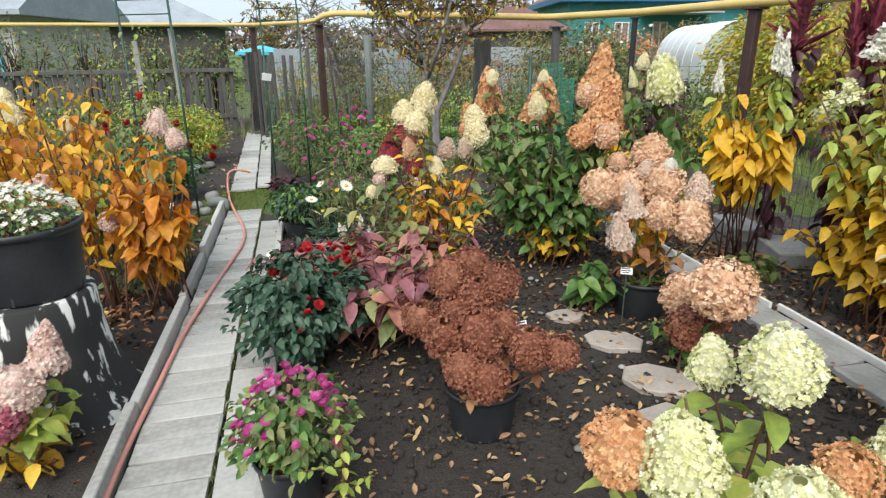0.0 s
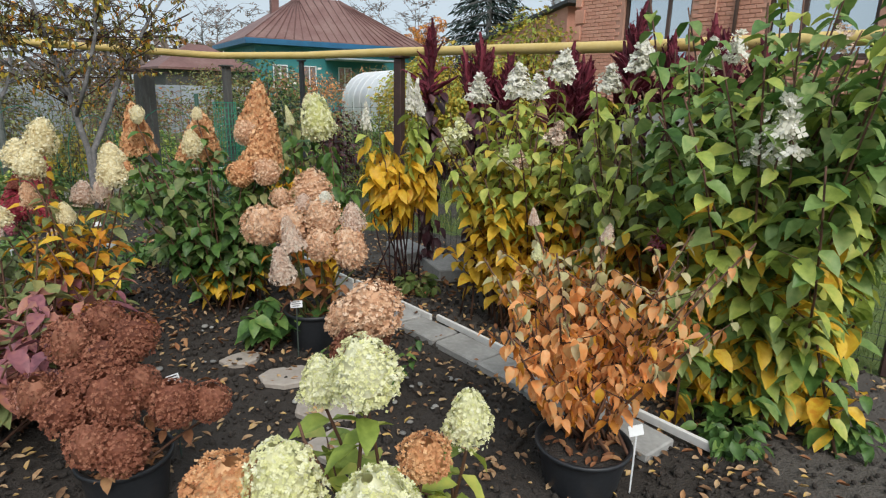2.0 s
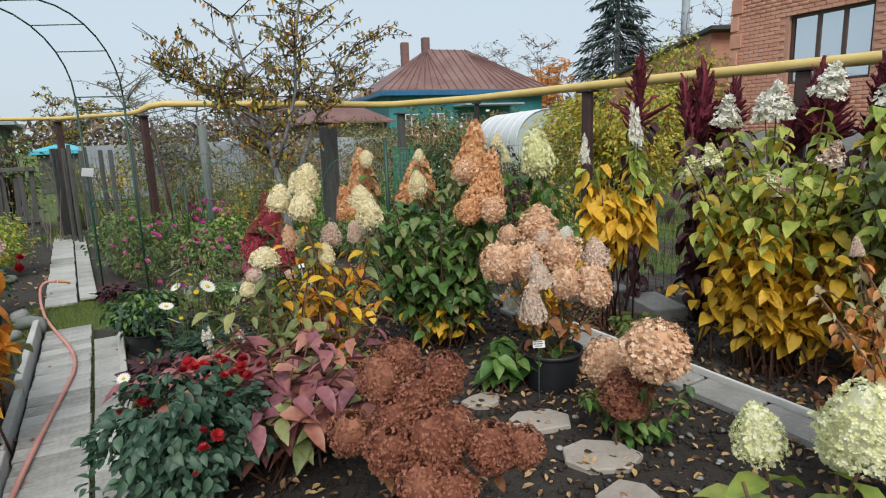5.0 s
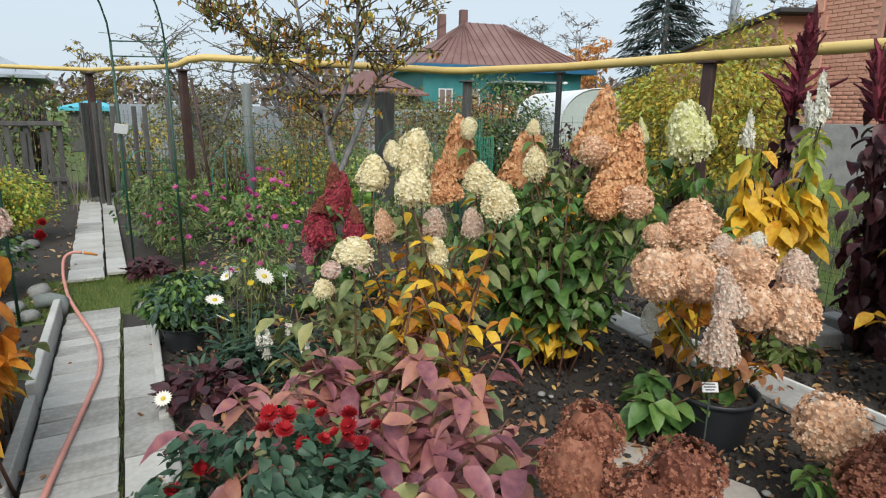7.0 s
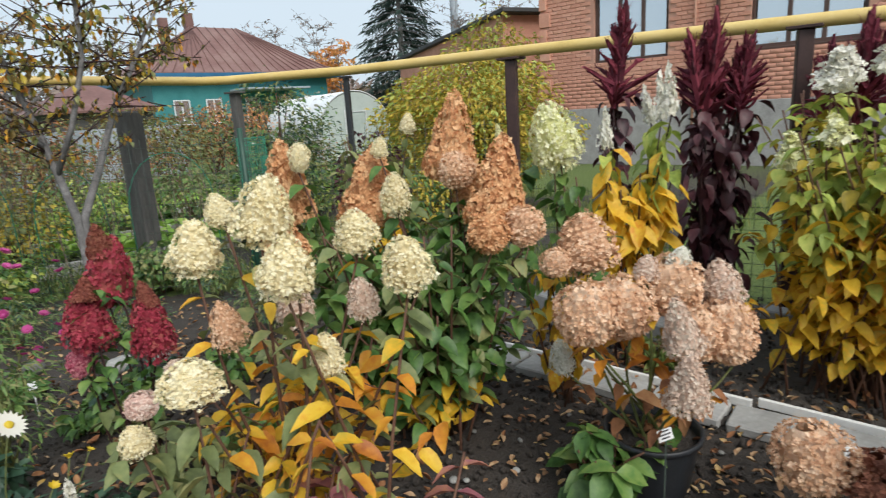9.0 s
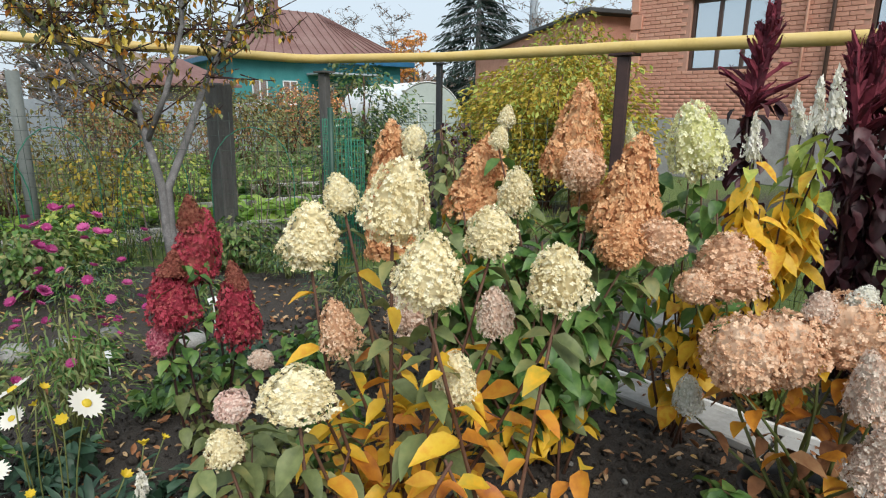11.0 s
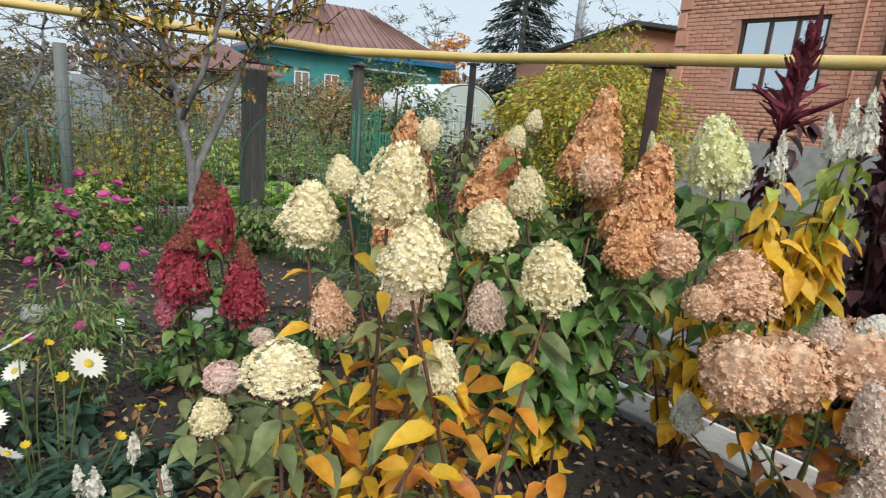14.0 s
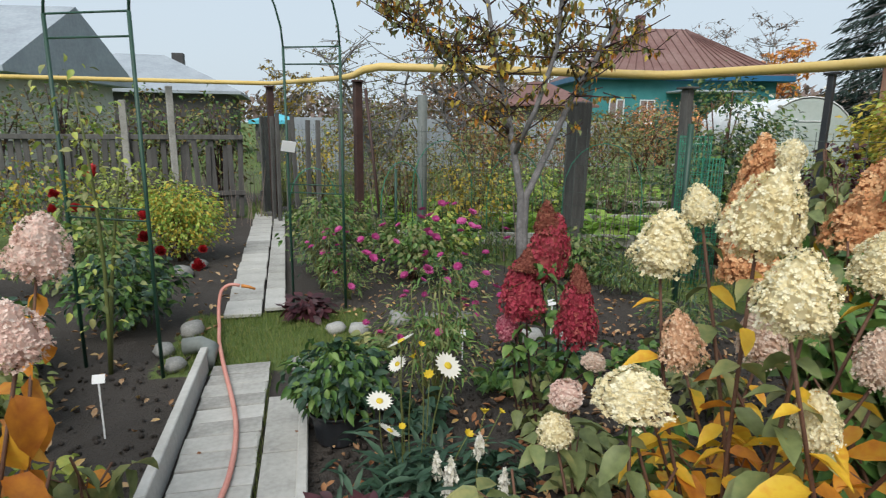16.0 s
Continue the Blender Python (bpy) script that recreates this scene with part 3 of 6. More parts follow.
def build_ground():
    xs, ys = axis(-5, 9, 0.09, 600), axis(-2.5, 16, 0.09, 600)
    vs, turf = [], []
    for y in ys:
        for x in xs:
            near = -5 < x < 9 and -2.5 < y < 16
            p = Vector((x, y, 0))
            z = 0.012 * noise.noise(p * 2.3) + (0.016 * noise.noise(p * 9) if near else 0)
            on_path = -1.15 < x < -0.25 and y < 12
            vs.append((x, y, z * (0.3 if on_path else 1.0)))
            d = fence_side(x, y)
            bed = 0.5 + 0.5 * math.sin(d * 2.4 + 0.6)
            g = 0.0
            if d > 0.3:
                g = 0.25 + 0.45 * bed
            if not near:
                g = 0.6
            if -1.25 < x < 0.1 and 6.2 < y < 7.32:
                g = 0.75
            if x > 4.4 and y < 3:
                g = 0.65
            edge = 0.5 * noise.noise(p * 0.9)
            if x < -3.6 + edge or y < -0.6 + edge or (x > 4.5 + edge * 0.3 and y < 4.5):
                g = max(g, 0.6)
            turf.append(g)
    w = len(xs)
    fs = [(j * w + i, j * w + i + 1, (j + 1) * w + i + 1, (j + 1) * w + i) for j in range(len(ys) - 1) for i in range(w - 1)]
    me = mesh_of("ground", vs, fs, ["ground"], smooth=True)
    at = me.attributes.new("turf", "FLOAT", "POINT")
    at.data.foreach_set("value", turf)
    pk = me.attributes.new("packed", "FLOAT", "POINT")
    pk.data.foreach_set("value", [max(0.0, min(1.0, (v[0] - 2.75) * 6 + 0.6 * noise.noise(Vector(v) * 3))) if v[0] < 4.6 and v[1] < 5 else 0.2 for v in vs])
    tagged(new("ground", me), "dark crumbly garden soil with turf beyond the beds", "ground", kind="structure")


build_ground()


def scattered(name, label, tmpl, mats4, mat, category):
    return tagged(new(name, spray(name, *tmpl, mats4, mat)), label, category, kind="stuff")


def in_left_bed():
    return rng.uniform(-3.2, -0.98), rng.uniform(0.8, 10.5)


def in_bed():
    while True:
        x, y = rng.uniform(-0.2, 4.3), rng.uniform(0.6, 9)
        if fence_side(x, y) < 0 and rng.random() < 1.1 - y * 0.08:
            return x, y


scattered("fallen_leaves", "dry tan and yellow leaves scattered on dark soil", LEAF["curl"], [turned((*in_bed(), 0.022), rng.random() * 6.3, rng.uniform(-0.35, 0.35), rng.uniform(-0.5, 0.5), rng.uniform(0.018, 0.055)) for _ in range(4600)], "leaf_dry", "leaves")
scattered("fallen_leaves", "dry leaves lying between plants across the walkway", LEAF["curl"], [turned((*in_left_bed(), 0.022), rng.random() * 6.3, rng.uniform(-0.35, 0.35), rng.uniform(-0.5, 0.5), rng.uniform(0.03, 0.07)) for _ in range(900)], "leaf_dry", "leaves")
scattered("rust_leaf_litter", "rust-brown fallen leaves heaped under the shrubs", LEAF["curl"], [turned((cx + rng.gauss(0, s), cy + rng.gauss(0, s), 0.02 + abs(rng.gauss(0, 0.015))), rng.random() * 6.3, rng.uniform(-0.6, 0.6), rng.uniform(-0.6, 0.6), rng.uniform(0.03, 0.065)) for cx, cy, s, n in ((3.1, 3.9, 0.3, 240), (0.7, 5.0, 0.5, 220), (0.6, 4.5, 0.4, 150), (1.3, 6.4, 0.6, 160), (-1.35, 3.7, 0.3, 260), (2.2, 3.3, 0.3, 120), (3.3, 2.3, 0.3, 150), (3.2, 1.2, 0.35, 120), (0.8, 4.2, 0.35, 140), (-1.5, 2.2, 0.35, 150), (2.9, 1.6, 0.3, 60)) for _ in range(n)], "leaf_rust", "leaves")
clod_v, clod_f = lathe([(0.0, -0.4), (0.42, -0.2), (0.5, 0.05), (0.33, 0.3), (0.0, 0.4)], 6)
scattered("soil_clods", "small lumps of dark soil", (clod_v, clod_f), [turned((rng.uniform(-0.3, 3.2), rng.uniform(0.8, 6.5), 0.012), rng.random() * 6, rng.random(), rng.random(), min(0.06, 0.008 + rng.expovariate(90))) for _ in range(9000)] + [turned((rng.uniform(-2.6, -1.0), rng.uniform(0.8, 6.5), 0.012), rng.random() * 6, rng.random(), rng.random(), rng.uniform(0.01, 0.04)) for _ in range(1200)] + [turned((rng.uniform(2.6, 4.6), rng.uniform(0.2, 4.5), 0.012), rng.random() * 6, rng.random(), rng.random(), rng.uniform(0.006, 0.03)) for _ in range(1500)], "ground", "soil")
BLADE = ([(-0.03, 0, 0), (0.03, 0, 0), (0.02, 0.12, 0.6), (0, 0.35, 1)], [(0, 1, 2, 3)])
scattered("turf_tufts", "short green grass between the two walkways", BLADE, [turned((rng.uniform(-1.2, 0.05), rng.uniform(6.22, 7.3), 0), rng.random() * 6.3, 0, 0, rng.uniform(0.025, 0.06)) for _ in range(5000)], "grass", "grass")
scattered("lawn_grass", "rough autumn grass past the fence", BLADE, [turned((x, y, 0), rng.random() * 6.3, 0, 0, rng.uniform(0.08, 0.2)) for x, y in ((rng.uniform(-1.5, 9), rng.uniform(4, 19)) for _ in range(30000)) if fence_side(x, y) > 0.35 and math.sin(fence_side(x, y) * 2.4 + 0.6) > -0.5], "grass", "grass")
scattered("lawn_grass", "green lawn beyond the tall shrubs", BLADE, [turned((rng.uniform(4.4, 7), rng.uniform(-1.5, 3), 0), rng.random() * 6.3, 0, 0, rng.uniform(0.04, 0.09)) for _ in range(5000)], "grass", "grass")

STALK = ([(-0.008, 0, 0), (0.008, 0, 0), (0.004, 0.1, 0.6), (0.0, 0.16, 1), (-0.004, 0.1, 0.6)], [(0, 1, 2, 3, 4)])
scattered("dry_stalks", "dry grey-brown stalks along the back fence", STALK, [turned((rng.uniform(-4.5, -1.2), rng.uniform(11.3, 13.5), 0), rng.random() * 6.3, rng.uniform(-0.2, 0.2), rng.uniform(-0.2, 0.2), rng.uniform(0.5, 1.1)) for _ in range(220)] + [turned((x, y, 0), rng.random() * 6.3, rng.uniform(-0.2, 0.2), rng.uniform(-0.2, 0.2), rng.uniform(0.5, 1.2)) for x, y in ((rng.uniform(-1, 7), rng.uniform(8, 17)) for _ in range(500)) if fence_side(x, y) > 0.3], "twig_haze", "stalks")


# ---------- walkways ----------
def walkway(name, x0, y0, length, turn, cross, strip, step=0.142):
    root = thing(name, "weathered grey plank walkway lying on the soil", "walkway", (x0, y0, 0), kind="structure", turn=turn)
    protos = []
    for k in range(4):
        bm = box_bm(cross, step - 0.009, 0.03, (0, 0, 0), 0.004)
        for v in bm.verts:
            v.co += Vector((rng.uniform(-0.004, 0.004), rng.uniform(-0.003, 0.003), rng.uniform(-0.002, 0.002)))
        me = bpy.data.meshes.new("plank")
        bm.to_mesh(me)
        bm.free()
        me.materials.append(M["wood_grey"])
        protos.append(me)
    y, i = 0.0, 0
    while y < length:
        ob = new("plank", protos[i % 4])
        ob.parent = root
        ob.matrix_basis = pose(rng.uniform(-0.004, 0.004), y, 0.018 + rng.uniform(-0.003, 0.003), rng.uniform(-0.8, 0.8), rng.uniform(-0.8, 0.8), rng.uniform(-1.2, 1.2))
        y, i = y + step, i + 1
    bm = box_bm(strip, 0.55, 0.03, (0, 0, 0), 0.004)
    board = bpy.data.meshes.new("board")
    bm.to_mesh(board)
    bm.free()
    board.materials.append(M["wood_grey"])
    y = 0.2
    while y < length - 0.2:
        ob = new("board", board)
        ob.parent = root
        ob.matrix_basis = pose(cross / 2 + 0.02 + strip / 2, y, 0.02 + rng.uniform(-0.003, 0.003), rng.uniform(-0.5, 0.5), rng.uniform(-1, 1), rng.uniform(-0.8, 0.8))
        y += 0.562
    return root


walkway("walkway", -0.515, 0.2, 6.0, 2.0, 0.33, 0.175)
walkway("walkway", -0.865, 7.38, 5.1, 3.9, 0.27, 0.16, 0.36)


def edging_board(x, y0, y1, h, z=0.0, lean=0, thick=0.045):
    ob = part("edging_board", box_bm(thick, y1 - y0, h, (0, 0, 0), 0.005), "wood_grey")
    ob.matrix_basis = pose(x, (y0 + y1) / 2, z, 0, lean, 2 + rng.uniform(-0.6, 0.6))
    tagged(ob, "grey weathered timber board edging the walkway", "board", "boards along the walkway")


for a in ((-0.765, 0.6, 2.6, 0.13), (-0.825, 2.62, 3.85, 0.11), (-0.87, 3.9, 4.75, 0.10), (-0.915, 4.8, 6.3, 0.14)):
    edging_board(*a, lean=-3)
edging_board(-0.205, 0.5, 2.4, 0.06)
edging_board(-0.255, 2.45, 4.3, 0.07)
edging_board(-0.33, 4.33, 6.1, 0.07)
scattered("gap_grass", "moss and grass in the gap between boards", BLADE, [turned((-0.39 - 0.035 * (y - 1.5) + rng.gauss(0, 0.006), y, 0.02), rng.random() * 6.3, 0, 0, rng.uniform(0.015, 0.04)) for y in (rng.uniform(1.5, 6.2) for _ in range(900))], "grass", "grass")


def hose():
    pts = [(-0.70, 0.7), (-0.73, 1.5), (-0.77, 2.2), (-0.765, 2.8), (-0.755, 3.4), (-0.70, 4.1), (-0.64, 4.7), (-0.615, 5.05), (-0.66, 5.5), (-0.83, 6.2), (-0.92, 6.6), (-0.97, 6.9)]
    root = thing("garden_hose", "pink rubber hose lying along the plank walkway", "hose")
    line = [Vector((x, y, 0.064)) for x, y in pts] + [Vector((-1.0, 7.08, 0.13)), Vector((-0.99, 7.17, 0.24)), Vector((-0.93, 7.2, 0.28)), Vector((-0.85, 7.2, 0.27))]
    fine = []
    for i in range(len(line) - 1):
        p0, p1, p2, p3 = line[max(0, i - 1)], line[i], line[i + 1], line[min(len(line) - 1, i + 2)]
        for k in range(5):
            t = k / 5
            fine.append(0.5 * ((2 * p1) + (p2 - p0) * t + (2 * p0 - 5 * p1 + 4 * p2 - p3) * t * t + (3 * p1 - p0 - 3 * p2 + p3) * t ** 3))
    part("tube", tubes_mesh("tube", [(fine, 0.0125)], "hose", 10), "", root)
    part("nozzle", tubes_mesh("nozzle", [([line[-1], line[-1] + Vector((0.05, 0, -0.01)), line[-1] + Vector((0.1, 0, -0.03))], [0.014, 0.012, 0.009])], "orange_tip", 8), "", root, "orange tip of the hose")


hose()
# grey drain pipe stub by the end of the walkway
elbow = thing("drain_elbow", "grey plastic pipe elbow beside the walkway end", "pipe", (-1.02, 6.45, 0.0))
part("pipe", tubes_mesh("pipe", [([(0.08, -0.22, 0.06), (0.07, 0.0, 0.07), (0.0, 0.06, 0.08), (-0.1, 0.06, 0.07)], 0.055)], "fibre", 14), "", elbow)


# ---------- stones, kerb ----------
def flat_stone(x, y, w, d, turn, name="stepping_stone", label="flat pale broken flagstone set in soil", mat="stone", h=0.03):
    bm = bmesh.new()
    n = 7
    ring = []
    for k in range(n):
        a = 2 * math.pi * k / n + rng.uniform(-0.25, 0.25)
        r = rng.uniform(0.82, 1.12)
        ring.append(bm.verts.new((math.cos(a) * w / 2 * r, math.sin(a) * d / 2 * r, 0)))
    f = bm.faces.new(ring)
    top = bmesh.ops.extrude_face_region(bm, geom=[f])
    for v in top["geom"]:
        if isinstance(v, bmesh.types.BMVert):
            v.co.z += h + rng.uniform(-0.004, 0.004)
    bmesh.ops.recalc_face_normals(bm, faces=bm.faces)
    bmesh.ops.bevel(bm, geom=[e for e in bm.edges if all(v.co.z > h * 0.5 for v in e.verts)], offset=0.006, segments=1, affect="EDGES")
    ob = part(name, bm, mat)
    ob.matrix_basis = pose(x, y, 0.0, 0, 0, turn)
    return tagged(ob, label, "stone", "stepping stones")


for a in ((1.50, 3.22, 0.24, 0.2, 10), (1.63, 2.85, 0.36, 0.27, -12), (1.66, 2.42, 0.4, 0.34, -35), (1.52, 2.08, 0.32, 0.3, 20)):
    flat_stone(*a)
for i in range(60):
    x, y = rng.uniform(0.6, 2.4), rng.uniform(1.8, 4.2)
    s = rng.uniform(0.02, 0.05)
    ob = new("pebble", mesh_of("pebble", *lathe([(0.0, -0.2), (0.4, -0.15), (0.5, 0.0), (0.35, 0.16), (0.0, 0.2)], 8), ["pebble"], smooth=True))
    ob.matrix_basis = pose(x, y, 0.018, rng.uniform(-15, 15), 0, rng.uniform(0, 360)) @ Matrix.Diagonal((s, s * rng.uniform(0.6, 1), s, 1))
    tagged(ob, "small pale pebble lying on the soil", "pebble", "pebbles on the bed")
for i, (x, y, s) in enumerate([(-0.38, 6.2, 0.16), (-0.2, 6.05, 0.13), (0.0, 6.75, 0.17), (-0.16, 6.8, 0.15), (0.3, 6.9, 0.2), (0.55, 6.85, 0.18), (0.8, 6.9, 0.16), (1.15, 6.4, 0.2), (-1.15, 6.9, 0.2), (-1.25, 6.55, 0.16), (-1.12, 6.3, 0.15), (-0.33, 5.98, 0.12), (1.4, 6.35, 0.18), (-1.6, 8.6, 0.22), (-1.75, 8.2, 0.2), (-1.5, 8.9, 0.18)]):
    ob = new("boulder", mesh_of("boulder", *lathe([(0.0, -0.3), (0.4, -0.25), (0.52, 0.02), (0.4, 0.28), (0.18, 0.38), (0.0, 0.4)], 12), ["pebble"], smooth=True))
    for v in ob.data.vertices:
        v.co *= 1 + 0.25 * noise.noise(v.co * 2.2 + Vector((i * 3.1, 0, 0)))
    ob.matrix_basis = pose(x, y, s * 0.22, 0, 0, rng.uniform(0, 360)) @ Matrix.Diagonal((s, s * 0.8, s * 0.8, 1))
    tagged(ob, "rounded grey edging stone half sunk in soil", "stone", "edging stones")

kerb = thing("kerb", "low grey kerb with a white strip along the bed", "kerb", (2.79, 0, 0), kind="structure", turn=0)
for i in range(4):
    seg = part("white_strip", box_bm(0.022, 0.98, 0.045, (0, 0, 0), 0.003), "white_strip", kerb)
    seg.matrix_basis = pose(0.03 - 0.025 * i + rng.uniform(-0.01, 0.01), 1.5 + i, 0.03, 0, rng.uniform(-4, 4), rng.uniform(-0.8, 0.8))
for i in range(9):
    seg = part("slab", box_bm(0.22, 0.36, 0.05, (0, 0, 0), 0.008), "concrete", kerb)
    seg.matrix_basis = pose(-0.15 + rng.uniform(-0.02, 0.02), 1.35 + i * 0.385, 0.0, rng.uniform(-1.5, 1.5), rng.uniform(-2, 2), rng.uniform(-3, 3))
for x, y, w, d, a in ((3.66, 4.5, 0.5, 0.26, 80), (3.6, 3.86, 0.5, 0.3, 72), (3.95, 3.6, 0.6, 0.16, 84), (4.05, 2.9, 0.7, 0.14, 86)):
    ob = part("concrete_block", box_bm(w, d, 0.12, (0, 0, 0), 0.01), "concrete")
    ob.matrix_basis = pose(x, y, 0.0, 0, 0, a)
    tagged(ob, "pale grey concrete block lying on soil", "block", "concrete blocks")


# ---------- fence, posts, pipe ----------
PIPE = [(-9, 11.8, 2.03), (-1.02, 11.97, 2.02), (-0.95, 11.85, 2.015), (-0.02, 9.98, 1.985), (0.12, 9.76, 2.0), (0.24, 9.66, 2.06), (0.42, 9.58, 2.09), (2.05, 8.9, 2.03), (3.12, 8.42, 1.985), (3.3, 8.26, 1.98), (3.41, 8.0, 1.978), (3.85, 6.95, 1.97), (4.01, 5.18, 1.96), (4.2, 3.75, 1.945), (4.28, 2.4, 1.92), (4.4, 0.9, 1.92), (4.7, -3, 1.95)]
gas = thing("gas_pipe", "yellow painted gas pipe carried on posts", "pipe")
part("pipe", tubes_mesh("pipe", [(PIPE, [0.03] * 4 + [0.036, 0.044] + [0.044] * (len(PIPE) - 6))], "pipe", 14), "", gas)


def post(x, y, h, w, mat, label, lean=(0, 0), name="fence_post", cap=False, round_=False):
    root = thing(name, label, "post", (x, y, 0))
    if round_:
        m = mesh_of("shaft", *tube([(0, 0, 0), (0, 0, h * 0.5), (0, 0, h)], w / 2, 10), [mat], smooth=True)
        ob = part("shaft", m, "", root)
    else:
        ob = part("shaft", box_bm(w, w, h, (0, 0, 0), w * 0.08), mat, root)
    ob.matrix_basis = pose(0, 0, 0, lean[0], lean[1], 20)
    if cap:
        part("cap", box_bm(w * 1.5, w * 2.2, 0.02, (0, 0, h), 0.003), mat, root)
    return root


for x, y, h in ((0.17, 9.8, 1.93), (4.03, 5.18, 1.9), (4.24, 3.15, 1.89), (-1.0, 11.95, 1.96)):
    post(x, y, h, 0.09, "iron", "square brown steel post under the pipe", cap=True)
post(4.45, 0.78, 1.55, 0.06, "iron", "rusty brown steel post among shrubs", lean=(0, 3))
post(0.85, 9.3, 1.78, 0.11, "fibre", "grey round concrete post in the fence", round_=True)
post(2.42, 8.72, 1.72, 0.19, "wood_dark", "thick dark weathered timber post", lean=(1, 0), name="timber_post")
post(3.33, 8.18, 1.84, 0.09, "wood_dark", "dark steel post with a small cap", cap=True)
post(3.83, 6.98, 1.9, 0.05, "pot", "thin dark steel post with a crossbar", cap=True)
post(0.42, 9.4, 1.85, 0.035, "iron", "thin dark leaning stake", lean=(-5, -4), round_=True, name="stake")
post(0.52, 9.0, 1.0, 0.03, "green_paint", "thin green garden stake in soil", round_=True, name="stake")
post(2.47, 6.76, 1.5, 0.045, "green_paint", "green plastic stake by the rose bush", round_=True, name="stake")
for x, y, h in ((-0.05, 9.6, 1.6), (-0.32, 10.3, 1.5), (-0.45, 10.6, 1.5), (-0.6, 10.9, 1.55), (-0.75, 11.2, 1.5), (-0.9, 11.6, 1.6), (-1.0, 11.8, 1.55)):
    post(x, y, h, 0.05, "wood_dark", "dark weathered fence picket", name="picket", lean=(rng.uniform(-2, 2), rng.uniform(-2, 2)))


def wire_fence(name, a, b, h, step, rows):
    ax, ay, bx, by = *a, *b
    n = int(math.hypot(bx - ax, by - ay) / step)
    lines = []
    for i in range(n + 1):
        s = i / n
        x, y = ax + (bx - ax) * s, ay + (by - ay) * s
        lines.append(([(x, y, 0.02), (x + rng.gauss(0, 0.008), y, h / 2), (x, y, h)], 0.0022))
    for j in range(rows):
        z = 0.05 + (h - 0.1) * j / (rows - 1)
        lines.append(([(ax, ay, z), ((ax + bx) / 2, (ay + by) / 2, z - 0.02), (bx, by, z)], 0.0022))
    ob = new(name, tubes_mesh(name, lines, "wire", 4))
    tagged(ob, "dark green wire mesh fence between posts", "fence", kind="structure")


wire_fence("wire_fence", (0.16, 9.85), (4.06, 5.25), 1.45, 0.1, 12)
wire_fence("wire_fence", (4.1, 5.1), (4.3, 2.8), 0.9, 0.08, 11)
wire_fence("wire_fence", (4.3, 2.8), (4.7, 0.0), 0.9, 0.08, 11)
wire_fence("wire_fence", (-1.2, 12.1), (0.12, 9.9), 1.45, 0.1, 10)


def picket_fence():
    root = thing("picket_fence", "old grey wooden picket fence at the back", "fence", (-1.45, 12.25, 0), kind="structure", turn=186)
    me = bpy.data.meshes.new("picket")
    bm = box_bm(0.075, 0.022, 1.2, (0, 0, 0), 0.004)
    bm.to_mesh(me)
    bm.free()
    me.materials.append(M["wood_dark"])
    for i in range(62):
        ob = new("picket", me)
        ob.parent = root
        ob.matrix_basis = pose(0.08 + i * 0.115, 0, 0.02, rng.uniform(-2, 2), rng.uniform(-2.5, 2.5), 0) @ Matrix.Diagonal((1, 1, rng.uniform(0.86, 1.08), 1))
    for z in (0.36, 1.2):
        r = part("rail", box_bm(7.2, 0.045, 0.07, (3.6, 0.035, z), 0.005), "wood_dark", root)
    for i in range(3):
        r = part("upright", box_bm(0.09, 0.06, 1.75 if i != 1 else 1.7, (1.6 + 2.4 * i, 0.07, 0), 0.006), "wood_grey", root)


picket_fence()
post(-2.42, 12.1, 1.96, 0.09, "wood_grey", "pale new timber post under the pipe", name="timber_post")
gate = thing("garden_gate", "dark wooden gate standing ajar past the walkway", "gate", (-1.2, 12.1, 0), turn=70)
for i in range(5):
    part("board", box_bm(0.1, 0.025, 1.5, (0.1 + i * 0.125, 0, 0.05), 0.004), "wood_dark", gate)
for z in (0.35, 1.25):
    part("rail", box_bm(0.66, 0.03, 0.08, (0.35, 0.03, z), 0.004), "wood_dark", gate)
part("threshold", box_bm(0.75, 0.16, 0.1, (0.35, -0.1, 0.0), 0.01), "wood_dark", gate)


def arch():
    """A steel rose arch: two ladder sides and two hoops."""
    root = thing("rose_arch", "dark green steel garden arch with ladder sides", "arch")
    spring, top = 2.03, 2.78
    R = (Vector((-0.075, 7.37, 0)), Vector((-0.495, 7.55, 0)))
    L = (Vector((-1.17, 6.2, 0)), Vector((-1.66, 6.42, 0)))
    for rl, ll in ((R[0], L[0]), (R[1], L[1])):
        for p in (rl, ll):
            part("leg", tubes_mesh("leg", [([p, p + Vector((0, 0, spring))], 0.011)], "green_paint", 8), "", root)
        pts = []
        for i in range(17):
            a = math.pi * i / 16
            s = (1 - math.cos(a)) / 2
            pts.append(rl.lerp(ll, s) + Vector((0, 0, spring + (top - spring) * math.sin(a))))
        part("hoop", tubes_mesh("hoop", [(pts, 0.008)], "green_paint", 8), "", root)
    for side in (R, L):
        for z in (0.93, 0.995, 1.906, 2.03):
            part("rung", tubes_mesh("rung", [([side[0] + Vector((0, 0, z)), side[1] + Vector((0, 0, z))], 0.006)], "green_paint", 6), "", root)
    for i in (3, 5, 8, 11, 13):
        a = math.pi * i / 16
        s, z = (1 - math.cos(a)) / 2, spring + (top - spring) * math.sin(a)
        part("rung", tubes_mesh("rung", [([R[0].lerp(L[0], s) + Vector((0, 0, z)), R[1].lerp(L[1], s) + Vector((0, 0, z))], 0.005)], "green_paint", 6), "", root)
    return root


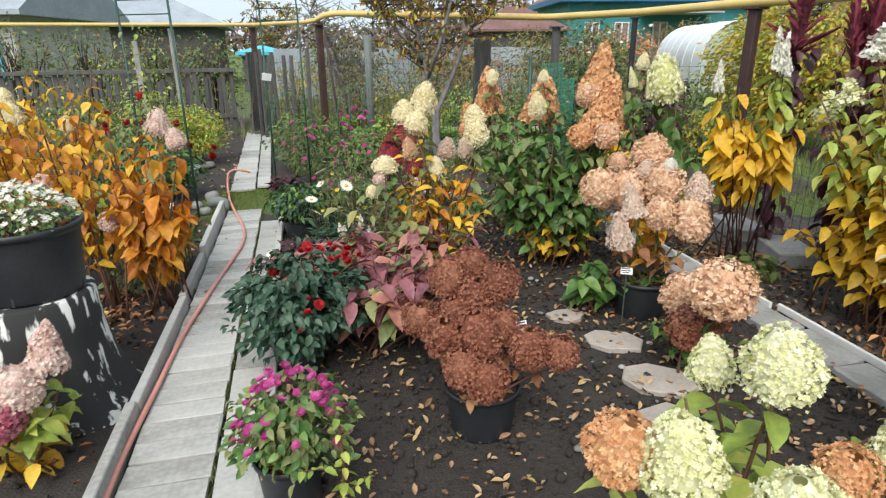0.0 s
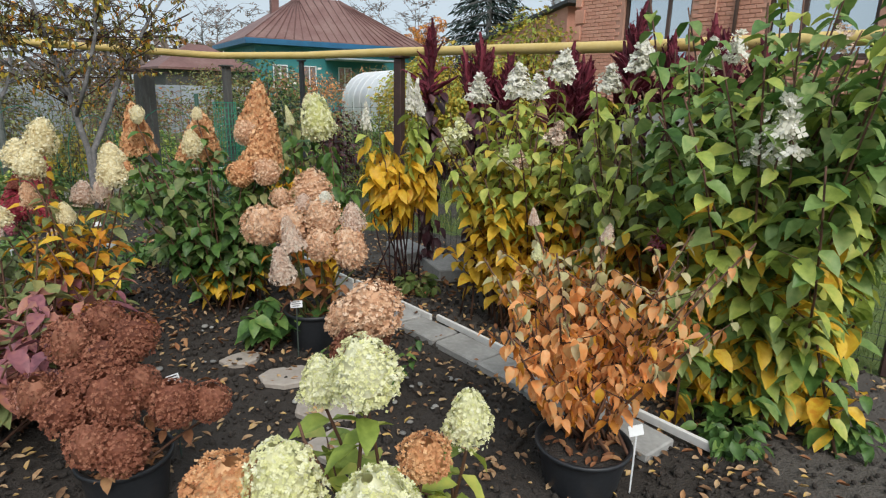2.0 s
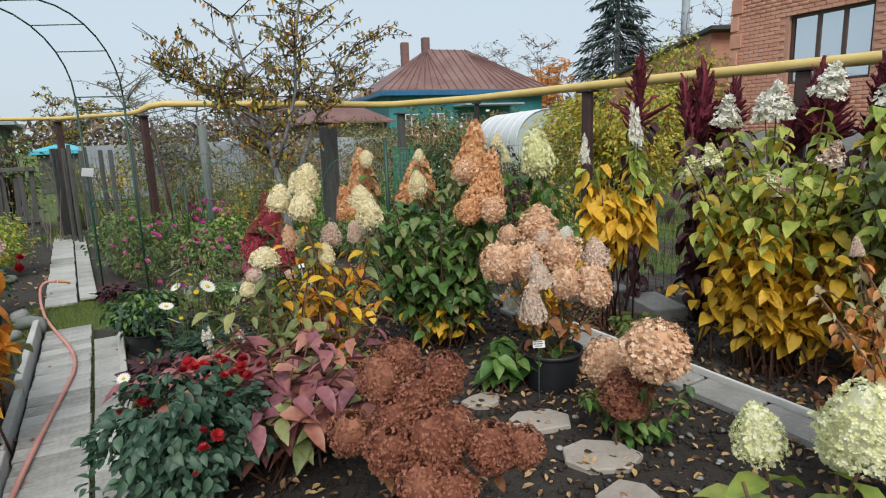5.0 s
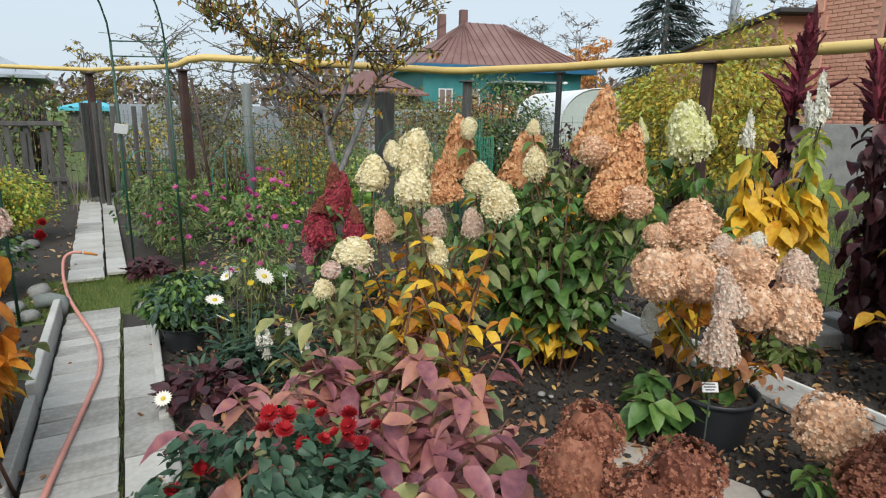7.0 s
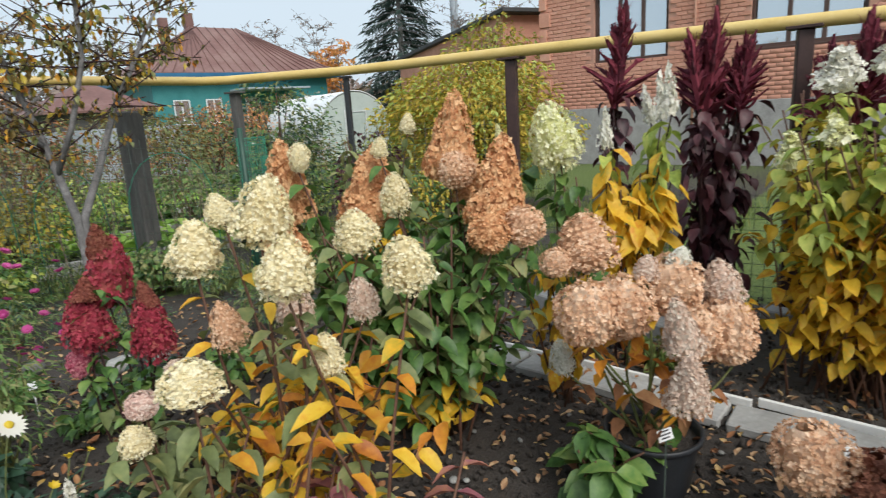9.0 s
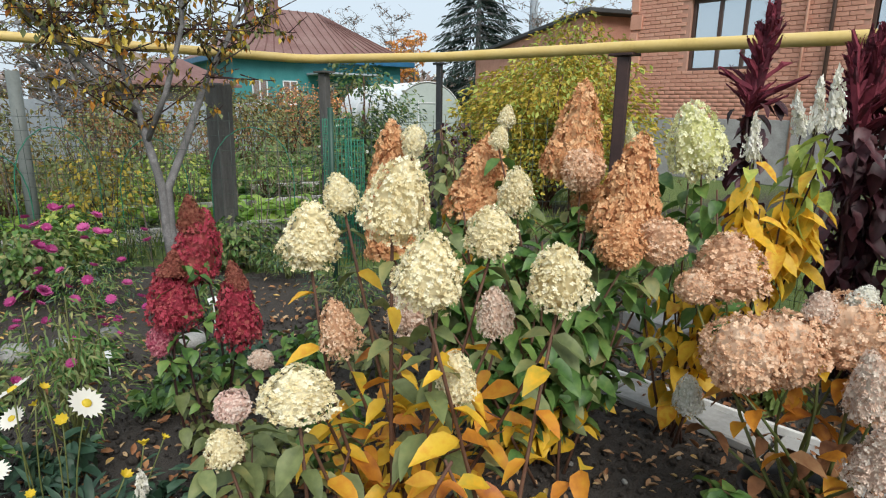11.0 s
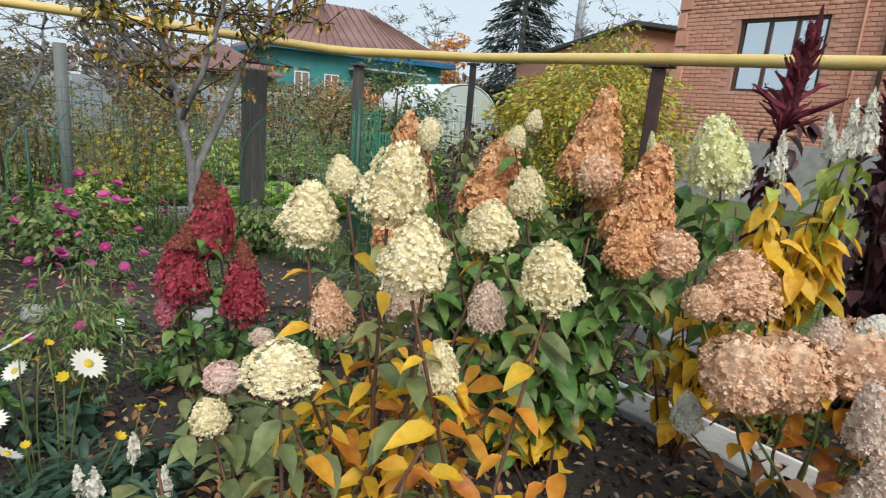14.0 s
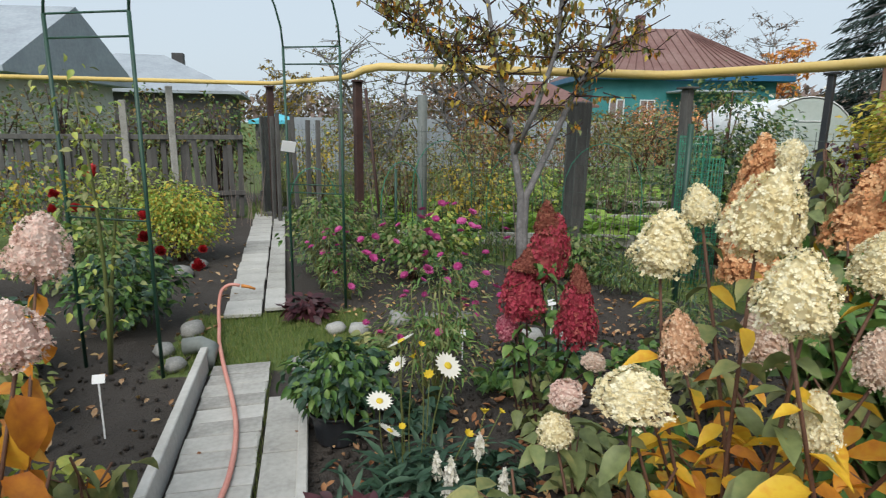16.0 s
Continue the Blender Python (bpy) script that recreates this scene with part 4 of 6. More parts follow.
arch()
tag1 = part("hanging_tag", box_bm(0.11, 0.004, 0.085, (0, 0, 0), 0.002), "tag")
tag1.matrix_basis = pose(-0.49, 7.5, 1.25, 12, 8, 20)
tagged(tag1, "white plastic tag hanging on the arch", "tag")


def plant_label(x, y, h, lines=3, turn=0, w=0.055, tilt=-25):
    root = thing("plant_label", "white plastic plant label on a stick with handwriting", "label", (x, y, 0), turn=turn)
    ob = part("stick", box_bm(0.008, 0.003, h, (0, 0.004, 0), 0.001), "wire" if lines else "tag", root)
    card = part("card", box_bm(w, 0.003, 0.042, (0, 0, 0), 0.001), "tag", root)
    card.matrix_basis = pose(0, 0, h - 0.01, tilt, 0, 0)
    for i in range(lines):
        bm = box_bm(w * rng.uniform(0.5, 0.75), 0.001, 0.005, (rng.uniform(-0.004, 0.004), -0.0025, 0.008 + i * 0.012), 0)
        ink = part("writing", bm, "ink", root)
        ink.matrix_basis = card.matrix_basis
    return root


plant_label(0.94, 2.45, 0.37, 3, 10)
plant_label(1.80, 3.08, 0.33, 3, -25, w=0.07)
plant_label(2.1, 2.55, 0.3, 2, -25, w=0.07)
plant_label(3.05, 1.75, 0.32, 3, -40, w=0.08)
plant_label(-1.25, 5.5, 0.3, 0, 5)
plant_label(0.62, 6.15, 0.18, 0, 0, w=0.04)
plant_label(1.35, 6.5, 0.24, 0, 15, w=0.07)
plant_label(2.3, 1.1, 0.28, 0, -20, w=0.07)


def netting_roll(x, y, r, h):
    """A roll of green garden netting standing on end."""
    root = thing("netting_roll", "roll of green plastic garden netting standing by a post", "netting", (x, y, 0))
    lines = []
    for k in range(20):
        a = 2 * math.pi * k / 20
        lines.append(([(math.cos(a) * r, math.sin(a) * r, 0.01), (math.cos(a) * r * 1.03, math.sin(a) * r, h)], 0.003))
    for j in range(22):
        z = 0.02 + (h - 0.03) * j / 21
        lines.append(([(math.cos(2 * math.pi * k / 20) * r, math.sin(2 * math.pi * k / 20) * r, z) for k in range(21)], 0.003))
    part("net", tubes_mesh("net", lines, "green_net", 4), "", root)


netting_roll(3.05, 7.55, 0.13, 1.4)
netting_roll(3.28, 7.6, 0.09, 1.2)


def plant_hoop(x, y, w, h, turn):
    root = thing("plant_hoop", "thin green wire hoop supporting plants", "support", (x, y, 0), turn=turn)
    pts = [Vector((-w / 2, 0, 0)), Vector((-w / 2, 0, h * 0.6))] + [Vector((-math.cos(math.pi * i / 10) * w / 2, 0, h * 0.6 + math.sin(math.pi * i / 10) * h * 0.4)) for i in range(1, 10)] + [Vector((w / 2, 0, h * 0.6)), Vector((w / 2, 0, 0))]
    part("wire", tubes_mesh("wire", [(pts, 0.005)], "green_net", 6), "", root)


for a in ((1.05, 9.1, 0.7, 1.3, 10), (1.75, 8.7, 0.6, 1.2, -30), (0.55, 8.7, 0.5, 1.1, 25), (2.6, 8.4, 0.8, 1.3, -20), (-0.35, 9.2, 0.5, 1.0, 0)):
    plant_hoop(*a)


# ---------- hydrangeas and the bed ----------
hydrangea("hydrangea_bush", "tall green hydrangea with tan dried conical flower heads", (1.8, 4.2, 0),
    [(1.39, 4.64, 1.10, 0.30, 0.40, "cone", "tan"), (1.75, 4.51, 1.03, 0.40, 0.40, "cone", "tan"), (2.09, 4.28, 1.21, 0.35, 0.46, "cone", "tan"),
     (1.97, 3.94, 1.02, 0.36, 0.46, "cone", "tan"), (1.80, 3.83, 0.94, 0.2, 0.18, "ball", "tan"), (1.95, 3.76, 0.95, 0.2, 0.18, "ball", "peach"),
     (1.98, 4.15, 1.18, 0.19, 0.18, "ball", "peach"), (1.36, 4.5, 1.32, 0.1, 0.13, "ball", "cream"), (1.2, 4.42, 0.98, 0.25, 0.26, "cone", "tan"), (1.62, 4.2, 1.14, 0.17, 0.19, "dome", "cream"), (1.72, 4.38, 1.36, 0.1, 0.1, "dome", "cream"), (2.15, 4.2, 1.05, 0.19, 0.15, "ball", "tan")],
    [(0.2, "leaf_yellow"), (9, "leaf_green|leaf_green|leaf_green|leaf_olive")], extra_stems=34, reach=0.55, height=1.2, leaf_size=0.12, low=0.15, spread=0.1, count_cap=260)
hydrangea("hydrangea_bush", "hydrangea with cream flower heads and yellow lower leaves", (0.78, 3.78, 0),
    [(0.62, 4.02, 1.14, 0.19, 0.17, "dome", "cream"), (0.72, 3.82, 1.23, 0.2, 0.21, "dome", "cream"), (0.64, 3.62, 1.13, 0.185, 0.165, "dome", "cream"),
     (1.06, 3.81, 1.14, 0.185, 0.14, "dome", "cream"), (1.01, 3.55, 1.07, 0.195, 0.17, "dome", "cream"), (0.75, 4.06, 1.25, 0.12, 0.11, "dome", "cream"),
     (0.9, 3.98, 0.9, 0.16, 0.16, "dome", "blush"), (0.98, 3.72, 0.95, 0.13, 0.14, "dome", "blush"), (0.66, 3.95, 0.92, 0.13, 0.15, "dome", "peach"), (0.78, 3.66, 0.86, 0.12, 0.13, "dome", "cream")],
    [(0.16, "leaf_orange|leaf_rust"), (0.7, "leaf_yellow|leaf_yellow|leaf_yellow|leaf_orange|leaf_orange|leaf_olive"), (9, "leaf_olive|leaf_olive|leaf_olive|leaf_yellow")], extra_stems=13, reach=0.4, height=1.2, leaf_size=0.112, low=0.12, kind="long", hang=0.38, spread=0.14, pair=0.095, count_cap=260, shoots=0.12)
hydrangea("low_hydrangea", "low hydrangea with one cream head and dull green leaves", (0.45, 3.8, 0),
    [(0.48, 3.86, 0.85, 0.22, 0.12, "dome", "cream"), (0.42, 4.13, 0.62, 0.13, 0.1, "dome", "cream"), (0.48, 4.2, 0.68, 0.11, 0.09, "ball", "pinkish")],
    [(0.35, "leaf_yellow|leaf_olive"), (9, "leaf_olive")], extra_stems=7, reach=0.32, height=0.75, leaf_size=0.13, kind="long", hang=0.5)
hydrangea("red_hydrangea", "hydrangea with deep crimson conical flower heads", (0.76, 5.1, 0),
    [(0.79, 5.28, 0.80, 0.26, 0.34, "dome", "crimson"), (0.80, 5.27, 1.0, 0.15, 0.17, "cone", "russet"), (0.66, 5.15, 0.65, 0.25, 0.29, "dome", "crimson"), (0.66, 5.14, 0.84, 0.13, 0.12, "cone", "russet"), (0.84, 4.95, 0.60, 0.23, 0.3, "dome", "crimson"), (0.84, 4.95, 0.8, 0.12, 0.13, "cone", "russet"), (0.6, 5.21, 0.5, 0.13, 0.14, "ball", "rose_pink"), (0.82, 4.75, 0.55, 0.12, 0.07, "flat", "blush")],
    [(0.5, "leaf_olive"), (9, "leaf_green")], extra_stems=2, reach=0.22, height=0.7, leaf_size=0.08, stem="stem_dark")
plant_pot("black plastic nursery pot standing on the bed", 1.98, 3.2, 0.185, 0.25)
hydrangea("potted_hydrangea", "potted hydrangea with peach-tan rounded flower heads", (1.98, 3.2, 0.2),
    [(2.19, 3.59, 0.83, 0.38, 0.28, "dome", "peach"), (1.74, 3.36, 0.66, 0.27, 0.25, "ball", "peach"), (1.9, 3.26, 0.66, 0.27, 0.25, "ball", "peach"), (1.78, 3.02, 0.69, 0.18, 0.23, "cone", "blush"),
     (1.69, 2.98, 0.54, 0.19, 0.23, "cone", "blush"), (2.05, 3.15, 0.72, 0.26, 0.25, "ball", "peach"), (2.12, 2.94, 0.54, 0.23, 0.27, "ball", "peach"), (2.16, 3.0, 0.76, 0.2, 0.2, "dome", "blush"),
     (1.94, 3.22, 0.88, 0.13, 0.11, "dome", "blush"), (2.03, 3.14, 0.91, 0.12, 0.1, "dome", "white"), (1.98, 3.6, 0.40, 0.14, 0.17, "dome", "white"), (1.98, 3.62, 0.82, 0.15, 0.13, "ball", "peach"), (1.95, 3.05, 0.6, 0.2, 0.2, "ball", "peach")],
    [(0.3, "leaf_rust"), (0.62, "leaf_orange"), (9, "leaf_yellow")], height=0.9, leaf_size=0.1, low=0.3, pair=0.12, shoots=0.1, stem="stem_green")
plant_pot("black plastic pot with drain slots on the soil", 0.70, 2.27, 0.165, 0.23)
hydrangea("potted_hydrangea", "potted hydrangea covered in rust-brown rounded heads", (0.70, 2.27, 0.19),
    [(0.75, 2.6, 0.56, 0.19, 0.18, "ball", "rust"), (0.79, 2.36, 0.56, 0.2, 0.19, "ball", "rust"), (0.70, 2.38, 0.47, 0.22, 0.21, "ball", "rust"), (0.69, 2.2, 0.37, 0.235, 0.24, "ball", "rust"), (0.59, 2.5, 0.53, 0.2, 0.2, "ball", "rust"),
     (0.54, 2.3, 0.38, 0.2, 0.19, "ball", "rust"), (0.47, 2.52, 0.36, 0.19, 0.18, "ball", "rust"), (0.66, 2.07, 0.27, 0.2, 0.19, "ball", "rust"), (0.85, 2.12, 0.36, 0.2, 0.19, "ball", "rust"), (0.96, 2.1, 0.36, 0.17, 0.16, "ball", "rust"), (0.57, 2.12, 0.31, 0.19, 0.18, "ball", "rust"), (0.79, 2.22, 0.42, 0.17, 0.18, "ball", "rust"), (0.62, 2.36, 0.42, 0.2, 0.19, "ball", "rust")],
    [(9, "leaf_rust")], height=0.6, leaf_size=0.06, pair=0.25, fl=0.06)
hydrangea("white_headed_hydrangea", "hydrangea with one large lime-white flower head", (2.4, 3.85, 0),
    [(2.39, 3.83, 1.27, 0.31, 0.34, "dome", "lime"), (2.3, 4.1, 1.32, 0.08, 0.16, "cone", "lime")],
    [(0.5, "leaf_yellow"), (9, "leaf_green")], extra_stems=7, reach=0.2, height=1.3, leaf_size=0.13, hang=1.0, low=0.3, shoots=0.15)
# tall stems with drooping yellow leaves and white spikes
hydrangea("tall_hydrangea", "tall hydrangea with drooping yellow leaves and white spikes", (3.05, 3.75, 0),
    [(2.95, 3.5, 1.45, 0.11, 0.26, "cone", "white"), (3.08, 3.6, 1.42, 0.1, 0.26, "cone", "white"), (2.72, 3.75, 1.3, 0.09, 0.22, "cone", "white"), (3.2, 3.7, 1.4, 0.1, 0.22, "cone", "white")],
    [(0.84, "leaf_yellow"), (9, "leaf_mid")], extra_stems=10, reach=0.26, height=1.4, leaf_size=0.17, low=0.6, hang=1.3, kind="long", pair=0.05, spread=0.12, dense=0.25, fl=0.2, shoots=0.1, stem="stem_dark")
# pale hydrangea with yellow-green leaves
hydrangea("pale_hydrangea", "large yellow-green hydrangea with loose white flower tops", (3.25, 2.62, 0),
    [(2.96, 2.82, 1.52, 0.2, 0.2, "cone", "white"), (3.12, 2.62, 1.58, 0.22, 0.2, "cone", "white"), (3.3, 2.45, 1.66, 0.22, 0.2, "cone", "white"), (3.62, 2.9, 1.55, 0.2, 0.18, "cone", "white"), (2.82, 2.93, 1.2, 0.18, 0.17, "cone", "lime"), (3.08, 2.55, 1.12, 0.18, 0.15, "cone", "blush"), (3.45, 2.2, 1.6, 0.2, 0.18, "cone", "white"), (3.55, 2.05, 1.72, 0.22, 0.2, "cone", "white"), (2.78, 2.75, 1.3, 0.16, 0.15, "cone", "lime"), (2.9, 2.5, 1.15, 0.15, 0.14, "cone", "lime"), (3.3, 2.8, 1.55, 0.18, 0.18, "cone", "white"), (3.1, 2.3, 1.3, 0.16, 0.14, "cone", "blush")],
    [(0.52, "leaf_yellow"), (9, "leaf_mid|leaf_mid|leaf_mid|leaf_gold")], extra_stems=54, reach=0.62, height=1.62, leaf_size=0.12, low=0.22, hang=0.55, spread=0.14, count_cap=300, dense=0.36, fl=0.17)
hydrangea("green_hydrangea", "tall dark-green hydrangea with loose white flower head", (3.35, 1.12, 0),
    [(2.82, 0.95, 1.36, 0.24, 0.26, "cone", "white"), (2.9, 1.05, 1.3, 0.2, 0.2, "cone", "white"), (3.7, 1.75, 1.72, 0.2, 0.2, "cone", "white"), (3.5, 1.5, 1.75, 0.18, 0.18, "cone", "white"), (3.75, 1.1, 1.8, 0.15, 0.16, "cone", "blush"), (3.0, 1.5, 0.85, 0.14, 0.12, "dome", "rose_pink")],
    [(0.14, "leaf_yellow|leaf_green"), (0.45, "leaf_sage|leaf_mid|leaf_mid|leaf_yellow"), (9, "leaf_sage|leaf_sage|leaf_green|leaf_mid")], extra_stems=70, reach=0.78, height=2.3, leaf_size=0.135, low=0.06, hang=0.5, spread=0.14, count_cap=300, dense=0.16, fl=0.17)
hydrangea("leafy_hydrangea", "leafy hydrangea with yellow lower leaves between shrubs", (3.35, 1.85, 0),
    [(3.2, 2.0, 1.35, 0.12, 0.12, "cone", "blush")],
    [(0.42, "leaf_yellow|leaf_orange"), (9, "leaf_olive|leaf_mid")], extra_stems=34, reach=0.5, height=1.75, leaf_size=0.125, low=0.15, hang=0.8, spread=0.12)
plant_pot("black plastic pot at the foot of an orange-leaved shrub", 2.2, 1.28, 0.19, 0.2)
hydrangea("orange_hydrangea", "potted hydrangea with drooping coral-orange autumn leaves", (2.25, 1.3, 0.17),
    [(2.35, 1.75, 1.0, 0.07, 0.09, "cone", "blush"), (2.55, 1.5, 0.95, 0.08, 0.09, "cone", "blush"), (2.15, 1.55, 0.92, 0.06, 0.08, "cone", "lime")],
    [(0.62, "leaf_coral|leaf_coral|leaf_coral|leaf_orange"), (9, "leaf_tip|leaf_tip|leaf_coral")], extra_stems=25, reach=0.55, height=0.95, leaf_size=0.066, low=0.2, hang=1.15, pair=0.038, spread=0.06, count_cap=260)
plant_pot("black plastic pot with lime-white hydrangea", 1.08, 1.1, 0.14, 0.22)
hydrangea("potted_hydrangea", "potted hydrangea with fresh lime-white flower heads", (1.08, 1.1, 0.18),
    [(1.02, 1.05, 0.91, 0.21, 0.17, "dome", "lime"), (1.0, 1.24, 0.81, 0.14, 0.14, "dome", "lime"), (0.8, 1.03, 0.71, 0.23, 0.2, "dome", "lime"), (0.91, 0.83, 0.75, 0.22, 0.17, "dome", "lime"), (1.2, 0.9, 0.8, 0.14, 0.14, "dome", "lime"), (1.08, 0.92, 0.74, 0.13, 0.11, "ball", "tan"), (1.06, 1.12, 0.83, 0.1, 0.08, "ball", "lime"), (0.69, 1.14, 0.66, 0.19, 0.17, "ball", "tan")],
    [(9, "leaf_mid")], extra_stems=8, reach=0.27, height=0.65, leaf_size=0.12, low=0.35, shoots=0.15)
hydrangea("small_hydrangea", "small hydrangea with tan-pink rounded heads beside the kerb", (1.86, 2.45, 0),
    [(1.8, 2.27, 0.44, 0.33, 0.27, "ball", "peach"), (1.9, 2.62, 0.24, 0.28, 0.25, "ball", "peach"), (1.78, 2.42, 0.18, 0.27, 0.24, "ball", "rust"), (1.98, 2.46, 0.24, 0.19, 0.17, "ball", "rust"), (1.9, 2.4, 0.42, 0.13, 0.11, "dome", "pinkish")],
    [(9, "leaf_green")], extra_stems=8, reach=0.24, height=0.32, leaf_size=0.08)
# purple-leaved hydrangea
hydrangea("purple_hydrangea", "low spreading hydrangea with purple-red autumn leaves", (0.36, 3.22, 0), [],
    [(0.3, "leaf_olive|leaf_purple"), (9, "leaf_purple|leaf_purple|leaf_purple|leaf_purple|leaf_purple|leaf_olive")], extra_stems=46, reach=0.62, height=0.66, leaf_size=0.16, low=0.4, hang=0.35, pair=0.07, kind="long", spread=0.1, count_cap=300)


def plume_mesh(seed):
    """A feathery amaranth plume one unit tall."""
    r = random.Random(seed)
    lines = []
    for i in range(48):
        s = r.random() ** 0.8
        a, lean = r.random() * 6.28, r.uniform(0.16, 0.42) * (1.1 - s)
        z0 = s * 0.75
        p = [Vector((math.cos(a) * lean * q, math.sin(a) * lean * q, z0 + 0.26 * q - 0.08 * q * q * r.random())) for q in (0, 0.35, 0.7, 1.0)]
        lines.append((p, [0.02, 0.026, 0.018, 0.003]))
    lines.append(([Vector((0, 0, 0)), Vector((0.02, 0, 0.5)), Vector((0.0, 0.02, 0.85)), Vector((0.03, 0.02, 1.05))], [0.04, 0.05, 0.04, 0.006]))
    vs, fs = [], []
    for pts, rad in lines:
        v, f = tube(pts, rad, 6)
        o = len(vs)
        vs += [q + Vector((r.gauss(0, 0.008), r.gauss(0, 0.008), r.gauss(0, 0.008))) for q in v]
        fs += [tuple(i + o for i in q) for q in f]
    # bristly surface
    bristles = []
    for k in range(700):
        v = vs[r.randrange(len(vs))]
        bristles.append(turned(v, r.random() * 6.3, r.uniform(-1.3, 0.3), 0, r.uniform(0.03, 0.06)))
    tv, tf = LEAF["thin"]
    for m4 in bristles:
        o = len(vs)
        vs += [m4 @ Vector(v) for v in tv]
        fs += [tuple(i + o for i in q) for q in tf]
    return mesh_of("plume", vs, fs, ["plume"])


PLUMES = [plume_mesh(k) for k in range(3)]


def amaranth(x, y, h, n=5, spread=0.22):
    root = thing("amaranth", "tall burgundy amaranth with feathery plumes by the fence", "plant", (x, y, 0), "amaranths along the fence")
    lines, ms = [], []
    for i in range(n):
        a, q = rng.random() * 6.28, spread * math.sqrt(rng.random())
        top = Vector((math.cos(a) * q, math.sin(a) * q, h * rng.uniform(0.68, 0.8)))
        line = stem_line((top.x * 0.4, top.y * 0.4, 0), top, 0.04)
        lines.append((line, [0.013, 0.012, 0.011, 0.01, 0.008, 0.006]))
        for j in range(60):
            p = along(line, rng.uniform(0.08, 0.98)) + Vector((rng.gauss(0, 0.05), rng.gauss(0, 0.05), 0))
            ms.append(turned(p, rng.random() * 6.3, rng.uniform(0.2, 1.1), rng.uniform(-0.4, 0.4), rng.uniform(0.08, 0.15)))
        pl = new("plume", PLUMES[i % 3])
        pl.parent = root
        k = h * rng.uniform(0.16, 0.28)
        pl.matrix_basis = pose(top.x, top.y, top.z - 0.05, rng.uniform(-9, 9), rng.uniform(-9, 9), rng.uniform(0, 360)) @ Matrix.Diagonal((k * 1.15, k * 1.15, k * 1.12, 1))
    for line, rad in lines:
        part("stem", tubes_mesh("stem", [(line, rad)], "stem_dark", 6), "", root)
    tagged(part("foliage", spray("foliage", *LEAF["broad"], ms, "leaf_burgundy"), "", root), kind="stuff")


amaranth(3.55, 4.05, 2.02, 2, 0.05)
amaranth(3.76, 3.5, 2.0, 9, 0.2)
amaranth(4.05, 2.85, 1.95, 6, 0.2)
amaranth(4.02, 2.35, 2.0, 7, 0.26)
amaranth(4.1, 1.75, 2.0, 6, 0.24)

# ---------- mums, asters, daisies ----------
MUM = {k: daisy_mesh(*a) for k, a in {"red": ("red", "red", 12, 0.2, 0.25, 3), "magenta": ("magenta", "magenta", 12, 0.18, 0.2, 2), "white": ("white", "white", 10, 0.24, 0.2, 2), "daisy": ("white", "yellow", 18, 0.14, 0.1, 1), "cup": ("yellow", "yellow", 8, 0.3, 0.6, 1)}.items()}


def dome_spots(n, r, h, front=0.0, z0=0.0):
    out = []
    for _ in range(n):
        a, q = rng.random() * 6.28, math.sqrt(rng.random())
        out.append(Vector((math.cos(a) * q * r, math.sin(a) * q * r - front, z0 + h * (1 - 0.55 * q * q) * rng.uniform(0.94, 1.04))))
    return out


plant_pot("dark pot hidden under the red chrysanthemum", -0.1, 2.95, 0.14, 0.2)
mum = bush("red_chrysanthemum", "bushy blue-green chrysanthemum with dark red flowers", (-0.08, 2.95, 0.08), (0.66, 0.62, 0.56), ["leaf_blue"], 2300, 0.05, "flower", stems=12, kind="broad", stem="stem_green")
flowers_on(mum, MUM["red"], dome_spots(9, 0.3, 0.6, 0.02) + [Vector((0.2 + rng.gauss(0, 0.08), 0.03 + rng.gauss(0, 0.07), 0.54 + rng.gauss(0, 0.02))) for _ in range(15)], 0.055)
plant_pot("black pot of pink chrysanthemums at the walkway edge", -0.1, 1.95, 0.12, 0.24)
mum = bush("pink_chrysanthemum", "light green chrysanthemum with magenta-pink flowers in pot", (-0.08, 1.95, 0.16), (0.44, 0.42, 0.36), ["leaf_green", "leaf_olive"], 900, 0.04, "flower", stems=10, kind="broad", stem="stem_green")
flowers_on(mum, MUM["magenta"], dome_spots(64, 0.2, 0.41), 0.04)
tall = hydrangea("tall_sprout", "pale green leafy shoot beside the pink chrysanthemum", (0.08, 1.86, 0), [], [(9, "leaf_mid")], extra_stems=1, reach=0.02, height=0.55, leaf_size=0.05, pair=0.03, low=0.2)
plant_pot("small black pot of white daisies beside the walkway", -0.17, 5.35, 0.13, 0.16)
dz = bush("potted_daisy", "potted daisy with green leaves and white yellow-centred flowers", (-0.17, 5.35, 0.12), (0.48, 0.46, 0.36), ["leaf_green", "leaf_blue"], 1000, 0.06, "flower", stems=8, kind="long", stem="stem_green")
dais = thing("daisies", "white daisies with yellow centres on thin stems", "flower", (0.12, 4.85, 0.0))
spots = [Vector(p) for p in ((-0.05, -0.05, 0.68), (-0.06, 0.0, 0.57), (0.14, 0.02, 0.54), (-0.14, -0.1, 0.47), (-0.11, -0.16, 0.38))]
flowers_on(dais, MUM["daisy"], spots, 0.11, "daisy")
cups = [Vector(p) for p in ((0.03, 0.0, 0.64), (0.0, -0.02, 0.6), (0.07, 0.03, 0.5), (-0.06, -0.14, 0.38), (0.28, -0.05, 0.36), (0.36, 0.0, 0.33), (0.2, -0.1, 0.3))]
flowers_on(dais, MUM["cup"], cups, 0.04, "daisy_bud")
for p in spots + cups:
    part("stalk", tubes_mesh("stalk", [(stem_line((p.x * 0.5, p.y * 0.5, 0), p, 0.03), 0.0025)], "stem_green", 5), "", dais)
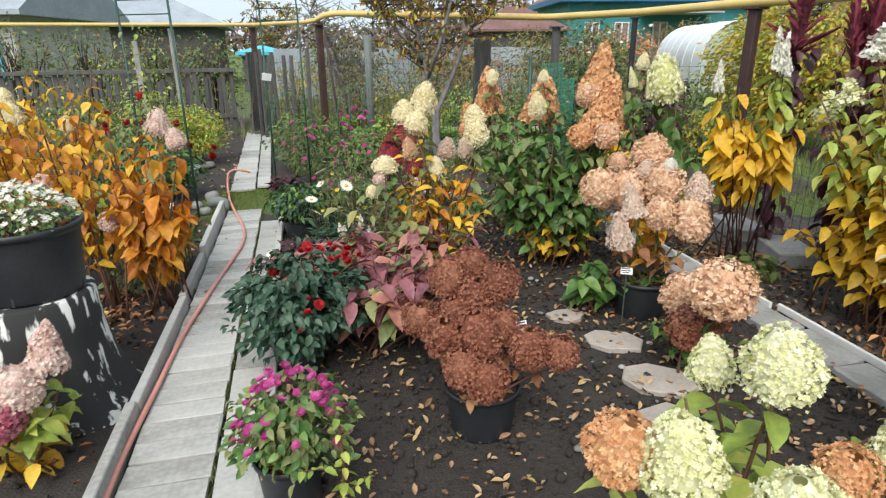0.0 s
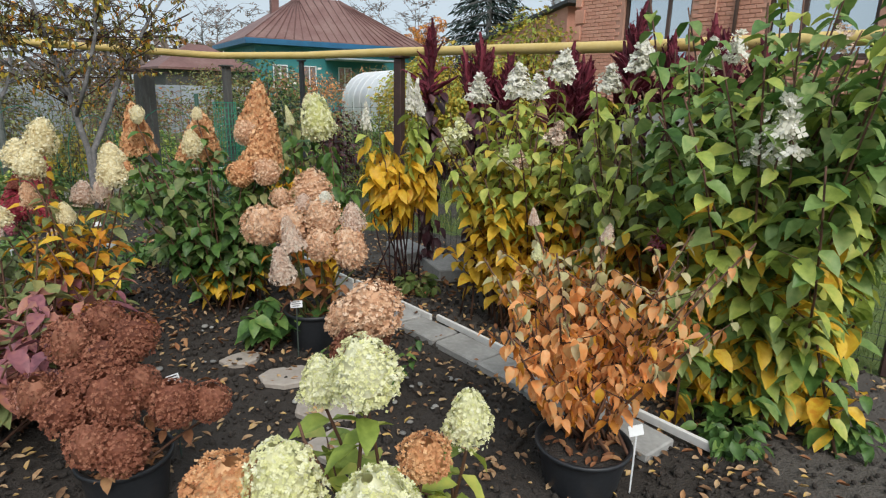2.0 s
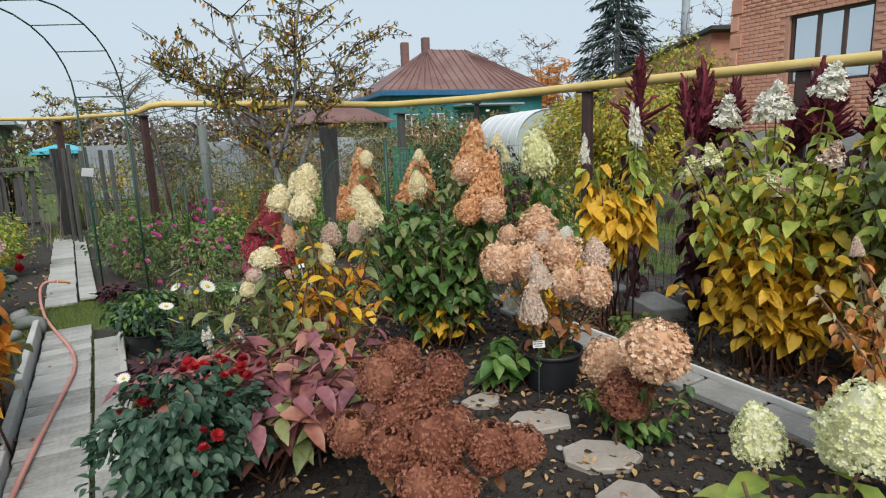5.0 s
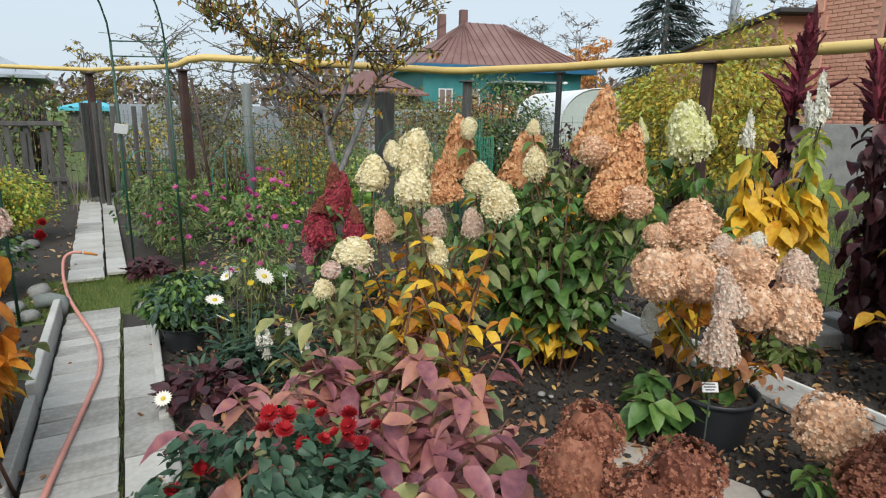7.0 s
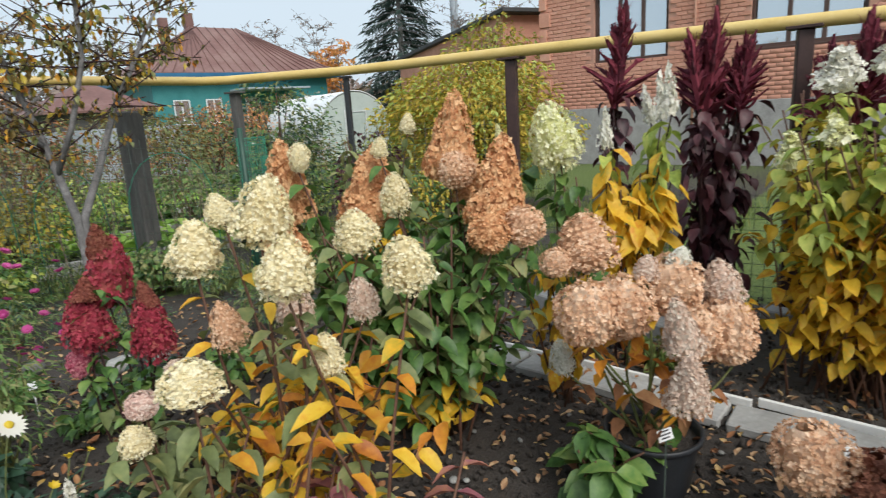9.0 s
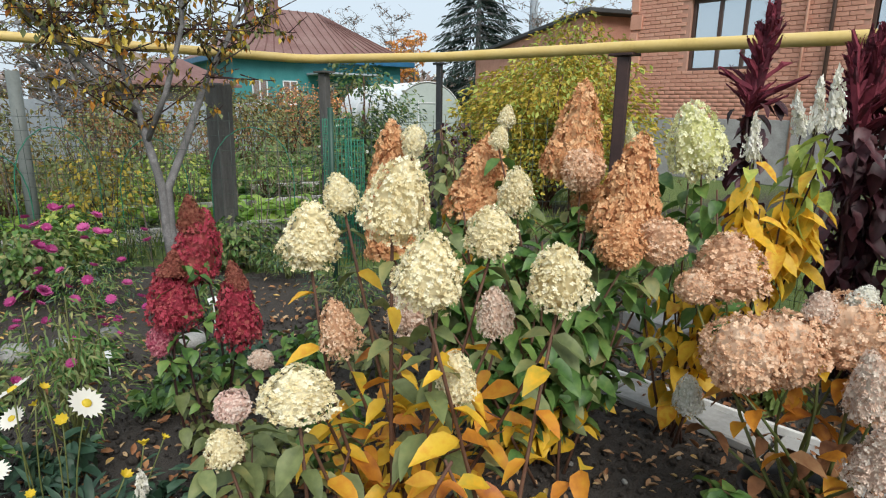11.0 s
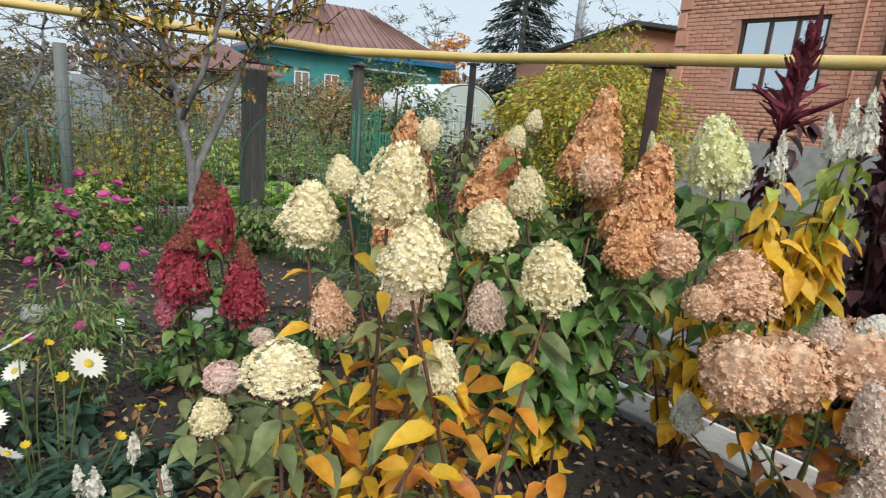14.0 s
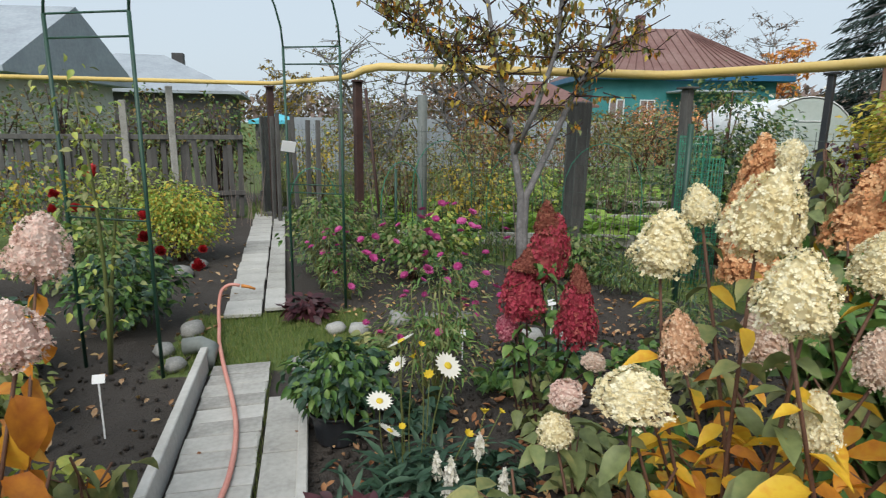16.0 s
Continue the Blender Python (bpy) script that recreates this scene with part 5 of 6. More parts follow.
tagged(part("foliage", spray("foliage", *LEAF["thin"], [turned((rng.gauss(0.03, 0.14), rng.gauss(-0.08, 0.14), abs(rng.gauss(0.1, 0.08))), rng.random() * 6.3, rng.uniform(-0.9, 0.4), 0, rng.uniform(0.08, 0.15)) for _ in range(420)], "leaf_blue"), "", dais), kind="stuff")
single = thing("daisy", "single white daisy leaning over the walkway edge", "flower", (-0.3, 4.1, 0))
flowers_on(single, MUM["daisy"], [Vector((0, 0, 0.26))], 0.09, "daisy")
part("stem", tubes_mesh("stem", [(stem_line((0.1, 0.1, 0), (0, 0, 0.26), 0.03), 0.002)], "stem_green", 5), "", single)
a1 = bush("pink_asters", "loose clump of magenta-pink asters with green stems", (0.34, 5.6, 0), (0.62, 0.6, 0.78), ["leaf_green", "leaf_olive"], 1100, 0.05, "flower", stems=18, kind="thin", stem="stem_green")
flowers_on(a1, MUM["magenta"], [Vector((rng.gauss(0, 0.2), rng.gauss(0, 0.16), rng.uniform(0.4, 1.08))) for _ in range(62)], 0.05)
a2 = bush("pink_asters", "sparse pink asters behind the grass patch", (-0.05, 7.6, 0), (0.6, 0.5, 0.5), ["leaf_olive", "leaf_green"], 700, 0.05, "flower", stems=12, kind="thin", stem="stem_green")
flowers_on(a2, MUM["magenta"], [Vector((rng.gauss(0, 0.2), rng.gauss(0, 0.16), rng.uniform(0.25, 0.6))) for _ in range(16)], 0.05)
for x, y, s, lab in ((-0.1, 4.45, 0.42, "dark purple heuchera with ruffled leaves by the walkway"), (-0.36, 7.15, 0.36, "dark purple leafy plant beside pale stones"), (0.05, 3.75, 0.3, "dark purple heuchera under the purple hydrangea")):
    bush("heuchera", lab, (x, y, 0), (s, s, s * 0.5), ["leaf_burgundy"], 170, 0.085, "plant", stems=6, kind="flat")
hydrangea("peony_leaves", "dark green low plant with long glossy leaves", (1.68, 3.3, 0), [], [(9, "leaf_green")], extra_stems=11, reach=0.2, height=0.3, leaf_size=0.15, kind="broad", low=0.5, pair=0.08, hang=0.45)
for x, y, s, m in ((0.75, 5.7, 0.3, "leaf_green"), (1.2, 5.9, 0.35, "leaf_blue"), (2.95, 1.0, 0.3, "leaf_green"), (3.4, 0.7, 0.3, "leaf_green"), (3.1, 3.6, 0.3, "grass"), (0.4, 4.75, 0.35, "leaf_blue"), (-1.25, 4.9, 0.4, "leaf_mid"), (-1.2, 4.3, 0.4, "leaf_olive")):
    bush("ground_plant", "low leafy clump growing on the soil", (x, y, 0), (s, s, s * 0.55), [m], 120, 0.07, "plant", stems=4, kind="broad", stem="stem_green")

for x, y, s, h, m in ((0.85, 4.75, 0.3, 0.3, "leaf_olive"), (0.2, 5.35, 0.28, 0.22, "leaf_blue"), (1.1, 4.7, 0.3, 0.35, "leaf_green"), (0.95, 5.75, 0.34, 0.2, "leaf_blue"), (1.5, 5.6, 0.4, 0.3, "leaf_green"), (1.7, 5.2, 0.35, 0.35, "leaf_olive"), (0.1, 6.4, 0.3, 0.16, "leaf_olive"), (2.3, 4.8, 0.35, 0.3, "leaf_green"), (0.55, 6.45, 0.3, 0.2, "leaf_green")):
    bush("ground_plant", "low leafy clump growing on the soil", (x, y, 0), (s, s, h), [m], 110, 0.075, "plant", stems=5, kind="broad", stem="stem_green")
wf = thing("white_spike_flower", "small faded white flower spikes on thin stems", "flower", (0.3, 4.6, 0))
for k in range(5):
    hx, hy, hz = rng.uniform(-0.12, 0.12), rng.uniform(-0.12, 0.12), rng.uniform(0.18, 0.32)
    part("stalk", tubes_mesh("stalk", [(stem_line((hx * 0.4, hy * 0.4, 0), (hx, hy, hz), 0.02), 0.002)], "stem_green", 5), "", wf)
    sp = new("flower_spike", head_mesh("cone", "white", 1, 0.2, 0.2))
    sp.parent = wf
    sp.matrix_basis = pose(hx, hy, hz - 0.06, 0, 0, k * 70) @ Matrix.Diagonal((0.05, 0.05, 0.1, 1))

# ---------- the bed left of the walkway ----------
stump = thing("painted_stump", "wide stump painted black and white like birch bark", "stump", (-1.24, 2.9, 0))
sv, sf = lathe([(0.40, 0.0), (0.34, 0.06), (0.29, 0.2), (0.26, 0.4), (0.255, 0.56), (0.24, 0.575), (0.0, 0.58)], 36)
sv = [Vector(v) * (1 + 0.05 * math.sin(math.atan2(v[1], v[0]) * 7) * max(0, 1 - v[2] * 2)) for v in sv]
part("bark", mesh_of("bark", sv, sf, ["birch"], smooth=True), "", stump)
tub = plant_pot("large dark grey-blue tub standing on the painted stump", -1.21, 2.88, 0.235, 0.32, 0.2)
tub.matrix_basis = pose(-1.21, 2.88, 0.58)
aly = bush("white_alyssum", "mound of small white flowers filling the tub", (-1.21, 2.88, 0.8), (0.48, 0.48, 0.26), ["leaf_green", "leaf_olive"], 700, 0.03, "flower", stems=8)
tiny = daisy_mesh("white", "white", 6, 0.3, 0.2, 1)
flowers_on(aly, tiny, dome_spots(280, 0.24, 0.27), 0.03, "blossom")
hydrangea("pink_hydrangea", "faded pink hydrangea heads leaning beside the stump", (-1.13, 2.4, 0),
    [(-1.02, 2.4, 0.42, 0.2, 0.22, "cone", "pinkish"), (-1.08, 2.3, 0.3, 0.23, 0.2, "ball", "pinkish"), (-1.18, 2.25, 0.24, 0.24, 0.19, "ball", "rose_pink"), (-1.26, 2.35, 0.32, 0.24, 0.22, "ball", "pinkish")],
    [(0.4, "leaf_yellow"), (9, "leaf_mid")], extra_stems=6, reach=0.25, height=0.4, leaf_size=0.1)
hydrangea("orange_leaved_hydrangea", "tall hydrangea with orange leaves and faded pink heads", (-1.3, 3.9, 0),
    [(-1.32, 4.6, 0.4, 0.14, 0.13, "ball", "pinkish"), (-1.2, 3.9, 0.55, 0.14, 0.13, "ball", "pinkish")],
    [(0.2, "leaf_olive"), (0.85, "leaf_orange|leaf_yellow|leaf_orange"), (9, "leaf_olive|leaf_yellow")], extra_stems=12, shoots=0.12, reach=0.42, height=1.55, leaf_size=0.1, low=0.35, hang=0.8, spread=0.1, count_cap=220)
hydrangea("orange_leaved_hydrangea", "faded hydrangea branch with large orange and green leaves", (-0.93, 3.9, 0), [(-0.74, 3.85, 1.06, 0.15, 0.13, "dome", "pinkish"), (-1.03, 4.6, 1.05, 0.22, 0.2, "dome", "pinkish")], [(0.85, "leaf_orange"), (9, "leaf_olive|leaf_yellow")], extra_stems=12, reach=0.27, height=1.24, leaf_size=0.14, low=0.35, hang=1.3, shoots=0.2)
hydrangea("orange_leaved_hydrangea", "hydrangea with orange leaves behind the tub", (-1.85, 4.3, 0),
    [(-1.9, 4.6, 1.15, 0.16, 0.16, "dome", "cream"), (-2.2, 4.5, 1.25, 0.16, 0.16, "dome", "lime"), (-1.7, 4.9, 1.05, 0.13, 0.13, "dome", "cream"), (-1.6, 4.1, 0.75, 0.15, 0.14, "ball", "pinkish")],
    [(0.8, "leaf_orange|leaf_yellow"), (9, "leaf_olive|leaf_yellow")], shoots=0.15, extra_stems=14, reach=0.6, height=1.6, leaf_size=0.11, low=0.3, hang=0.8, spread=0.12)
hydrangea("orange_leaved_hydrangea", "sparse hydrangea with yellow-orange leaves near roses", (-2.5, 5.3, 0),
    [(-2.3, 5.4, 1.2, 0.16, 0.16, "dome", "cream"), (-2.6, 5.2, 1.25, 0.15, 0.15, "dome", "lime"), (-2.9, 5.4, 1.2, 0.15, 0.15, "dome", "cream")],
    [(0.8, "leaf_orange|leaf_yellow"), (9, "leaf_olive|leaf_yellow")], shoots=0.15, extra_stems=14, reach=0.7, height=1.6, leaf_size=0.11, low=0.3, hang=0.8, spread=0.12)
hydrangea("yellow_sprig", "sprig of drooping olive and orange leaves by the walkway", (-0.98, 4.55, 0), [], [(0.5, "leaf_orange"), (9, "leaf_olive")], extra_stems=3, reach=0.12, height=0.6, leaf_size=0.12, low=0.5, hang=1.0)
rose = bush("rose_bush", "dark green rose bush with deep red blooms by the arch", (-1.62, 7.1, 0), (0.75, 0.9, 0.62), ["leaf_green", "leaf_blue"], 1300, 0.06, "shrub", stems=16, stem="stem_green", kind="broad")
ROSE = daisy_mesh("red", "red", 7, 0.42, 0.6, 4)
flowers_on(rose, ROSE, [Vector(p) for p in ((-0.18, 0.0, 1.1), (0.15, 0.0, 0.8), (0.18, -0.05, 0.66), (0.5, 0.0, 0.42), (0.47, 0.3, 0.5), (0.3, -0.2, 0.6))], 0.1, "rose")
bush("barberry", "round yellow-green barberry bush with a few orange leaves", (-1.75, 9.3, 0), (0.95, 0.9, 0.85), ["leaf_mid", "leaf_crop", "leaf_gold"], 4600, 0.045, "shrub", stems=14)
reds = bush("orange_dahlias", "orange-red flowers among low green foliage", (-2.3, 8.3, 0), (1.2, 1.2, 0.6), ["leaf_green", "leaf_olive"], 900, 0.06, "flower", stems=14, kind="broad", stem="stem_green")
flowers_on(reds, ROSE, [Vector((rng.uniform(-0.5, 0.5), rng.uniform(-0.6, 0.3), rng.uniform(0.5, 0.85))) for _ in range(7)], 0.1, "bloom")
pk = bush("pink_begonia", "low pink flowers at the edge of a bed", (-1.15, 4.75, 0), (0.3, 0.3, 0.14), ["leaf_green"], 90, 0.05, "flower", stems=4)
flowers_on(pk, MUM["magenta"], dome_spots(12, 0.14, 0.16), 0.05)
tall_w = bush("climbing_rose", "sparse climbing rose on the arch side", (-1.5, 6.3, 0), (0.5, 0.45, 1.9), ["leaf_olive", "leaf_mid"], 170, 0.05, "climber", stems=2, kind="broad", stem="stem_green")


# ---------- trees ----------
def tree(name, label, at, height, fork, limbs, leaves, mats, leaf, crown, trunk_r=0.05, bark="bark", droop=0.0, bare=False):
    root = thing(name, label, "tree", at)
    lines, ends = [], []
    for k in range(limbs):
        a = 2 * math.pi * k / limbs + 0.5
        p = Vector((0, 0, 0)) if k else Vector((0.02, 0, 0))
        d = Vector((math.cos(a) * 0.28, math.sin(a) * 0.28, 1)).normalized()
        pts = [p]
        for j in range(7):
            d = (d + Vector((rng.gauss(0, 0.13), rng.gauss(0, 0.13), 0.05))).normalized()
            pts.append(pts[-1] + d * height / 7)
        lines.append((pts, [trunk_r * (1 - j / 8.5) for j in range(8)]))
        for j in range(2, 8):
            for q in range(4):
                b = rng.random() * 6.28
                e = pts[j] + Vector((math.cos(b), math.sin(b), rng.uniform(0.1, 0.9) - droop)) * crown * rng.uniform(0.3, 0.85)
                bl = stem_line(pts[j], e, 0.12 * crown, 4)
                lines.append((bl, [trunk_r * 0.3 * (1 - 0.2 * i) for i in range(5)]))
                for z in range(4):
                    s = along(bl, rng.uniform(0.3, 1))
                    c = rng.random() * 6.28
                    f = s + Vector((math.cos(c), math.sin(c), rng.uniform(-0.3, 0.7))) * crown * rng.uniform(0.15, 0.4)
                    tl = stem_line(s, f, 0.04, 3)
                    lines.append((tl, [trunk_r * 0.1] * 4))
                    ends.append(tl)
    part("trunk", tubes_mesh("trunk", lines, bark, 6), "", root)
    groups = {m: [] for m in mats}
    for i in range(leaves):
        p = along(rng.choice(ends), rng.random()) + Vector((rng.gauss(0, 0.03), rng.gauss(0, 0.03), rng.gauss(0, 0.03)))
        groups[rng.choice(mats)].append(turned(p, rng.random() * 6.3, rng.uniform(-0.3, 1.3), rng.uniform(-1, 1), leaf * rng.uniform(0.6, 1.3)))
    if leaves:
        crown_root = root
        for m, ms in groups.items():
            tagged(part("crown", spray("crown", *LEAF_SMALL, ms, m), "", crown_root), kind="stuff")
    return root


def plum_tree(at, label):
    """Two grey limbs from a low fork, many thin twigs, few narrow leaves."""
    root = thing("plum_tree", label, "tree", at)
    limbs = [[(0.02, 0, 0), (-0.005, 0, 0.45), (-0.015, 0, 0.82), (-0.11, 0.0, 1.29), (-0.2, 0.05, 1.77), (-0.28, 0.1, 2.12), (-0.4, 0.0, 2.6), (-0.45, 0.1, 3.0)],
             [(0.05, 0, 0), (0.025, 0, 0.45), (0.035, 0, 0.82), (0.22, 0.0, 1.21), (0.42, -0.05, 1.73), (0.62, -0.05, 2.05), (0.8, 0.0, 2.35), (1.1, 0.1, 2.75)],
             [(-0.1, 0, 1.2), (0.02, -0.2, 1.6), (0.15, -0.3, 2.1), (0.2, -0.25, 2.6), (0.3, -0.2, 3.1)],
             [(-0.15, 0, 1.45), (-0.45, 0.1, 1.8), (-0.75, 0.1, 2.1), (-1.05, 0.1, 2.4)]]
    twigs, ends = [], []
    for n, pts in enumerate(limbs):
        pts = [Vector(p) for p in pts]
        r0 = 0.045 if n < 2 else 0.025
        part("trunk" if n < 2 else "limb", tubes_mesh("limb", [(pts, [r0 * (1 - 0.105 * i) for i in range(len(pts))])], "bark", 8), "", root)
        for k in range(26):
            s = along(pts, rng.uniform(0.42, 1.0))
            a = rng.random() * 6.28
            e = s + Vector((math.cos(a), math.sin(a) * 0.8, rng.uniform(-0.1, 0.9))) * rng.uniform(0.25, 0.75)
            bl = stem_line(s, e, 0.08, 4)
            twigs.append((bl, [0.009, 0.007, 0.006, 0.005, 0.004]))
            ends.append(bl)
            for z in range(3):
                q = along(bl, rng.uniform(0.3, 1))
                c = rng.random() * 6.28
                tl = stem_line(q, q + Vector((math.cos(c), math.sin(c), rng.uniform(-0.2, 0.8))) * rng.uniform(0.12, 0.38), 0.03, 3)
                twigs.append((tl, [0.004] * 4))
                ends.append(tl)
    tagged(part("twig_growth", tubes_mesh("twig_growth", twigs, "stem_dark", 4), "", root), kind="stuff")
    groups = {"leaf_tree": [], "leaf_olive": [], "leaf_gold": [], "leaf_orange": []}
    for i in range(3000):
        p = along(rng.choice(ends), rng.random()) + Vector((rng.gauss(0, 0.02), rng.gauss(0, 0.02), rng.gauss(0, 0.02)))
        groups[rng.choice(["leaf_tree", "leaf_tree", "leaf_tree", "leaf_olive", "leaf_olive", "leaf_gold", "leaf_orange"])].append(turned(p, rng.random() * 6.3, rng.uniform(0.2, 1.5), rng.uniform(-1, 1), rng.uniform(0.04, 0.085)))
    for m, ms in groups.items():
        tagged(part("crown", spray("crown", *LEAF_SMALL, ms, m), "", root), kind="stuff")


plum_tree((1.6, 8.0, 0), "small two-limbed grey tree with sparse olive leaves")


def conifer(at, h, r, label):
    root = thing("spruce_tree", label, "tree", at)
    part("trunk", tubes_mesh("trunk", [([(0, 0, 0), (0, 0, h * 0.5), (0, 0, h)], [0.28, 0.16, 0.03])], "bark", 8), "", root)
    ms, lines = [], []
    layers = 34
    for i in range(layers):
        z = h * (0.08 + 0.9 * i / layers)
        rr = r * (1 - i / layers) ** 0.85 + 0.15
        n = int(9 + 9 * (1 - i / layers))
        for k in range(n):
            a = rng.random() * 6.28
            ln = rr * rng.uniform(0.7, 1.1)
            e = Vector((math.cos(a) * ln, math.sin(a) * ln, z - 0.28 * ln + rng.gauss(0, 0.1)))
            s0 = Vector((0, 0, z))
            lines.append(([s0, s0.lerp(e, 0.5) + Vector((0, 0, 0.08)), e], [0.03, 0.02, 0.008]))
            for q in range(int(6 + ln * 6)):
                p = s0.lerp(e, rng.uniform(0.25, 1.0)) + Vector((rng.gauss(0, 0.1), rng.gauss(0, 0.1), rng.gauss(-0.06, 0.06)))
                ms.append(turned(p, a + rng.uniform(-0.9, 0.9), rng.uniform(0.0, 0.7), rng.uniform(-1, 1), rng.uniform(0.25, 0.6)))
    tagged(part("branching", tubes_mesh("branching", lines, "bark", 4), "", root), kind="stuff")
    tagged(part("needles", spray("needles", *LEAF["thin"], ms, "leaf_spruce"), "", root), kind="stuff")


conifer((28.6, 29.8, 0), 14, 3.9, "dark blue-green spruce beyond the neighbouring houses")
conifer((-16, 75, 0), 7, 1.6, "small distant dark spruce")
bush("golden_hedge", "tall golden-yellow hedge in front of the brick house", (7.3, 8.3, 0), (2.0, 3.6, 2.35), ["leaf_gold", "leaf_gold", "leaf_mid"], 14000, 0.085, "hedge", stems=30, lump=0.25)
bush("golden_vine", "yellow vine climbing on the brick shed", (13.6, 12.2, 0.6), (1.6, 3.4, 3.4), ["leaf_gold", "leaf_mid"], 3500, 0.13, "climber", stems=16)
wr = bush("white_rose_bush", "dark green bush with small white blooms behind the fence", (3.95, 8.35, 0), (1.5, 1.3, 2.05), ["leaf_green", "leaf_blue", "leaf_olive"], 5200, 0.06, "shrub", stems=20)
flowers_on(wr, MUM["white"], [Vector((rng.uniform(-0.6, 0.5), rng.uniform(-0.7, 0.1), rng.uniform(0.7, 1.9))) for _ in range(46)], 0.055, "bloom")
bg = bush("burgundy_shrub", "dark burgundy-leaved shrub behind the fence", (4.5, 7.5, 0), (0.95, 0.8, 1.35), ["leaf_burgundy"], 900, 0.07, "shrub", stems=14, kind="broad")
hydrangea("fence_hydrangea", "hydrangea with broad green leaves and a pale head by the fence", (3.0, 5.75, 0), [(3.2, 5.6, 1.4, 0.16, 0.16, "dome", "cream")], [(0.45, "leaf_yellow"), (9, "leaf_olive")], extra_stems=10, reach=0.34, height=1.5, leaf_size=0.13, low=0.4, hang=1.0, single=False)
for x, y, sx, h, ms in ((1.6, 10.2, 1.2, 1.0, ["leaf_olive", "leaf_gold"]), (0.9, 11.5, 1.5, 1.3, ["leaf_olive", "leaf_tree"]), (2.9, 11.5, 1.6, 0.9, ["leaf_green", "leaf_mid"]), (4.4, 11.8, 1.5, 1.0, ["leaf_green", "leaf_olive"]), (6.2, 11.5, 1.6, 1.2, ["leaf_olive", "leaf_rust"]), (0.6, 8.2, 0.9, 0.6, ["leaf_green", "leaf_olive"]), (-0.2, 8.6, 0.9, 0.8, ["leaf_green", "leaf_olive"]), (5.6, 10.0, 1.2, 0.9, ["leaf_mid", "leaf_green"]), (-0.4, 13.5, 1.6, 1.4, ["leaf_olive", "leaf_gold"]), (2.5, 14.5, 2.2, 1.6, ["leaf_tree", "leaf_olive"]), (5.0, 15.5, 2.4, 1.5, ["leaf_rust", "leaf_olive"]), (-2.8, 11.4, 1.4, 0.9, ["leaf_olive", "leaf_mid"]), (-3.6, 10.2, 1.6, 1.0, ["leaf_green", "leaf_gold"]), (-3.4, 7.2, 1.4, 1.1, ["leaf_olive", "leaf_orange"]), (-3.6, 13.2, 2.0, 1.5, ["leaf_olive", "leaf_mid"]), (6.6, 9.8, 1.5, 1.1, ["leaf_green", "leaf_olive"]), (8.2, 11.2, 1.8, 1.2, ["leaf_olive", "leaf_mid"]), (5.4, 7.6, 1.0, 0.8, ["leaf_green", "leaf_gold"]), (7.6, 13.2, 1.8, 1.3, ["leaf_rust", "leaf_olive"]), (-2.2, 6.3, 0.8, 0.5, ["leaf_green", "leaf_blue"]), (-2.6, 9.2, 1.1, 0.7, ["leaf_green", "leaf_olive"]), (-1.9, 5.6, 0.7, 0.5, ["leaf_olive", "leaf_mid"]), (1.0, 8.7, 0.8, 0.6, ["leaf_green", "leaf_mid"]), (2.2, 8.0, 0.7, 0.5, ["leaf_green", "leaf_olive"])):
    bush("garden_shrub", "loose autumn garden shrub with mixed leaves", (x, y, 0), (sx, sx, h), ms, 1100, 0.06, "shrub", stems=16, kind="broad")
for x, y, s, h in ((0.2, 8.9, 0.9, 0.7), (-0.25, 8.0, 0.6, 0.9), (1.5, 8.9, 0.8, 0.5), (2.4, 7.4, 0.7, 0.45), (0.9, 7.6, 0.7, 0.4), (1.4, 6.9, 0.6, 0.35), (-0.9, 12.9, 1.2, 1.5), (-2.0, 10.6, 1.0, 0.7), (1.9, 12.6, 1.7, 1.3), (3.4, 13.4, 1.8, 1.4), (0.2, 11.0, 0.9, 1.2), (3.3, 6.6, 0.7, 0.6), (2.2, 6.2, 0.6, 0.4)):
    bush("leafy_perennial", "dull green perennial clump with dry stems", (x, y, 0), (s, s, h), ["leaf_green", "leaf_olive", "leaf_blue"], 900, 0.05, "plant", stems=14, kind="thin", stem="stem_green")
for i, (x, y, l) in enumerate(((2.2, 9.6, 3.2), (3.6, 11.0, 3.5), (5.0, 12.4, 3.6))):
    ob = part("bed_board", box_bm(l, 0.05, 0.16, (0, 0, 0), 0.006), "wood_grey")
    ob.matrix_basis = pose(x, y, 0, 0, 0, -14)
    tagged(ob, "pale board edging a vegetable bed", "board", "boards of the vegetable beds")


for k, (x0, y0, ln) in enumerate(((2.6, 10.6, 4.0), (4.2, 12.0, 4.5), (5.6, 13.6, 5.0), (1.6, 12.4, 3.0), (7.6, 15.6, 5.0), (3.6, 9.6, 2.6))):
    rows = [turned((x0 + q, y0 - 0.25 * q + rng.gauss(0, 0.22), 0.05 + abs(rng.gauss(0, 0.08))), rng.random() * 6.3, rng.uniform(-0.9, 0.3), rng.uniform(-0.4, 0.4), rng.uniform(0.12, 0.26)) for q in (rng.uniform(-ln / 2, ln / 2) for _ in range(420))]
    tagged(new("vegetable_row", spray("vegetable_row", *LEAF["broad"], rows, ("leaf_crop", "leaf_green", "leaf_crop")[k % 3])), "low row of leafy green vegetables past the fence", "vegetables", kind="stuff")
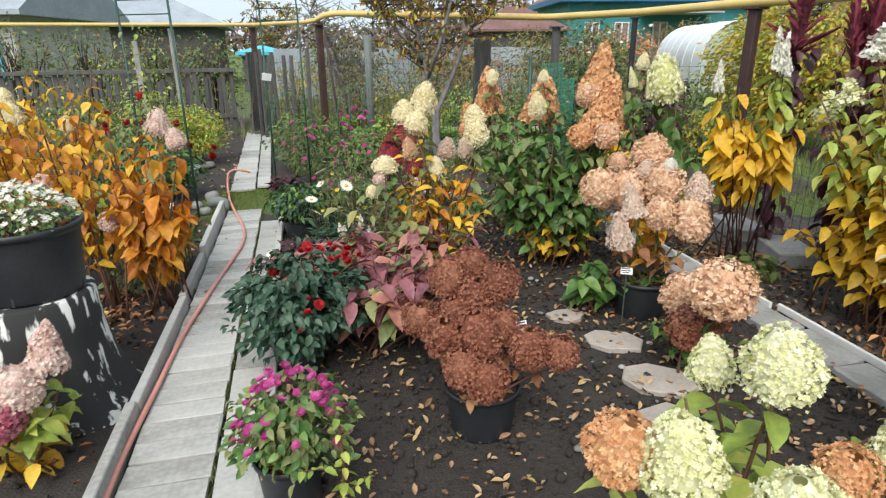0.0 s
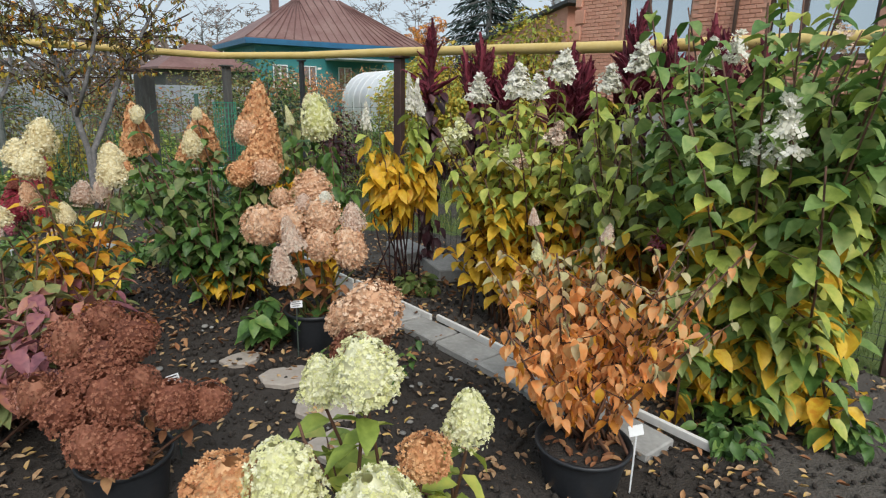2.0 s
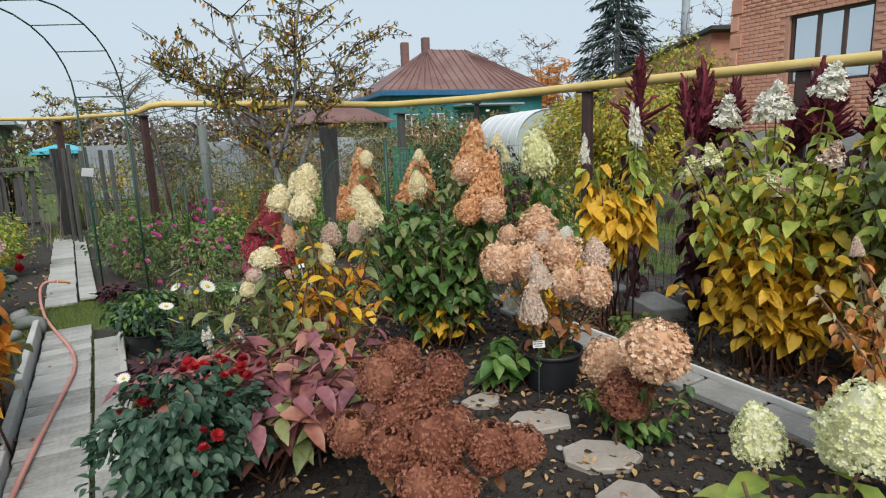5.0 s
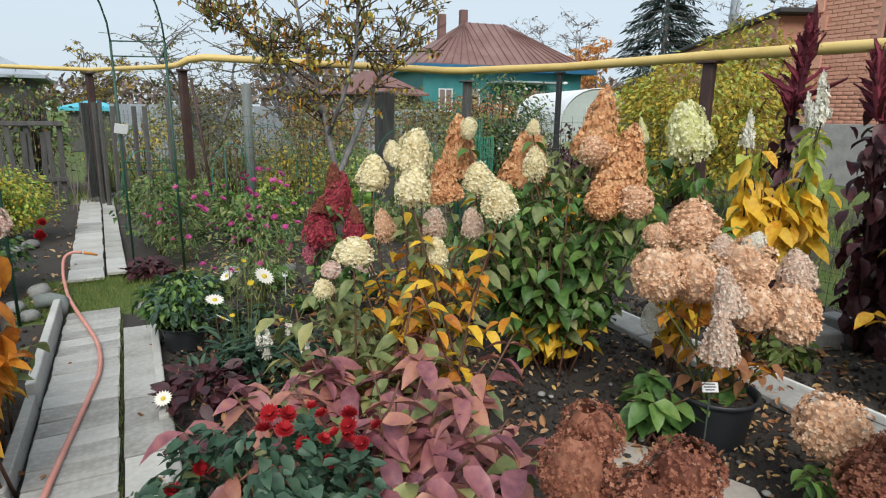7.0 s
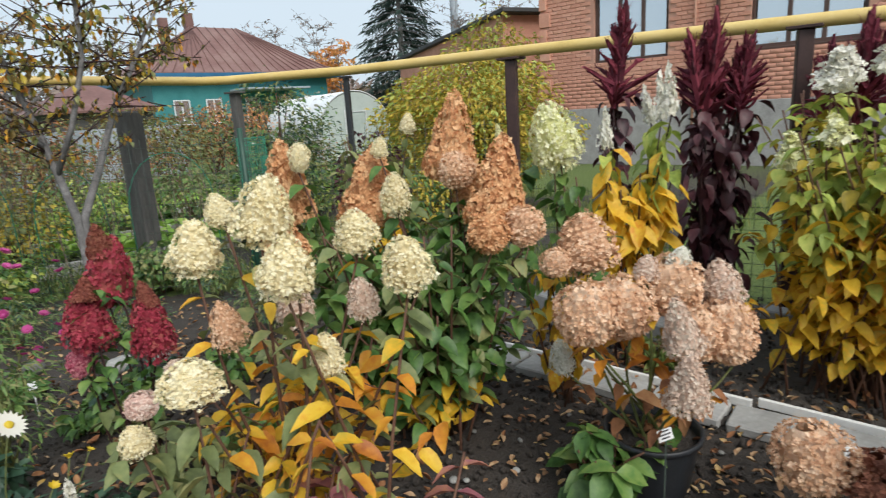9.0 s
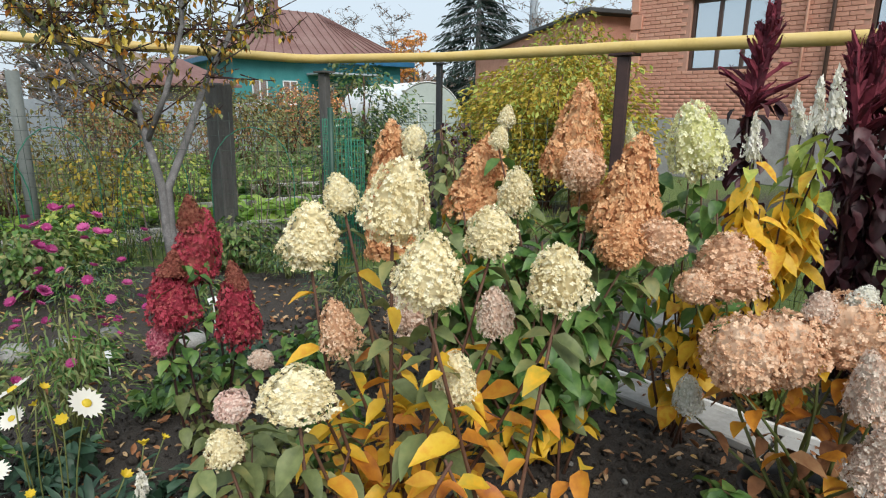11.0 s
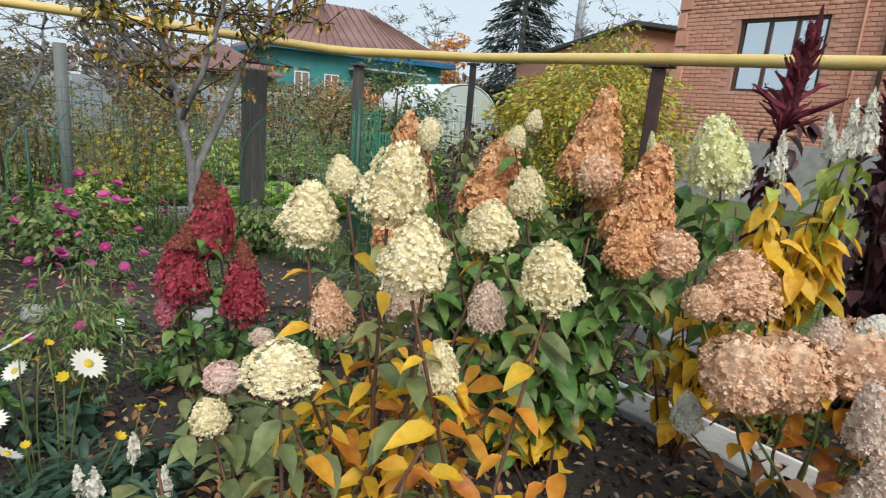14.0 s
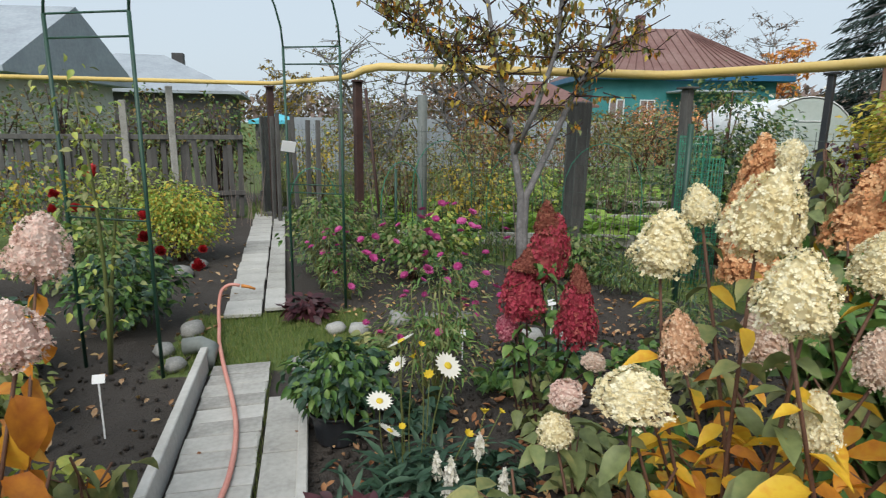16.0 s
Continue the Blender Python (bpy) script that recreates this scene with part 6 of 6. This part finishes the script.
for x, y, w, h in ((-2.0, 13.3, 1.3, 2.0), (-3.1, 13.6, 1.5, 2.1), (-4.3, 13.4, 1.6, 2.2), (-5.6, 13.6, 1.8, 2.2)):
    bush("fence_thicket", "tall sparse shrub behind the old picket fence", (x, y, 0), (w, w * 0.8, h), ["leaf_olive", "leaf_green", "leaf_tree"], 1300, 0.07, "shrub", stems=26, kind="broad", stem="stem_dark")


# ---------- greenhouse and buildings ----------
def greenhouse(x, y, turn, w, l, h):
    root = thing("greenhouse", "white arched polycarbonate greenhouse in the next garden", "greenhouse", (x, y, 0), turn=turn)
    n, m = 14, 6
    def arc(i, q):
        a = math.pi * i / n
        return (math.cos(a) * w / 2 * q, h * 0.45 + math.sin(a) * h * 0.55 * q)
    prof = [(w / 2, 0)] + [arc(i, 1) for i in range(n + 1)] + [(-w / 2, 0)]
    for j in range(m):
        vs, fs = [], []
        for yy in (j * l / m + 0.01, (j + 1) * l / m - 0.01):
            vs += [(px, yy, pz) for px, pz in prof] + [(px * 0.985, yy, pz * 0.985) for px, pz in prof]
        k = len(prof)
        for i in range(k - 1):
            fs += [(i, i + 1, i + 1 + 2 * k, i + 2 * k), (i + k, i + 3 * k, i + 1 + 3 * k, i + 1 + k)]
        part("sheet", mesh_of("sheet", vs, fs, ["film"], smooth=True), "", root)
    for yy in (0, l):
        vs = [(px * 0.98, yy, pz * 0.98) for px, pz in prof] + [(px * 0.98, yy + 0.02, pz * 0.98) for px, pz in prof]
        k = len(prof)
        fs = [tuple(range(k)), tuple(range(2 * k - 1, k - 1, -1))] + [(i, i + k, i + 1 + k, i + 1) for i in range(k - 1)]
        part("end_wall", mesh_of("end_wall", vs, fs, ["haze_panel"]), "", root)
    for j in range(m + 1):
        part("rib", tubes_mesh("rib", [([(px, j * l / m, pz) for px, pz in prof], 0.02)], "white_metal", 6), "", root)
    d = part("door", box_bm(0.75, 0.03, 1.6, (0, -0.03, 0.02), 0.01), "haze_panel", root)
    for dx in (-0.4, 0.4):
        part("door_post", box_bm(0.03, 0.03, 1.75, (dx, -0.045, 0), 0.004), "white_metal", root)
    part("lintel", box_bm(0.83, 0.03, 0.03, (0, -0.045, 1.66), 0.004), "white_metal", root)


greenhouse(14.3, 18.7, -17.5, 2.7, 6.4, 2.4)


def gable_box(name, label, x, y, turn, w, d, h, roof_h, wall, roof, over=0.4, hip=True):
    root = thing(name, label, "house", (x, y, 0), turn=turn)
    part("wall", box_bm(w, d, h, (0, 0, 0), 0.02), wall, root)
    bm = bmesh.new()
    a, b = w / 2 + over, d / 2 + over
    r = max(0, a - b) if hip else a
    for z0, lower in ((h, True),):
        base = [bm.verts.new(p) for p in ((-a, -b, h), (a, -b, h), (a, b, h), (-a, b, h))]
        low = [bm.verts.new((v.co.x, v.co.y, h - 0.12)) for v in base]
        r0, r1 = bm.verts.new((-r, 0, h + roof_h)), bm.verts.new((r, 0, h + roof_h))
        for f in ((base[0], base[1], r1, r0), (base[2], base[3], r0, r1), (base[1], base[2], r1), (base[3], base[0], r0), (low[3], low[2], low[1], low[0])):
            bm.faces.new(f)
        for i in range(4):
            bm.faces.new((low[i], low[(i + 1) % 4], base[(i + 1) % 4], base[i]))
    part("roof", bm, roof, root)
    return root, a, b, r


def window(root, m, w, h, frame_mat, panes=2, deep=0.12, sill=None):
    """A framed window with glass set back in its opening; m places its sill's middle, facing -y."""
    win = new("window")
    win.parent = root
    win.matrix_basis = m
    t = 0.07
    part("frame", box_bm(w, 0.06, t, (0, 0.03, h - t), 0.004), frame_mat, win)
    part("frame", box_bm(w, 0.06, t, (0, 0.03, 0), 0.004), frame_mat, win)
    for dx in (-w / 2 + t / 2, w / 2 - t / 2):
        part("frame", box_bm(t, 0.06, h - 2 * t, (dx, 0.03, t), 0.004), frame_mat, win)
    for i in range(panes):
        pw = (w - 2 * t) / panes
        cx = -w / 2 + t + pw * (i + 0.5)
        part("pane", box_bm(pw - 0.05, 0.012, h - 2 * t - 0.02, (cx, 0.045, t + 0.01), 0), "glass", win)
        if i:
            part("mullion", box_bm(0.08, 0.055, h - 2 * t, (cx - pw / 2, 0.03, t), 0.004), frame_mat, win)
    part("sill", box_bm(w + 0.16, 0.14, 0.04, (0, -0.03, -0.04), 0.006), sill or frame_mat, win)
    return win


# teal house with the rusty hipped roof
th_, a_, b_, r_ = gable_box("teal_house", "teal timber house with rusty red hipped roof", 23.0, 42.5, -8, 12.0, 9.0, 4.7, 3.4, "teal", "roof", 0.7)
part("eave", box_bm(13.5, 10.5, 0.35, (0, 0, 4.3), 0.02), "blue", th_, "blue painted eave")
for cx, cz in ((-3.2, 8.3), (-1.5, 8.7)):
    part("chimney", box_bm(0.55, 0.55, 2.2, (cx, 0.3, cz - 1.9), 0.03), "roof", th_, "dark brick chimney")
for k in range(22):
    part("roof_seam", tubes_mesh("roof_seam", [([(-6.7 + k * 0.62, -5.2, 4.73), (max(-1.6, min(1.6, -6.7 + k * 0.62)), -0.05, 8.12)], 0.035)], "roof", 4), "", th_)
for cx in (-4.4, -2.4, 0.2, 2.6, 4.6):
    window(th_, pose(cx, -4.55, 1.6), 1.0, 1.5, "white_metal", 2)
lean = part("porch_roof", box_bm(4.5, 2.4, 0.12, (1.0, -5.7, 3.5), 0.02), "slate", th_, "pale grey porch roof")
sh, *_ = gable_box("brown_shed", "low shed with a rusty brown roof behind trees", 12.5, 38, 0, 5, 4, 2.6, 1.4, "wood_dark", "roof", 0.4)
screen = thing("sheet_fence", "grey corrugated sheet fence far behind the gardens", "fence", (4.2, 21.5, 0), kind="structure", turn=8)
for k in range(11):
    part("panel", box_bm(0.98, 0.03, 1.6, (-5 + k, 0.012 * (k % 2), 0), 0.006), "slate", screen)
# houses at the back of the garden
gh, ga, gb, gr = gable_box("grey_house", "grey timber house with a corrugated slate roof", -10.6, 20.5, -6, 7.5, 5.5, 2.55, 1.7, "wood_grey", "slate", 0.5, hip=False)
for k in range(10):
    part("cladding_board", box_bm(7.5, 0.03, 0.24, (0, -2.765, 0.1 + k * 0.26), 0.006), "wood_grey", gh)
for cx in (1.2, 2.9):
    window(gh, pose(cx, -2.86, 1.0), 1.0, 1.4, "turquoise", 2)
g2, *_ = gable_box("dark_house", "distant dark house with pale grey roof", -8.5, 33, 4, 8, 6, 2.7, 1.7, "wood_dark", "slate", 0.5)
part("chimney", box_bm(0.5, 0.5, 1.6, (1.6, 0, 2.9), 0.02), "roof_dark", g2)
g3, *_ = gable_box("turquoise_shed", "low shed with a turquoise roof edge", -2.0, 26, 0, 1.5, 1.4, 1.5, 0.25, "wood_dark", "turquoise", 0.2)


def brick_house():
    """The wall that faces the garden is laid in courses of single bricks; the rest is plain."""
    root = thing("brick_house", "two-storey salmon brick house with brown framed windows", "house", (13.45, 0, 0))
    y0, y1, z0, z1 = -6.0, 10.55, 1.35, 7.2
    holes = [(7.34, 9.1, 2.38, 3.91), (3.75, 5.7, 2.36, 3.91), (-0.6, 1.4, 2.36, 3.91)]
    def slab(ya, yb, za, zb):
        part("wall", box_bm(0.3, yb - ya, zb - za, (0.2, (ya + yb) / 2, za)), "mortar", root)
    edges = [y0] + [e for h in sorted(holes) for e in h[:2]] + [y1]
    for i in range(0, len(edges), 2):
        slab(edges[i], edges[i + 1], z0, z1)
    for h in holes:
        slab(h[0], h[1], z0, h[2])
        slab(h[0], h[1], h[3], z1)
        win = window(root, pose(0.14, (h[0] + h[1]) / 2, h[2], 0, 0, -90), h[1] - h[0], h[3] - h[2], "frame", 3)
    part("back_wall", box_bm(0.3, y1 - y0, z1, (9.5, (y0 + y1) / 2, 0)), "mortar", root)
    for yy in (y0 + 0.15, y1 - 0.15):
        part("side_wall", box_bm(9.1, 0.3, z1 - z0, (4.9, yy, z0)), "brick", root)
    part("roof", box_bm(10.6, y1 - y0 + 1, 0.3, (4.8, (y0 + y1) / 2, z1), 0.05), "roof_dark", root)
    part("plinth", box_bm(0.42, y1 - y0 + 0.1, z0, (0.2, (y0 + y1) / 2, 0), 0.01), "rubble", root, "grey rubble stone plinth")
    part("interior_floor", box_bm(9.0, y1 - y0 - 0.4, 0.1, (4.9, (y0 + y1) / 2, z0), 0), "wood_dark", root)
    me = bpy.data.meshes.new("brick")
    bm = box_bm(0.03, 0.235, 0.074, (0, 0, 0), 0.004)
    bm.to_mesh(me)
    bm.free()
    me.materials.append(M["brick"])
    rest, picked = [], 0
    course = 0
    z = z0
    while z < z1 - 0.08:
        y = y1 - 0.12 - (0.125 if course % 2 else 0)
        while y > y0 + 0.12:
            if not any(h[0] - 0.1 < y < h[1] + 0.1 and h[2] - 0.06 < z < h[3] - 0.01 for h in holes):
                m4 = Matrix.Translation((0.045, y, z))
                if picked < 300 and 2.0 < z < 4.0 and 5.7 < y < 10.6:
                    ob = new("brick", me)
                    ob.parent = root
                    ob.matrix_basis = m4
                    picked += 1
                else:
                    rest.append(m4)
            y -= 0.25
        z += 0.088
        course += 1
    vs = [tuple(v.co) for v in me.vertices]
    tagged(part("brickwork", spray("brickwork", vs, [tuple(p.vertices) for p in me.polygons], rest, "brick"), "", root), kind="stuff")
    for k in range(14):
        part("quoin", box_bm(0.06, 0.3 if k % 2 else 0.2, 0.34, (0.02, y1 - (0.15 if k % 2 else 0.1), z0 + 0.02 + k * 0.4), 0.01), "brick", root)
    part("downpipe", tubes_mesh("downpipe", [([(-0.03, 6.3, 0.3), (-0.03, 6.3, 4.0), (-0.03, 6.3, 7.0)], 0.04)], "frame", 8), "", root)
    part("downpipe", tubes_mesh("downpipe", [([(-0.03, 6.75, 0.3), (-0.03, 6.75, 7.0)], 0.025)], "brick", 8), "", root)


brick_house()
shed = thing("brick_shed", "low brick shed with a black sloping roof edge", "shed", (22.4, 20.0, 0), turn=-24)
part("wall", box_bm(4.5, 10.5, 3.75, (1.2, 0, 0), 0.02), "brick", shed)
rf = part("roof", box_bm(5.0, 11.4, 0.16, (0, 0, 0), 0.02), "roof_dark", shed)
rf.matrix_basis = pose(1.2, 0, 4.5, -4, 0, 0)
gm = bmesh.new()
ends = [[gm.verts.new((x, y, z)) for y, z in ((-5.25, 3.7), (5.25, 3.7), (5.25, 4.13), (-5.25, 4.86))] for x in (-1.05, 3.45)]
gm.faces.new(ends[0]), gm.faces.new(ends[1][::-1])
for i in range(4):
    gm.faces.new((ends[0][i], ends[1][i], ends[1][(i + 1) % 4], ends[0][(i + 1) % 4]))
bmesh.ops.recalc_face_normals(gm, faces=gm.faces)
part("gable", gm, "brick", shed)

# ---------- distance ----------
for x, y, w, h, ms in ((9.5, 20, 3.0, 2.2, ["leaf_rust", "leaf_olive"]), (12.0, 23, 3.0, 2.4, ["leaf_rust", "leaf_coral"]), (7.0, 18, 2.6, 1.9, ["leaf_olive", "leaf_tree"]), (16.5, 26, 3.5, 2.6, ["leaf_olive", "leaf_rust"]), (20, 30, 4.0, 3.0, ["leaf_olive", "leaf_tree"]), (10, 28, 4, 2.6, ["leaf_tree", "leaf_olive"]), (4.0, 17, 2.4, 1.8, ["leaf_olive", "leaf_rust"]), (1.0, 19, 3.0, 2.0, ["leaf_tree", "leaf_olive"])):
    bush("autumn_thicket", "rusty and olive autumn thicket in neighbouring gardens", (x, y, 0), (w, w, h), ms, 2200, 0.12, "shrub", stems=20)
mast = thing("chimney_stack", "tall thin grey chimney stack in the distance", "chimney", (47, 40, 0))
part("shaft", mesh_of("shaft", *tube([(0, 0, 0), (0, 0, 9), (0, 0, 18)], [0.5, 0.4, 0.3], 12), ["slate"], smooth=True), "", mast)
tree("maple_tree", "orange-red autumn tree behind the teal house", (34.5, 44, 0), 7.2, 1, 3, 2600, ["leaf_coral", "leaf_orange"], 0.32, 2.6, 0.14)
tree("apple_tree", "golden autumn tree far behind the gate", (-2.5, 34, 0), 3.6, 1, 3, 1500, ["leaf_gold", "leaf_tree"], 0.18, 1.4, 0.1)
for x, y, h in ((31, 52, 9), (38, 50, 10), (26, 56, 9), (47, 38, 11), (50, 34, 12), (44, 42, 10), (20, 58, 8)):
    tree("bare_tree", "leafless grey-brown tree in the distance", (x, y, 0), h, 1, 3, 500, ["twig_haze"], 0.3, 3.0, 0.12, bark="bark")
tree("apple_tree", "dark old apple tree with few leaves behind the fence", (3.6, 18.5, 0), 3.4, 1, 3, 1600, ["leaf_tree", "leaf_rust"], 0.09, 1.6, 0.09)
tree("apple_tree", "thin fruit tree in the neighbouring garden", (0.8, 16.5, 0), 3.0, 1, 3, 1200, ["leaf_tree", "leaf_olive"], 0.08, 1.3, 0.07)


def far_wood(name, x0, x1, y, h, n, label):
    ms = {m: [] for m in ("twig_haze", "leaf_tree", "leaf_spruce")}
    for i in range(n):
        x = rng.uniform(x0, x1)
        top = h * (0.65 + 0.35 * noise.noise(Vector((x * 0.06, y, 0))) + 0.1 * rng.random())
        z = rng.uniform(0.2, 1) * top
        m = "leaf_spruce" if noise.noise(Vector((x * 0.05, 9, 0))) > 0.35 else ("leaf_tree" if rng.random() < 0.25 else "twig_haze")
        ms[m].append(turned((x, y + rng.gauss(0, 3), z), rng.random() * 6.3, rng.uniform(-1.2, 1.2), rng.uniform(-1, 1), rng.uniform(0.8, 1.8)))
    root = thing(name, label, "trees", kind="stuff")
    for m, q in ms.items():
        if q:
            tagged(part("crowns", spray("crowns", *LEAF_SMALL, q, m), "", root), kind="stuff")


far_wood("far_woods", -90, 20, 130, 9, 5000, "hazy line of distant autumn woods")
far_wood("far_woods", 15, 110, 95, 11, 6000, "hazy bare trees far behind the houses")
